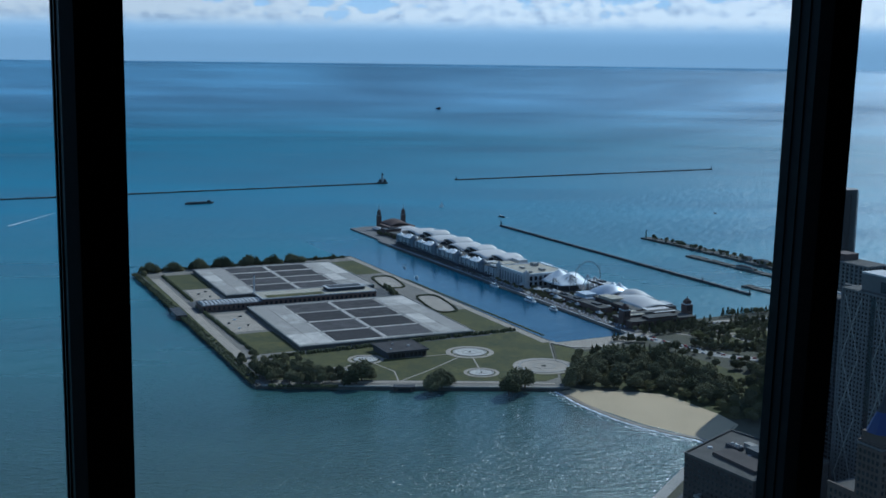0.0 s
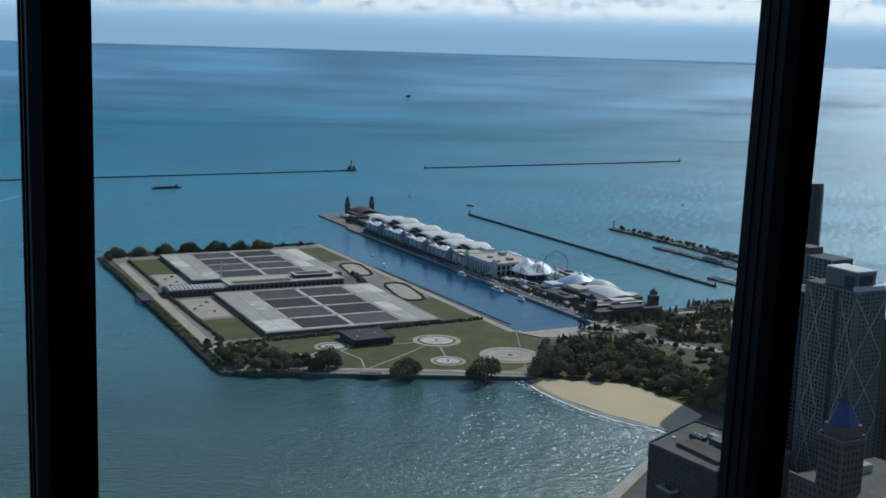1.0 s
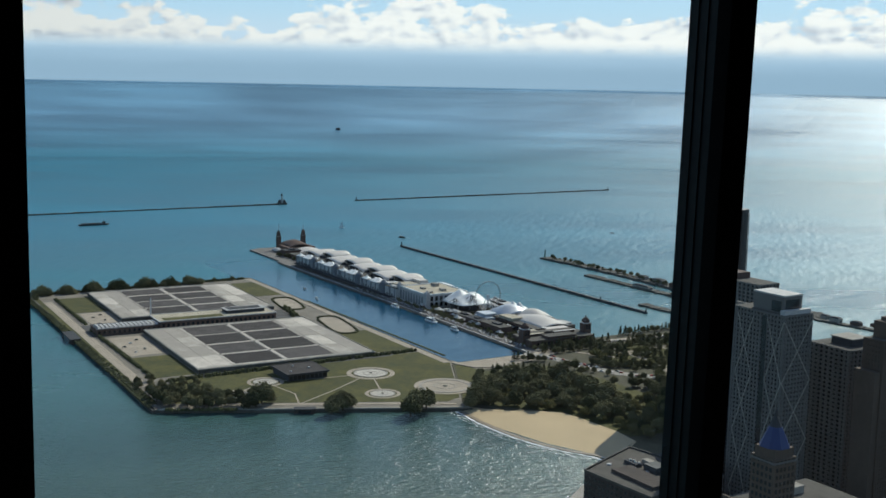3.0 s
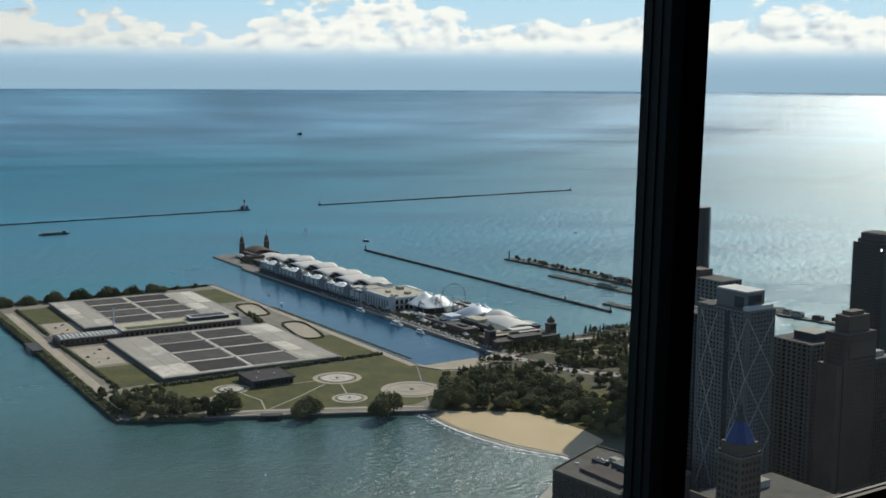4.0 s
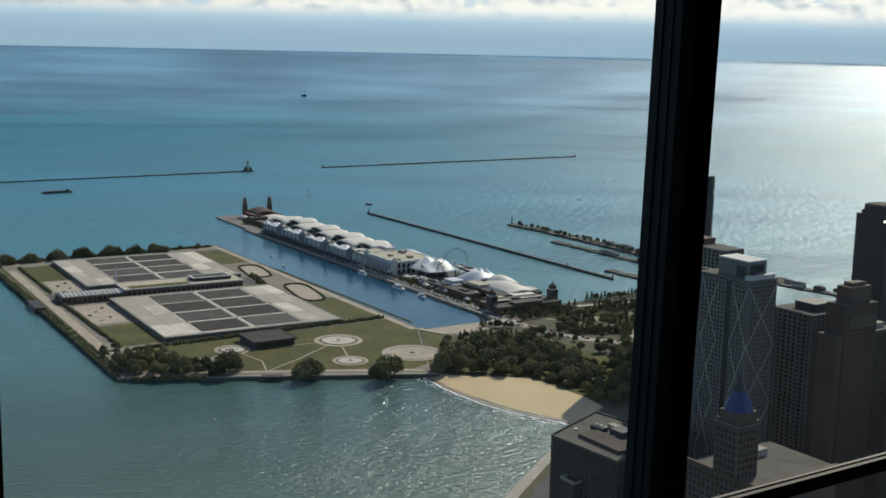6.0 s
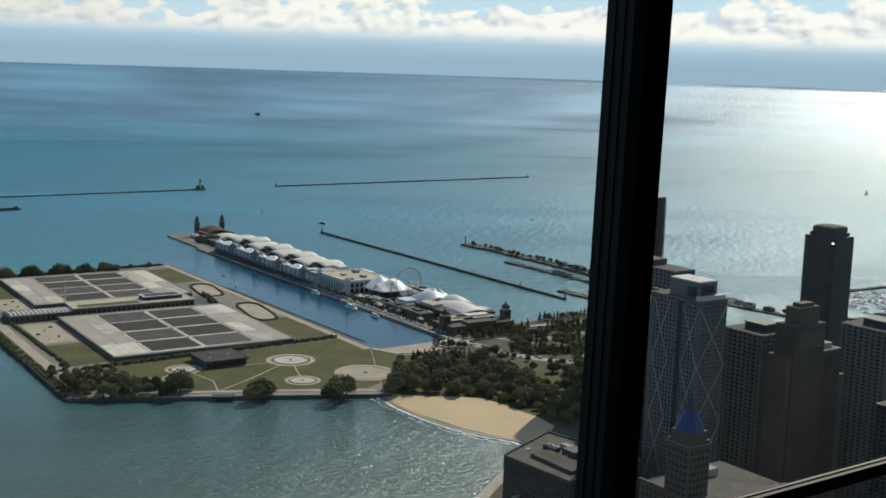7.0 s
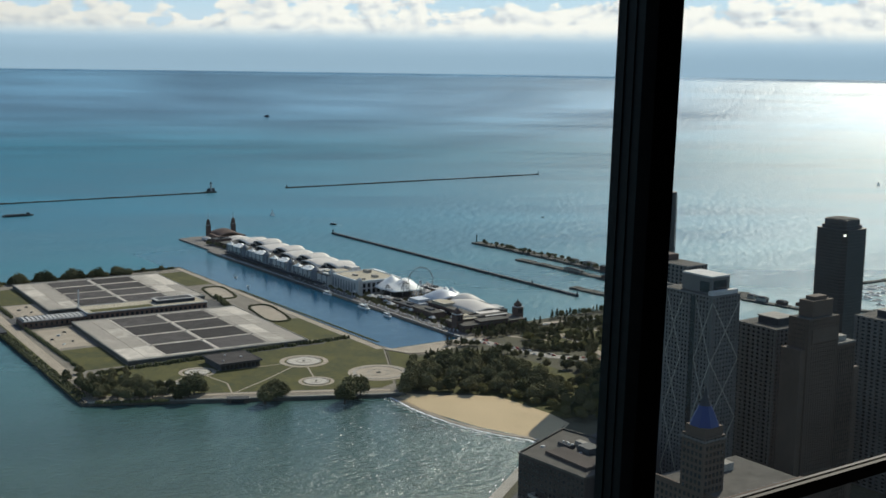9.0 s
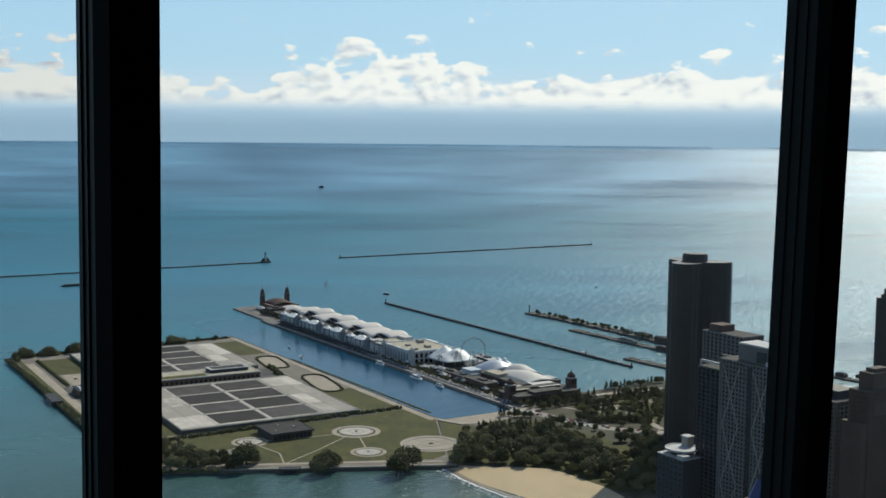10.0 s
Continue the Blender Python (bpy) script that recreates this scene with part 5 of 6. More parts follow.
def ride(x, y, r, h, label):
    t = thing("carousel_ride", x, y, 2.4, label, "fairground ride")
    bm = B(); drum(bm, 0, 0, r, 0, 0.8, 18); drum(bm, 0, 0, 0.6, 0.8, h, 8)
    part("base", bm, M["brick"], t)
    bm = B(); drum(bm, 0, 0, r, h * 0.62, h, 18, 0.08)
    part("canopy", bm, M["offwhite"], t)
    bm = B()
    for i in range(10):
        a = 2 * math.pi * i / 10
        beam(bm, (r * 0.9 * math.cos(a), r * 0.9 * math.sin(a), 0.8), (r * 0.9 * math.cos(a), r * 0.9 * math.sin(a), h * 0.62), 0.25)
    part("pole_ring", bm, M["steel"], t)


ride(1336, -905, 9, 10, "round fairground ride with a pale conical canopy")
ride(1290, -858, 8, 9, "round carousel with a pale conical canopy")
for cx, cy, h in ((1330, -868, 24), (1345, -850, 18), (1322, -900, 20)):
    t = thing("swing_ride", cx, cy, 2.4, "thin lattice swing ride of grey steel", "fairground ride", "lattice rides")
    bm = B()
    for i in range(6):
        a = math.pi * i / 3
        beam(bm, (7 * math.cos(a), 7 * math.sin(a), 0), (2 * math.cos(a + 0.5), 2 * math.sin(a + 0.5), h), 0.4)
        beam(bm, (2 * math.cos(a), 2 * math.sin(a), h), (9 * math.cos(a + 0.3), 9 * math.sin(a + 0.3), h - 5), 0.35)
    part("lattice", bm, M["rust"], t)
    bm = B(); drum(bm, 0, 0, 2.6, h - 0.6, h + 1.2, 10, 0.5)
    part("crown_cap", bm, M["offwhite"], t)


def tour_boat(x, y, turn, L, label, dark=False):
    t = thing("tour_boat", x, y, 0, label, "boat", turn=turn)
    w, q = L * 0.22, min(1.0, L / 22)
    bm = B(); prism(bm, [(-L / 2, -w / 2), (L * 0.3, -w / 2), (L / 2, 0), (L * 0.3, w / 2), (-L / 2, w / 2)], -0.6, 1.8 * q, 1.05)
    part("hull", bm, M["hull"] if dark else M["paint"], t)
    bm = B(); box(bm, -L * 0.42, L * 0.24, -w * 0.4, w * 0.4, 1.8 * q, 4.4 * q)
    part("cabin", bm, M["hull"] if dark else M["offwhite"], t)
    bm = B(); box(bm, -L * 0.4, L * 0.1, -w * 0.38, w * 0.38, 4.4 * q, 4.7 * q); box(bm, L * 0.05, L * 0.16, -w * 0.25, w * 0.25, 4.7 * q, 4.7 * q + 1.9 * q * q)
    part("upper_deck", bm, M["paint"], t)
    bm = B(); box(bm, -L * 0.38, L * 0.2, -w * 0.405, w * 0.405, 2.7 * q, 3.7 * q)
    part("window_band", bm, M["darkglass"], t)


tour_boat(1312, -794, 180, 26, "white double-deck tour boat tied up at the pier")
tour_boat(1255, -794, 180, 18, "small white tour boat tied up at the pier")
tour_boat(1420, -800, 180, 20, "small white tour boat tied up at the pier")
tour_boat(1520, -727, 165, 12, "white motor boat under way in the channel")
tour_boat(1600, -745, 175, 10, "small white motor boat under way in the channel")
tour_boat(2038, -1159, 20, 17, "dark workboat off the breakwater", True)
tour_boat(1924, -1602, 40, 8, "small white motor boat far out on the lake")


def wake(x, y, turn, L, w):
    bm = B()
    prev = None
    for i in range(25):
        f = i / 24
        ww = w * (0.25 + 0.75 * f) * (0.5 + 0.6 * noise.noise((i * 0.6, x, 0)) + 0.2)
        cur = (bm.verts.new((-L * f, ww / 2, 0.12)), bm.verts.new((-L * f, -ww / 2, 0.12)))
        if prev:
            bm.faces.new((prev[0], cur[0], cur[1], prev[1]))
        prev = cur
    ob = tagged(new("wake", mesh_of("wake", bm, M["foam"])), "white foam trail behind a motor boat", "wake", kind="stuff")
    ob.matrix_world = pose(x, y, 0, 0, 0, turn)


wake(2420, -368, 145 + 180, 190, 7)
wake(2044, -1162, 200 + 180, 24, 5)
wake(1515, -726, 345 + 180, 20, 3)


# ---- breakwaters and lights ----
def breakwater(name, pts, w, h, label, rough=True, seed=1, steps=60):
    bm = B()
    rnd = random.Random(seed)
    P = [Vector(p) for p in pts]
    tot = sum((b - a).length for a, b in zip(P, P[1:]))
    for a, b in zip(P, P[1:]):
        d = (b - a).normalized()
        k = max(1, int(steps * (b - a).length / tot))
        L = (b - a).length / k
        for i in range(k):
            c0, c1 = a + d * (L * i), a + d * (L * (i + 0.985))
            hh = h * (rnd.uniform(0.75, 1.15) if rough else 1)
            n = Vector((-d.y, d.x)) * (w / 2 * (rnd.uniform(0.85, 1.15) if rough else 1))
            prism(bm, [(c0 + n)[:2], (c0 - n)[:2], (c1 - n)[:2], (c1 + n)[:2]], -1.5, hh, 0.9)
    ob = new(name, mesh_of(name, bm, M["rust"] if not rough else M["stone"]))
    return tagged(ob, label, "breakwater", kind="structure")


breakwater("breakwater_north", [(2660, 260), (2671, -565), (2680, -1176)], 6, 2.8, "long thin dark stone breakwater with a lighthouse end", True, 1, 90)
breakwater("breakwater_south", [(2690, -1392), (2692, -2222)], 6, 2.8, "long thin dark stone breakwater across the lake", True, 2, 80)
breakwater("breakwater_inner", [(1930, -1097), (1228, -1090)], 5, 3.2, "straight dark harbour wall", False, 3, 70)
breakwater("breakwater_lock", [(1700, -1262), (1600, -1270), (1480, -1268), (1230, -1262), (1120, -1300)], 26, 3.2, "rubble causeway with scrub and sheds", True, 4, 40)
breakwater("breakwater_lock_near", [(1515, -1213), (1322, -1216), (1210, -1222)], 15, 2.8, "flat concrete lock pier", True, 5, 24)
breakwater("breakwater_slip", [(1279, -1126), (1200, -1131), (1090, -1124)], 16, 2.8, "short dark rubble pier beside the shore", True, 6, 20)
breakwater("breakwater_harbour", [(1090, -1274), (1000, -1290), (930, -1378), (860, -1440), (780, -1470)], 14, 2.6, "low harbour wall with a roadway", True, 7, 40)
breakwater("breakwater_marina", [(1090, -1480), (1082, -1534), (1074, -1700), (1060, -1900)], 9, 3.0, "dark marina breakwater", True, 8, 40)
breakwater("breakwater_lock_link", [(1124, -1313), (1088, -1278)], 18, 2.6, "short concrete link wall", True, 9, 6)


def lighthouse():
    t = thing("lighthouse", 2682, -1186, 0, "dark lighthouse with low wings at a breakwater's end", "lighthouse")
    bm = B(); box(bm, -8, 8, -11, 11, -1.5, 4)
    part("base", bm, M["stone"], t)
    bm = B(); box(bm, -3, 3, -9, -3, 4, 9); box(bm, -3, 3, 3, 9, 4, 9); prism(bm, [(-3.4, -9.4), (3.4, -9.4), (3.4, -2.6), (-3.4, -2.6)], 9, 11.5, 0.3)
    prism(bm, [(-3.4, 2.6), (3.4, 2.6), (3.4, 9.4), (-3.4, 9.4)], 9, 11.5, 0.3)
    part("keeper_house", bm, M["slate"], t)
    bm = B(); drum(bm, 0, 0, 3.4, 4, 21, 14, 0.7)
    part("shaft", bm, M["offwhite"], t, "grey tapering iron shaft")
    bm = B(); drum(bm, 0, 0, 3.4, 21, 21.8, 14); drum(bm, 0, 0, 1.9, 21.8, 25, 10); drum(bm, 0, 0, 2.4, 25, 27.2, 10, 0.1)
    part("lantern", bm, M["slate"], t)


def beacon(x, y, h, material, label):
    t = thing("beacon", x, y, 2.2, label, "beacon", "harbour beacons")
    bm = B(); drum(bm, 0, 0, 2.0, -2, 1.2, 10); drum(bm, 0, 0, 1.1, 1.2, h * 0.8, 10, 0.7)
    part("shaft", bm, material, t)
    bm = B(); drum(bm, 0, 0, 1.5, h * 0.8, h * 0.86, 10); drum(bm, 0, 0, 0.9, h * 0.86, h, 8, 0.4)
    part("lamp_house", bm, M["slate"], t)


def foam_glint_line(x, y0, y1, seed, w):
    """A broken line of surf and painted wave glints along a north-south wall."""
    bm = B()
    n = int(abs(y1 - y0) / 5)
    for i in range(n):
        k = noise.noise((i * 0.21, seed, 0)) + 0.5 * noise.noise((i * 0.9, seed, 4))
        if k < -0.05:
            continue
        y = y0 + (y1 - y0) * i / n
        ww = w * min(1.0, 0.4 + k)
        v = [bm.verts.new((x + a, y + b, 0.15)) for a, b in ((-ww / 2, 0), (ww / 2, 0.6), (ww / 2, 4.6), (-ww / 2, 4.0))]
        bm.faces.new(v)
    tagged(new("surf", mesh_of("surf", bm, M["foam"])), "broken white surf and painted wave glints along the breakwater", "surf", kind="stuff")


foam_glint_line(2701, -1560, -2215, 3, 6)
foam_glint_line(2683, -700, -1150, 5, 3)

lighthouse()
beacon(2690, -1396, 9, M["rust"], "small dark beacon at a breakwater's end")
beacon(2692, -2220, 9, M["rust"], "small dark beacon at a breakwater's end")
beacon(1928, -1097, 8, M["rust"], "small dark beacon at the harbour wall's end")
beacon(1697, -1261, 14, mat("green_paint", (0.03, 0.12, 0.09), 0.5), "green harbour light on the causeway's tip")
beacon(1229, -1090, 5, M["rust"], "small dark beacon at the harbour wall's end")
beacon(1330, -1091, 5, M["rust"], "small dark beacon at the harbour wall's end")
grove([(1680, -1256), (1500, -1260), (1260, -1256), (1260, -1266), (1500, -1276), (1680, -1266)], 7, BROAD + SMALL, 0.5, "causeway trees", 3.0, 60)


def shed(x, y, a, b, h, material, label):
    t = thing("shed", x, y, 2.4, label, "shed", "harbour sheds", PR.uniform(-4, 4))
    bm = B(); box(bm, -a / 2, a / 2, -b / 2, b / 2, 0, h)
    part("wall", bm, material, t)
    bm = B(); prism(bm, [(-a / 2 - 0.5, -b / 2 - 0.5), (a / 2 + 0.5, -b / 2 - 0.5), (a / 2 + 0.5, b / 2 + 0.5), (-a / 2 - 0.5, b / 2 + 0.5)], h, h + 1.6, 0.6)
    part("roof", bm, M["slate"], t)
    bm = B(); box(bm, -a / 2 - 0.1, -a / 2, -1.2, 1.2, 0.2, 2.6)
    part("door", bm, M["darkglass"], t)


for x, y, a, b, h in ((1400, -1266, 24, 10, 6), (1350, -1262, 30, 12, 7), (1440, -1268, 16, 9, 5), (1300, -1216, 26, 9, 4), (1380, -1215, 40, 8, 3), (1250, -1262, 26, 12, 6),
                      (1064, -1282, 16, 8, 5), (1035, -1288, 14, 8, 4), (1085, -1286, 12, 8, 4), (1010, -1300, 18, 8, 4), (1180, -1130, 18, 8, 4), (930, -1390, 20, 9, 5)):
    shed(x, y, a, b, h, M["brick"] if a % 4 else M["concrete"], "low dark-roofed harbour shed")


def barge():
    t = thing("barge", 2456, -665, 0, "long low dark flat barge at anchor", "barge", turn=-88)
    bm = B(); prism(bm, [(-30, -6), (26, -6), (31, 0), (26, 6), (-30, 6)], -1, 3.2, 1.02)
    part("hull", bm, M["hull"], t)
    bm = B(); box(bm, -26, 14, -4.6, 4.6, 3.2, 4.6)
    part("cargo", bm, M["rust"], t)
    bm = B(); box(bm, 17, 23, -3, 3, 3.2, 7)
    part("wheelhouse", bm, M["hull"], t)


def sailboat(x, y, s, label, turn=0.0, z=0.0):
    t = thing("sailboat", x, y, z, label, "sailboat", "sailboats", turn)
    bm = B(); prism(bm, [(-5 * s, -1.4 * s), (2 * s, -1.5 * s), (5.5 * s, 0), (2 * s, 1.5 * s), (-5 * s, 1.4 * s)], -0.3, 1.2 * s, 1.05)
    part("hull", bm, M["paint"], t)
    bm = B(); drum(bm, 0.6 * s, 0, 0.14 * s, 1.0 * s, 14 * s, 6, 0.5)
    part("mast", bm, M["steel"], t)
    bm = B(); prism(bm, [(0.4 * s, -0.08), (0.4 * s, 0.08), (-4.6 * s, 0.5 * s)], 2.0 * s, 13.4 * s, 0.06, (0.4 * s, 0))
    part("mainsail", bm, M["paint"], t)
    bm = B(); prism(bm, [(0.9 * s, -0.08), (0.9 * s, 0.08), (5.0 * s, 0.6 * s)], 1.6 * s, 11.5 * s, 0.06, (0.9 * s, 0))
    part("jib", bm, M["paint"], t)


barge()
sailboat(2221, -1119, 1.0, "small white sailboat off the pier", 40)
sailboat(1995, -2860, 1.1, "white sailboat far out in the sun glitter", 70)


def far_ship(az, el, true_r, L, label):
    """A ship beyond the flat of the lake, set on its rising rim at the matching size."""
    lo, hi = FLAT, RIM
    for _ in range(50):
        m = (lo + hi) / 2
        if math.degrees(math.atan2(EYE_Z - lake_z(m), m)) > el:
            lo = m
        else:
            hi = m
    k = lo / true_r
    t = thing("cargo_ship", lo * math.sin(radians(az)), lo * math.cos(radians(az)), lake_z(lo), label, "ship", turn=20)
    t.scale = (k, k, k)
    bm = B(); prism(bm, [(-L / 2, -5), (L * 0.4, -5), (L / 2, 0), (L * 0.4, 5), (-L / 2, 5)], -4, 6, 1.03)
    part("hull", bm, M["hull"], t)
    bm = B(); box(bm, -L * 0.4, -L * 0.1, -4, 4, 6, 12); box(bm, -L * 0.1, L * 0.3, -3.6, 3.6, 6, 7.5)
    part("deckhouse", bm, M["slate"], t)


far_ship(116.5, 2.64, 6946, 34, "dark small ship far out on the lake")


# marina boats
def moored():
    t = thing("moored_boat", 1050, -1500, 0, "small white moored boat with a cabin", "boat", "marina boats", 30)
    bm = B(); prism(bm, [(-5, -1.6), (2.5, -1.7), (5.5, 0), (2.5, 1.7), (-5, 1.6)], -0.3, 1.4, 1.06)
    part("hull", bm, M["paint"], t)
    bm = B(); box(bm, -2.6, 1.6, -1.1, 1.1, 1.4, 2.8)
    part("cabin", bm, M["offwhite"], t)
    bm = B(); drum(bm, 0.2, 0, 0.14, 2.8, 12, 5, 0.6)
    part("mast", bm, M["steel"], t)
    return t


MB = moored()
MARINA = [(1062, -1500), (1068, -1700), (930, -1660), (900, -1470), (950, -1400), (1005, -1425)]
_n = 0
while _n < 230:
    x, y = PR.uniform(890, 1075), PR.uniform(-1720, -1380)
    if inside(MARINA, x, y):
        copy_thing(MB, pose(x, y, 0, 0, 0, PR.gauss(35, 25)) @ Matrix.Diagonal((*[PR.uniform(0.6, 1.5)] * 2, PR.uniform(0.5, 1.2), 1)))
        _n += 1


# cars on the drive
def car_kind(material, label):
    t = thing("car", 1040, -812, 2.9, label, "car", "cars on the drive")
    bm = B(); box(bm, -2.2, 2.2, -0.9, 0.9, 0.35, 0.95); prism(bm, [(-1.4, -0.82), (1.1, -0.82), (1.1, 0.82), (-1.4, 0.82)], 0.95, 1.5, 0.75)
    part("body", bm, material, t)
    bm = B(); prism(bm, [(-1.42, -0.84), (1.12, -0.84), (1.12, 0.84), (-1.42, 0.84)], 1.0, 1.38, 0.82)
    part("window_band", bm, M["darkglass"], t)
    for x in (-1.4, 1.4):
        for y in (-0.85, 0.85):
            bm = B(); beam(bm, (x, y - 0.1, 0.33), (x, y + 0.1, 0.33), 0.62)
            part("wheel", bm, M["hull"], t)
    return t


CARS = [car_kind(M["paint"], "small white car on the drive"), car_kind(M["hull"], "small dark car on the drive"), car_kind(M["red"], "small red car on the drive")]
LANE = [(1075, -806), (1040, -812), (1010, -818), (975, -830), (945, -855), (900, -905), (840, -960)]
for i, k in enumerate(CARS):
    k.matrix_basis = pose(1060 - 14 * i, -807 - i, 2.9, 0, 0, 170)
for i in range(34):
    s = PR.randrange(len(LANE) - 1)
    f = PR.random()
    (x0, y0), (x1, y1) = LANE[s], LANE[s + 1]
    d = Vector((x1 - x0, y1 - y0)).normalized()
    o = PR.choice((-5.2, -2, 2, 5.2))
    copy_thing(PR.choice(CARS), pose(x0 + (x1 - x0) * f - d.y * o, y0 + (y1 - y0) * f + d.x * o, 2.9, 0, 0, math.degrees(math.atan2(d.y, d.x))))
for i in range(26):
    copy_thing(PR.choice(CARS[:2]), pose(1102 - i * 0.4 + PR.uniform(-3, 3), -918 - i * 5.6, 2.85, 0, 0, 90 + PR.uniform(-6, 6)))

for x, y in ((1300, -396), (1312, -410), (1330, -392), (1346, -404), (1360, -415), (1470, -402), (1490, -415), (1510, -405), (1524, -418)):
    copy_thing(PR.choice(CARS[:2]), pose(x, y, 3.45, 0, 0, PR.uniform(0, 180)))


# low dark service buildings between the pier's halls
def service_block(x, y, a, b, h, label, roof):
    t = thing("service_building", x, y, 2.4, label, "building", "pier service buildings", -0.8)
    bm = B(); box(bm, -a / 2, a / 2, -b / 2, b / 2, 0, h)
    part("wall", bm, M["brick"], t)
    bm = B(); box(bm, -a / 2 - 0.5, a / 2 + 0.5, -b / 2 - 0.5, b / 2 + 0.5, h, h + 0.6)
    part("roof", bm, M[roof], t)
    bm = B(); box(bm, -a * 0.2, a * 0.1, -b * 0.2, b * 0.2, h + 0.6, h + 2.4)
    part("roof_plant", bm, M["slate"], t)
    bm = B(); box(bm, -1.5, 1.5, -0.15, 0.15, 0, 2.2)
    w = mesh_of("window", bm, M["darkglass"])
    for i in range(int(a / 5)):
        share("window", w, t, (-a / 2 + 2.5 + i * 5, b / 2 + 0.02, 1.2))


service_block(1850, -862, 60, 34, 7, "low dark brick service building on the pier", "roofing")
service_block(1832, -905, 50, 22, 9, "low dark brick service building on the pier", "offwhite")
service_block(1900, -858, 20, 30, 10, "dark brick lobby beside the ballroom", "slate")
service_block(1300, -836, 40, 14, 6, "low dark brick arcade on the promenade", "roofing")
service_block(1262, -832, 30, 16, 8, "low dark brick arcade on the promenade", "slate")
service_block(1218, -832, 46, 18, 9, "dark brick front block of the pavilion", "roofing")
service_block(1345, -926, 44, 16, 8, "low dark brick service building on the pier", "offwhite")
service_block(1258, -922, 40, 14, 7, "low dark brick service building on the pier", "roofing")


# ---- towers ----
def grid_tower(x0, x1, y0, y1, h, floors, bays_n, bays_w, material, label, name="apartment_tower", slab=0.45, col=0.5, glaze="darkglass", group="", roof=True, z=2.6):
    """A tower with a floor band at each storey and piers between the window bays."""
    cx, cy, w, d = (x0 + x1) / 2, (y0 + y1) / 2, x1 - x0, y1 - y0
    t = thing(name, cx, cy, z, label, "tower", group)
    fh = h / floors
    bm = B(); box(bm, -w / 2 + 0.7, w / 2 - 0.7, -d / 2 + 0.7, d / 2 - 0.7, 0, h)
    part("glazing", bm, M[glaze], t, "dark window glass")
    bm = B(); box(bm, -w / 2, w / 2, -d / 2, d / 2, 0, fh * slab)
    band = mesh_of("floor_band", bm, material)
    for i in range(floors):
        share("floor_band", band, t, (0, 0, i * fh))
    for n, fixed, span, axis in ((bays_n, d / 2, w, 0), (bays_w, -w / 2, d, 1)):
        bm = B()
        cw = span / n * col
        if axis == 0:
            box(bm, -cw / 2, cw / 2, -0.5, 0.25, 0, h)
        else:
            box(bm, -0.25, 0.5, -cw / 2, cw / 2, 0, h)
        c = mesh_of("pier", bm, material)
        for i in range(n + 1):
            u = -span / 2 + span * i / n
            u = max(-span / 2 + cw / 2, min(span / 2 - cw / 2, u))
            share("pier", c, t, (u, fixed, 0) if axis == 0 else (fixed, u, 0))
    bm = B(); box(bm, -w / 2 - 0.2, w / 2 + 0.2, -d / 2 - 0.2, d / 2 + 0.2, h, h + 1.1)
    part("parapet", bm, material, t)
    bm = B(); box(bm, -w / 2 + 0.6, w / 2 - 0.6, -d / 2 + 0.6, d / 2 - 0.6, h + 1.1, h + 1.25)
    part("roof", bm, M["roofing"], t)
    return t


def block(t, name, x0, x1, y0, y1, z0, z1, material, label=""):
    bm = B(); box(bm, x0, x1, y0, y1, z0, z1)
    return part(name, bm, material, t, label)


def onterie():
    t = grid_tower(519, 563, -603, -577, 169, 58, 15, 9, M["towerconc"], "pale concrete tower with diagonal crossed bracing", "braced_tower", 0.50, 0.48)
    W, D = 22.0, 13.0
    # crossed braces on the two faces
    k = 0
    for z0 in range(6, 165, 40):
        z1 = min(z0 + 40, 168)
        for a, b in ((-D, D), (D, -D)):
            bm = B(); beam(bm, (-W - 0.35, a, z0), (-W - 0.35, b, z1), 0.4, 0.55)
            part("brace", bm, M["concrete"], t, "pale diagonal brace")
        for a, b in ((-W, -W + 14), (-W + 14, -W)):
            bm = B(); beam(bm, (a, D + 0.35, z0), (b, D + 0.35, z1), 0.4, 0.55)
            part("brace", bm, M["concrete"], t, "pale diagonal brace")
            bm = B(); beam(bm, (a + 26, D + 0.35, z0), (b + 26, D + 0.35, z1), 0.4, 0.55)
            part("brace", bm, M["concrete"], t, "pale diagonal brace")
    block(t, "dark_bay", -W + 14.6, -W + 18.6, D - 0.2, D + 0.3, 4, 168, M["darkglass"])
    block(t, "penthouse", -16, 10, -9, 8, 170, 181, M["towerconc"])
    block(t, "penthouse_roof", -16.2, 10.2, -9.2, 8.2, 181, 182, M["offwhite"])
    block(t, "louvre", -16.3, -16, -6, 6, 172, 179, M["darkglass"])
    block(t, "louvre", -14, -6, 8, 8.3, 171, 178, M["darkglass"])
    block(t, "parapet_wall", -21, -17, -12, 12, 170, 173, M["offwhite"])
    # lower glassy wing
    u = grid_tower(563.5, 585, -603, -579, 160, 54, 5, 6, M["slate"], "blue-grey glassy wing tower with a roof frame", "wing_tower", 0.25, 0.2)
    block(u, "roof_frame", -10, 10, -11, -9, 161.2, 167, M["towerconc"])
    block(u, "roof_frame", -10, 10, 9.8, 11, 164, 165.5, M["offwhite"])
    block(u, "frame_post", -10, -9, 9.8, 11, 161.2, 164, M["offwhite"])
    block(u, "frame_post", 9, 10, 9.8, 11, 161.2, 164, M["offwhite"])


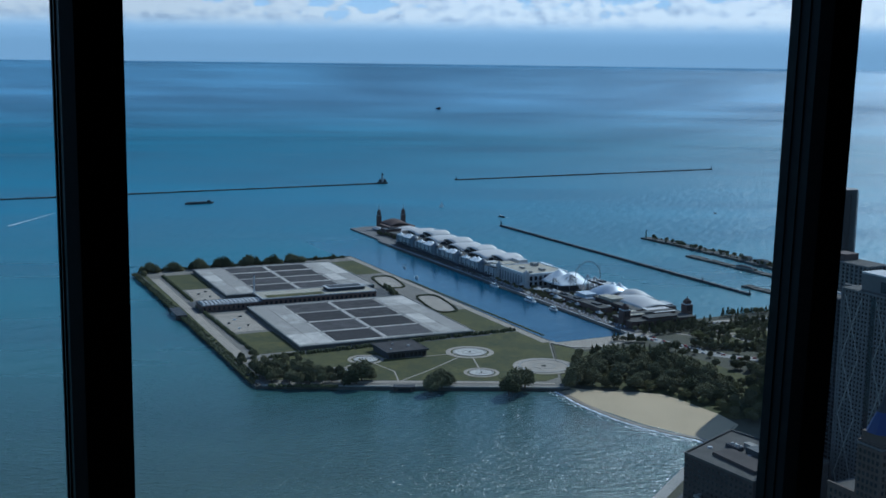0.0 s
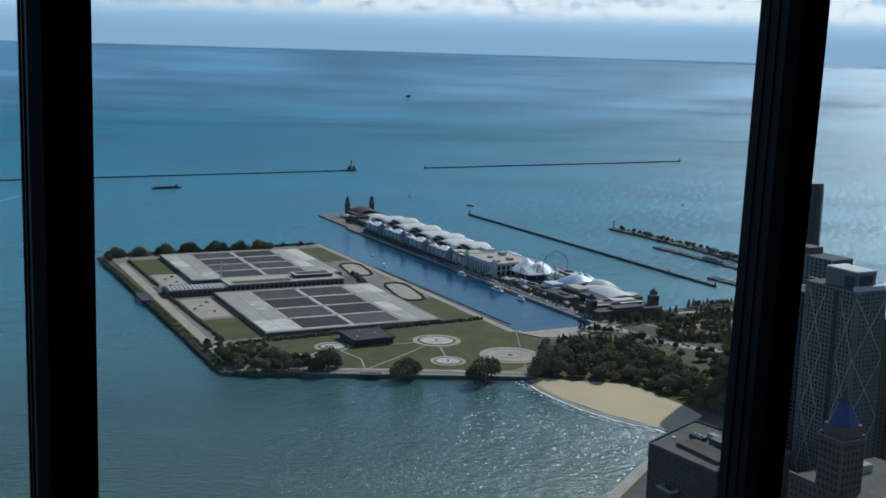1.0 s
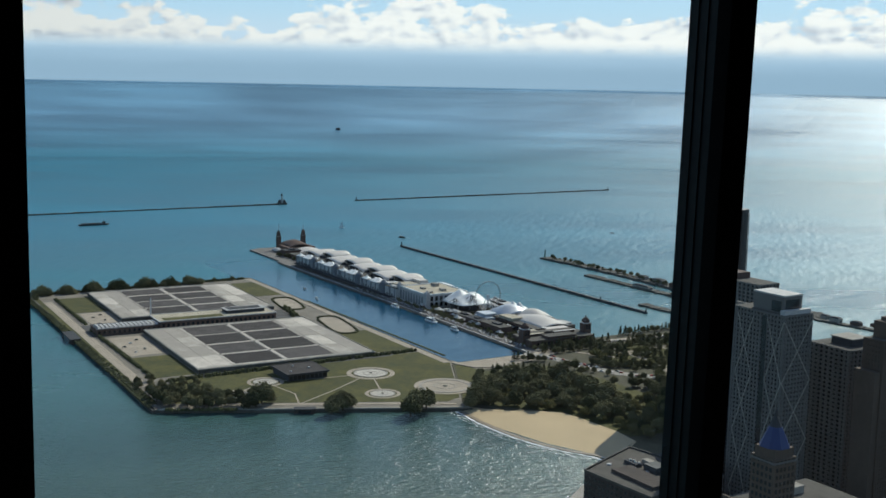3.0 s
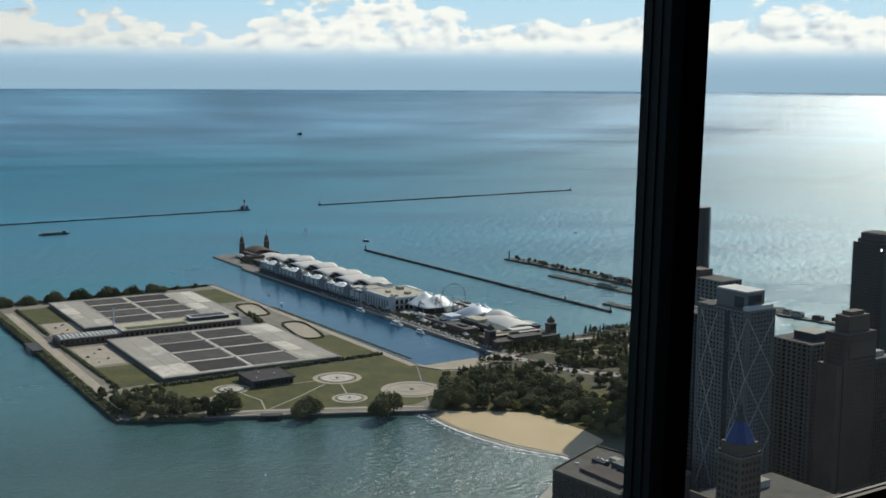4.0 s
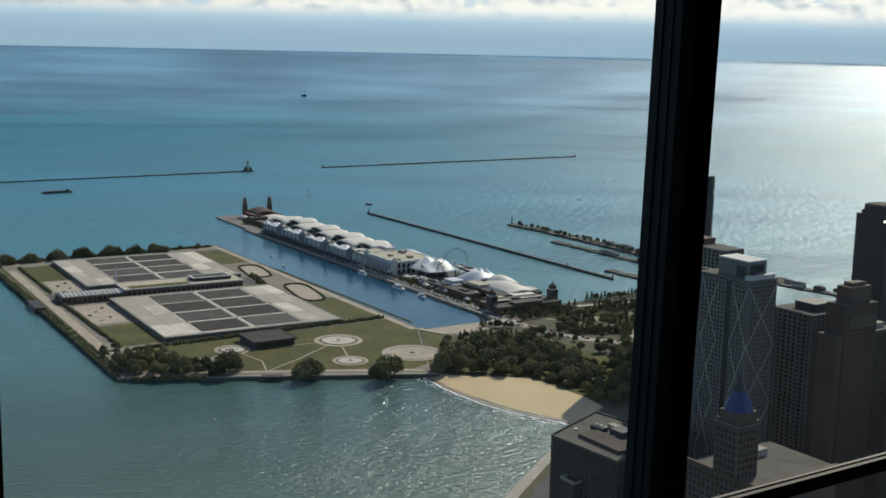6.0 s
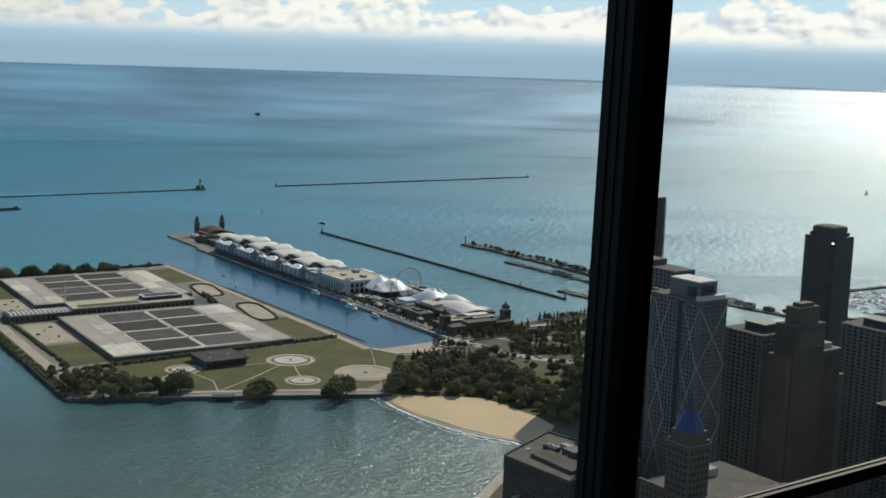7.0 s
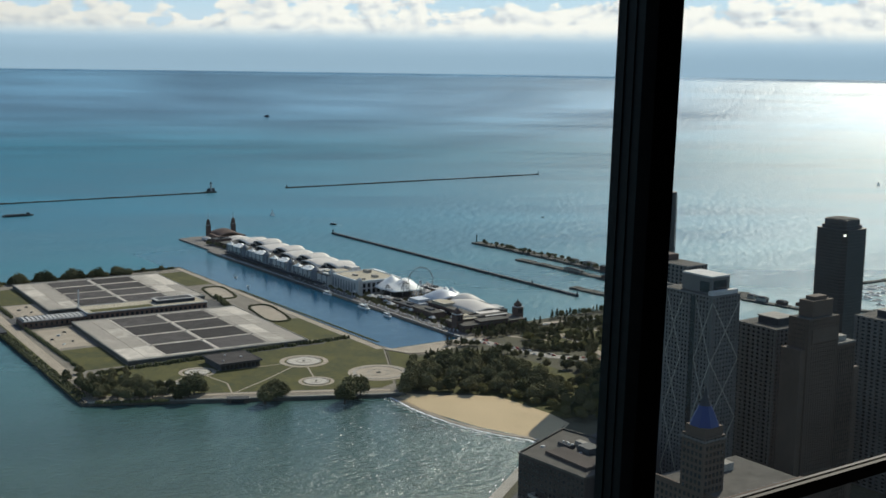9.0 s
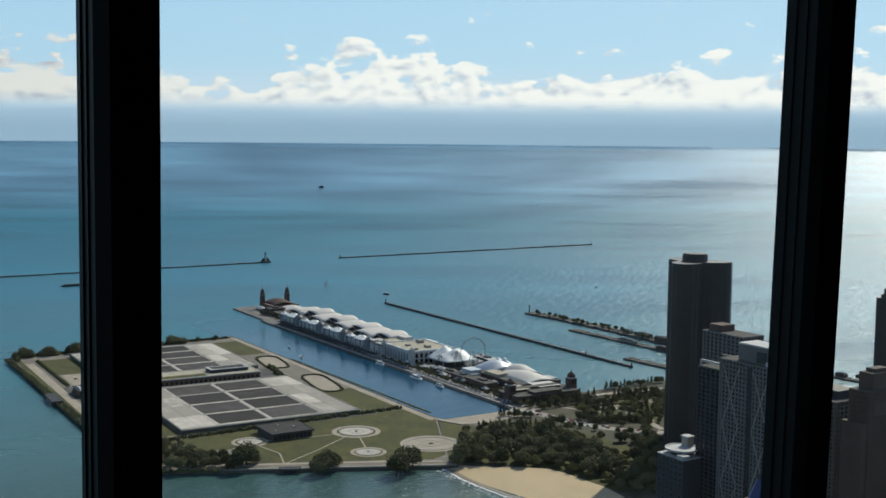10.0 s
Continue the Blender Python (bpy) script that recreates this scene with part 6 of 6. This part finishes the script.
def lobed_tower():
    t = thing("lobed_tower", 868.6, -851.0, 2.6, "tall dark bronze tower with three rounded wings", "tower")
    def plan(s, n=72):
        return [((23 + 8.5 * math.cos(3 * a + 0.5)) * 1.164 * s * math.cos(a), (23 + 8.5 * math.cos(3 * a + 0.5)) * 1.164 * s * math.sin(a)) for a in (2 * math.pi * i / n for i in range(n))]
    H = 189.0
    bm = B(); prism(bm, plan(0.985), 0, H)
    part("glazing", bm, M["bronzeglass"], t, "dark bronze-tinted glass")
    bm = B(); prism(bm, plan(1.0), 0, 1.1)
    band = mesh_of("floor_band", bm, M["bronze"])
    for i in range(66):
        share("floor_band", band, t, (0, 0, 2 + i * H / 66.5))
    bm = B()
    for x, y in plan(1.004)[::2]:
        box(bm, x - 0.25, x + 0.25, y - 0.25, y + 0.25, 0, H)
    part("mullion_set", bm, M["bronze"], t)
    bm = B(); prism(bm, plan(1.0), H, H + 3.2)
    part("parapet", bm, M["bronze"], t)
    bm = B(); drum(bm, -1, 1, 12.5, H + 3.2, H + 10, 24); drum(bm, -1, 1, 11.5, H + 10, H + 11.2, 24)
    part("crown_drum", bm, M["bronze"], t, "round dark rooftop restaurant")
    block(t, "podium", -34, 34, -34, 34, 0, 8, M["roofing"])


def dark_tower():
    t = thing("dark_tower", 668, -908, 2.6, "tall plain dark tower with a stepped crown", "tower")
    def plan(s):
        a, c = 23.5 * s, 5.0
        return [(-a + c, -a), (a - c, -a), (a, -a + c), (a, a - c), (a - c, a), (-a + c, a), (-a, a - c), (-a, -a + c)]
    p = [(x * 0.72, y * 0.72) for x, y in plan(1.0)]
    H = 174.0
    bm = B(); prism(bm, [(x * 0.98, y * 0.98) for x, y in p], 0, H)
    part("glazing", bm, M["bronzeglass"], t)
    bm = B(); prism(bm, p, 0, 1.5)
    band = mesh_of("floor_band", bm, M["bronze"])
    for i in range(60):
        share("floor_band", band, t, (0, 0, i * H / 60))
    bm = B(); prism(bm, [(x * 0.99, y * 0.99) for x, y in p], H, H + 1.4)
    part("parapet", bm, M["bronze"], t)
    bm = B(); prism(bm, [(x * 0.80, y * 0.80) for x, y in p], H + 1.4, H + 4.5); prism(bm, [(x * 0.70, y * 0.70) for x, y in p], H + 4.5, H + 9.5)
    part("crown_step", bm, M["bronze"], t)
    bm = B(); prism(bm, [(x * 0.62, y * 0.62) for x, y in p], H + 9.5, H + 10.2)
    part("roof", bm, M["roofing"], t)
    # an added glowing disc stands for a sun glint under the roofline
    bm = B(); drum(bm, 0, 0, 0.7, 0, 0.5, 12)
    glint = part("glint_disc", bm, M["glint"], t, "small glowing disc painted as a sun glint")
    glint.matrix_basis = Matrix.Translation((-15.2, 15.2, H - 3.5)) @ Vector((-0.59, 0.79, 0.14)).to_track_quat("Z", "Y").to_matrix().to_4x4()


def brown_tower():
    t = grid_tower(482, 498, -659, -628, 155, 50, 7, 13, M["towerbrown"], "brown stepped masonry tower with narrow windows", "brown_tower", 0.72, 0.52)
    for name, x0, x1, y0, y1, z0, z1 in (("upper_step", -5, 6, -12, 9, 156.4, 167), ("crown_step", -3, 4, -8, 5, 167, 169.4), ("shoulder", -8.6, -5, -15, 12, 140, 149),
                                        ("south_wing", -8.1, 10, -34.5, -15.6, 0, 135.5), ("south_wing_low", -8.4, 9, -40, -34.6, 0, 118),
                                        ("north_wing", -7.0, 9, 15.6, 21, 0, 136)):
        block(t, name, x0, x1, y0, y1, z0, z1, M["towerbrown"])
    block(t, "wing_roof", -8.3, 10.2, -34.7, -15.6, 135.5, 136.6, M["towerconc"])
    block(t, "roof_plant", -4, 5, -30, -22, 136.6, 140, M["concrete"])
    bm = B(); box(bm, -0.35, 0.35, -0.5, 0.5, 0, 1)
    rib = mesh_of("rib", bm, M["towerbrown"])
    for i in range(9):
        share("rib", rib, t, (-8.3, -33 + i * 2.1, 0)).scale = (1, 1, 135)
    bm = B(); box(bm, -0.1, 0.1, -0.6, 0.6, 0, 1.9)
    w = mesh_of("window", bm, M["darkglass"])
    for f in range(42):
        for i in range(8):
            if (f * 7 + i * 3) % 11:
                share("window", w, t, (-8.15, -31.95 + i * 2.1, 8 + f * 3.0))


def balcony_tower(x0, x1, y0, y1, h, floors, label):
    t = grid_tower(x0, x1, y0, y1, h, floors, 8, 8, M["towerconc"], label, "balcony_tower", 0.46, 0.44)
    w, d, fh = x1 - x0, y1 - y0, h / floors
    bm = B(); box(bm, -2.6, 2.6, 0, 1.5, 0, 0.3); box(bm, -2.6, 2.6, 1.38, 1.5, 0.3, 1.2)
    m = mesh_of("balcony", bm, M["towerconc"])
    for i in range(2, floors):
        for u in (-w * 0.22, w * 0.26):
            share("balcony", m, t, (u, d / 2 + 0.2, i * fh))
    block(t, "penthouse", -w * 0.3, w * 0.2, -d * 0.3, d * 0.2, h + 1.2, h + 6, M["slate"])
    block(t, "penthouse_roof", -w * 0.32, w * 0.22, -d * 0.32, d * 0.22, h + 6, h + 6.6, M["concrete"])
    return t


def blue_topped():
    t = thing("blue_roofed_tower", 437, -484, 2.6, "old brown masonry block with a blue pyramid-roofed tower", "tower")
    block(t, "wall", -20, 30, -62, 6, 0, 84, M["towerbrown"], "brown masonry block")
    block(t, "roof", -19, 29, -61, 5, 84, 84.6, M["roofing"])
    block(t, "parapet", -20.4, 30.4, 5, 6.4, 84, 85.8, M["towerbrown"])
    block(t, "parapet", -20.4, -19, -62, 5, 84, 85.8, M["towerbrown"])
    block(t, "roof_plant", 12, 24, -40, -22, 84.6, 89, M["concrete"])
    tw = block(t, "tower_shaft", -8.4, 8.4, -8.4, 8.4, 84, 117, M["towerbrown"])
    block(tw, "cornice", -8.9, 8.9, -8.9, 8.9, 114.5, 115.6, M["towerconc"])
    block(tw, "tower_top", -7.2, 7.2, -7.2, 7.2, 117, 122, M["towerbrown"])
    bm = B(); prism(bm, ring_poly(0, 0, 8.6, 8, turn=math.pi / 8), 122, 133, 0.42)
    part("pyramid_roof", bm, M["blue"], t, "blue glazed pyramid roof")
    bm = B(); drum(bm, 0, 0, 3.6, 133, 138, 8, 0.4); drum(bm, 0, 0, 1.2, 138, 143, 8, 0.3)
    part("finial", bm, M["slate"], t)
    bm = B(); box(bm, -0.8, 0.8, -0.15, 0.15, 0, 2.2)
    wn = mesh_of("window", bm, M["darkglass"])
    bm = B(); box(bm, -0.15, 0.15, -0.8, 0.8, 0, 2.2)
    ww = mesh_of("window", bm, M["darkglass"])
    for z in range(86, 116, 4):
        for u in (-6, -3, 0, 3, 6):
            share("window", wn, tw, (u, 8.42, z)); share("window", ww, tw, (-8.42, u, z))
    for z in range(40, 84, 4):
        for i in range(14):
            share("window", wn, t, (-17 + i * 3.4, 6.02, z))


def near_block():
    pts = [(582, -470), (522, -474), (530, -542), (606, -528)]
    cx, cy = 562, -504
    t = thing("lakefront_block", cx, cy, 2.6, "dark brick lakefront block with a cluttered flat roof", "building")
    loc = [(x - cx, y - cy) for x, y in pts]
    H = 66.0
    bm = B(); prism(bm, loc[:], 0, H)
    part("wall", bm, M["oldbrick"], t, "dark sooty brick walls")
    bm = B()
    for (a, b) in zip(loc, loc[1:] + loc[:1]):
        beam(bm, (a[0], a[1], H + 0.6), (b[0], b[1], H + 0.6), 0.9, 1.4)
    part("parapet", bm, M["roofing"], t, "grey stone parapet")
    bm = B(); prism(bm, [(x * 0.97, y * 0.97) for x, y in loc], H, H + 0.25)
    part("roof", bm, M["roofing"], t, "grey gravel roof")
    block(t, "raised_roof", -30, 10, 4, 20, H + 0.25, H + 2.4, M["oldbrick"])
    block(t, "roof_plant", -8, 4, -12, -2, H + 0.25, H + 4.2, M["rust"])
    block(t, "roof_plant", 8, 20, -4, 1, H + 0.25, H + 2.6, M["slate"])
    block(t, "roof_plant", 2, 14, -14, -9, H + 0.25, H + 3.2, M["concrete"])
    for x, y in ((9, -2.5), (11.5, -1.5), (14, -2.5), (16.5, -1.5)):
        bm = B(); drum(bm, x, y, 0.9, H + 2.6, H + 3.6, 10)
        part("fan", bm, M["offwhite"], t)
    for x, y, r in ((22, 12, 1.8), (-2, 0, 1.5), (-4, -8, 2.2)):
        bm = B(); drum(bm, x, y, r, H + 0.25, H + 1.1, 14, 0.8)
        part("roof_light", bm, M["offwhite"], t)
    bay = block(t, "stair_bay", -9, 4, 31, 38, 0, 43, M["oldbrick"], "dark brick stair bay")
    for x0, x1, y0, y1 in ((-9.4, 4.4, 37.4, 38.4), (-9.4, 4.4, 30.8, 31.8), (-9.4, -8.4, 31.8, 37.4), (3.4, 4.4, 31.8, 37.4)):
        block(bay, "coping", x0, x1, y0, y1, 43, 44.6, M["concrete"], "pale stone coping")
    bm = B(); drum(bm, -16, -20, 5.0, H + 0.25, H + 14, 18)
    tank = part("stair_drum", bm, M["brick"], t, "round dark rooftop tower")
    bm = B(); drum(bm, -16, -20, 5.3, H + 14, H + 14.6, 18); drum(bm, -16, -20, 2.0, H + 14.6, H + 15.4, 10)
    part("drum_cap", bm, M["concrete"], tank)
    bm = B(); box(bm, -0.9, 0.9, -0.15, 0.15, 0, 1.7)
    w = mesh_of("window", bm, M["darkglass"])
    a, b = Vector(loc[1]), Vector(loc[0])
    for z in range(30, 64, 4):
        for i in range(15):
            q = a + (b - a) * ((i + 0.5) / 15)
            share("window", w, t, (q.x, q.y + 0.05, z))


def disc_tower():
    t = thing("disc_roofed_tower", 590, -573, 2.6, "grey tower with a round white disc on its roof", "tower")
    H = 97.0
    block(t, "wall", -10, 16, -16, 10, 0, H, M["slate"], "dark grey plain walls")
    block(t, "parapet", -10.4, -4, 4, 10.4, H, H + 3.0, M["offwhite"])
    bm = B(); box(bm, -10, 16, -16, 10, H, H + 0.6)
    part("roof", bm, M["offwhite"], t)
    bm = B(); drum(bm, 4, -2, 11.5, H + 3.6, H + 4.5, 36); annulus(bm, 4, -2, 10.8, 11.8, H + 4.2, H + 5.0, 36)
    part("roof_disc", bm, M["offwhite"], t, "round pale helipad disc")
    bm = B(); drum(bm, 4, -2, 8, H + 0.6, H + 3.6, 20)
    part("disc_base", bm, M["slate"], t)
    block(t, "lift_house", 4, 10, -13, -7, H + 0.6, H + 11, M["concrete"])
    block(t, "lift_roof", 3.6, 10.4, -13.4, -6.6, H + 11, H + 11.6, M["offwhite"])
    bm = B(); box(bm, -0.9, 0.9, -0.12, 0.12, 0, 1.8)
    w = mesh_of("window", bm, M["darkglass"])
    for z in range(50, 96, 4):
        for i in range(6):
            share("window", w, t, (-7 + i * 4, 10.02, z))


onterie()
lobed_tower()
dark_tower()
brown_tower()
blue_topped()
near_block()
disc_tower()
tb = grid_tower(640, 684, -703, -681, 162, 52, 10, 6, M["towerconc"], "pale concrete tower behind the braced tower", "rear_tower", 0.36, 0.4)
block(tb, "roof_plant", 6, 20, -8, 6, 163.25, 168, M["brick"])
balcony_tower(521, 556, -678, -644, 139, 46, "grey-brown balcony tower between taller towers")
balcony_tower(506, 548, -800, -768, 131, 44, "grey balcony tower with a dark penthouse")
tl = grid_tower(404, 440, -700, -660, 110, 36, 9, 10, M["bronze"], "dark flat-roofed office block", "office_block", 0.4, 0.3)
tm = grid_tower(560, 610, -760, -730, 60, 18, 10, 8, M["towerbrown"], "low brown block among the towers", "office_block", 0.4, 0.4)
tn = grid_tower(470, 510, -560, -530, 48, 14, 10, 8, M["concrete"], "low pale block beside the braced tower", "office_block", 0.4, 0.4)
to = grid_tower(700, 760, -830, -790, 40, 12, 10, 8, M["towerbrown"], "low brown block near the shore road", "office_block", 0.4, 0.4)
tp = grid_tower(600, 640, -880, -850, 22, 6, 8, 6, M["tan"], "low tan shed-roofed block", "low_block", 0.5, 0.5)


# ---- the room at the top ----
WALL_X, PITCH, FLOOR_Z = 1.975, 1.52, EYE_Z - 1.6


def host_tower():
    bm = B()
    top = [(-30, -22), (2.12, -22), (2.12, 22), (-30, 22)]
    low = [(-50, -40), (17, -40), (17, 40), (-50, 40)]
    a = [bm.verts.new((*p, 0)) for p in low]
    b = [bm.verts.new((*p, FLOOR_Z - 0.3)) for p in top]
    bm.faces.new(b); bm.faces.new(a[::-1])
    for i in range(4):
        bm.faces.new((a[i], a[(i + 1) % 4], b[(i + 1) % 4], b[i]))
    setting("wall_tower", bm, M["frame"], "black tapering tower shaft under the viewing room", "tower")


def room():
    y0, y1, x0 = -9.0, 8.0, -5.0
    for name, b, lab, cat in (("floor", (x0, 2.0, y0, y1, FLOOR_Z - 0.3, FLOOR_Z), "dark carpeted floor of the viewing room", "floor"),
                              ("ceiling", (x0, 2.0, y0, y1, FLOOR_Z + 3.0, FLOOR_Z + 3.3), "black ceiling of the viewing room", "ceiling"),
                              ("wall_west", (x0 - 0.2, x0, y0 - 0.2, y1 + 0.2, FLOOR_Z - 0.3, FLOOR_Z + 3.3), "black inner wall of the viewing room", "wall"),
                              ("wall_south", (x0, 2.0, y0 - 0.2, y0, FLOOR_Z - 0.3, FLOOR_Z + 3.3), "black end wall of the viewing room", "wall"),
                              ("wall_north", (x0, 2.0, y1, y1 + 0.2, FLOOR_Z - 0.3, FLOOR_Z + 3.3), "black end wall of the viewing room", "wall")):
        bm = B(); box(bm, *b)
        setting(name, bm, M["room"], lab, cat)


def window_wall():
    t = thing("window_1", WALL_X, 0, FLOOR_Z, "floor-to-ceiling window in black metal framing", "window")
    # the tower tapers, so the wall leans inwards as it rises
    t.matrix_world = pose(WALL_X, 0, EYE_Z, 0, -1.3, 0) @ Matrix.Translation((0, 0, -1.6))
    tagged(t, kind="structure")
    # a mullion: body, a rounded nose towards the room and thin side fins
    for k in range(-5, 6):
        y = -0.349 + PITCH * k
        bm = B(); box(bm, -0.085, 0, y - 0.047, y + 0.047, 0, 3.0)
        mu = part("mullion", bm, M["frame"], t)
        bm = B(); prism(bm, [(-0.108, y - 0.044), (-0.085, y - 0.047), (-0.085, y + 0.047), (-0.108, y + 0.030)][::-1], 0, 3.0)
        part("nose", bm, M["frame"], mu)
        bm = B(); box(bm, -0.060, -0.052, y + 0.047, y + 0.050, 0, 3.0); box(bm, -0.030, -0.024, y + 0.047, y + 0.050, 0, 3.0)
        box(bm, -0.060, -0.052, y - 0.050, y - 0.047, 0, 3.0)
        part("gasket", bm, M["frame"], mu)
    bm = B(); box(bm, -0.040, -0.015, -9, 8, 0.452, 0.490)
    tr = part("transom", bm, M["frame"], t)
    bm = B(); box(bm, -0.024, -0.013, -9, 8, 0.490, 0.494)
    part("transom_cap", bm, M["rail"], tr, "thin grey metal cap")
    for k in range(-5, 5):
        y = -0.349 + PITCH * k
        bm = B(); box(bm, -0.012, -0.004, y + 0.047, y + PITCH - 0.047, 0.498, 3.0)
        p = part("pane", bm, M["pane"], t)
        p.visible_shadow = False
        bm = B(); box(bm, -0.012, -0.004, y + 0.047, y + PITCH - 0.047, 0.0, 0.452)
        p = part("pane", bm, M["pane"], t)
        p.visible_shadow = False


def pane_mat():
    m = bpy.data.materials.new("window_pane")
    m.use_nodes = True
    nt = m.node_tree
    nt.nodes.clear()
    N, L = nt.nodes.new, nt.links.new
    o, mx, tr, gl = N("ShaderNodeOutputMaterial"), N("ShaderNodeMixShader"), N("ShaderNodeBsdfTransparent"), N("ShaderNodeBsdfGlossy")
    tr.inputs["Color"].default_value = (0.95, 0.97, 0.975, 1)
    gl.inputs["Roughness"].default_value = 0.02
    mx.inputs[0].default_value = 0.02
    L(tr.outputs[0], mx.inputs[1]); L(gl.outputs[0], mx.inputs[2]); 
    # a thin pale veil added to the glass to imitate distant haze
    haze_veil, mx2 = N("ShaderNodeBsdfTranslucent"), N("ShaderNodeMixShader")
    haze_veil.inputs["Color"].default_value = (0.75, 0.76, 0.78, 1)
    mx2.inputs[0].default_value = 0.003
    L(mx.outputs[0], mx2.inputs[1]); L(haze_veil.outputs[0], mx2.inputs[2]); L(mx2.outputs[0], o.inputs["Surface"])
    return m


M["pane"] = pane_mat()
host_tower()
room()
window_wall()
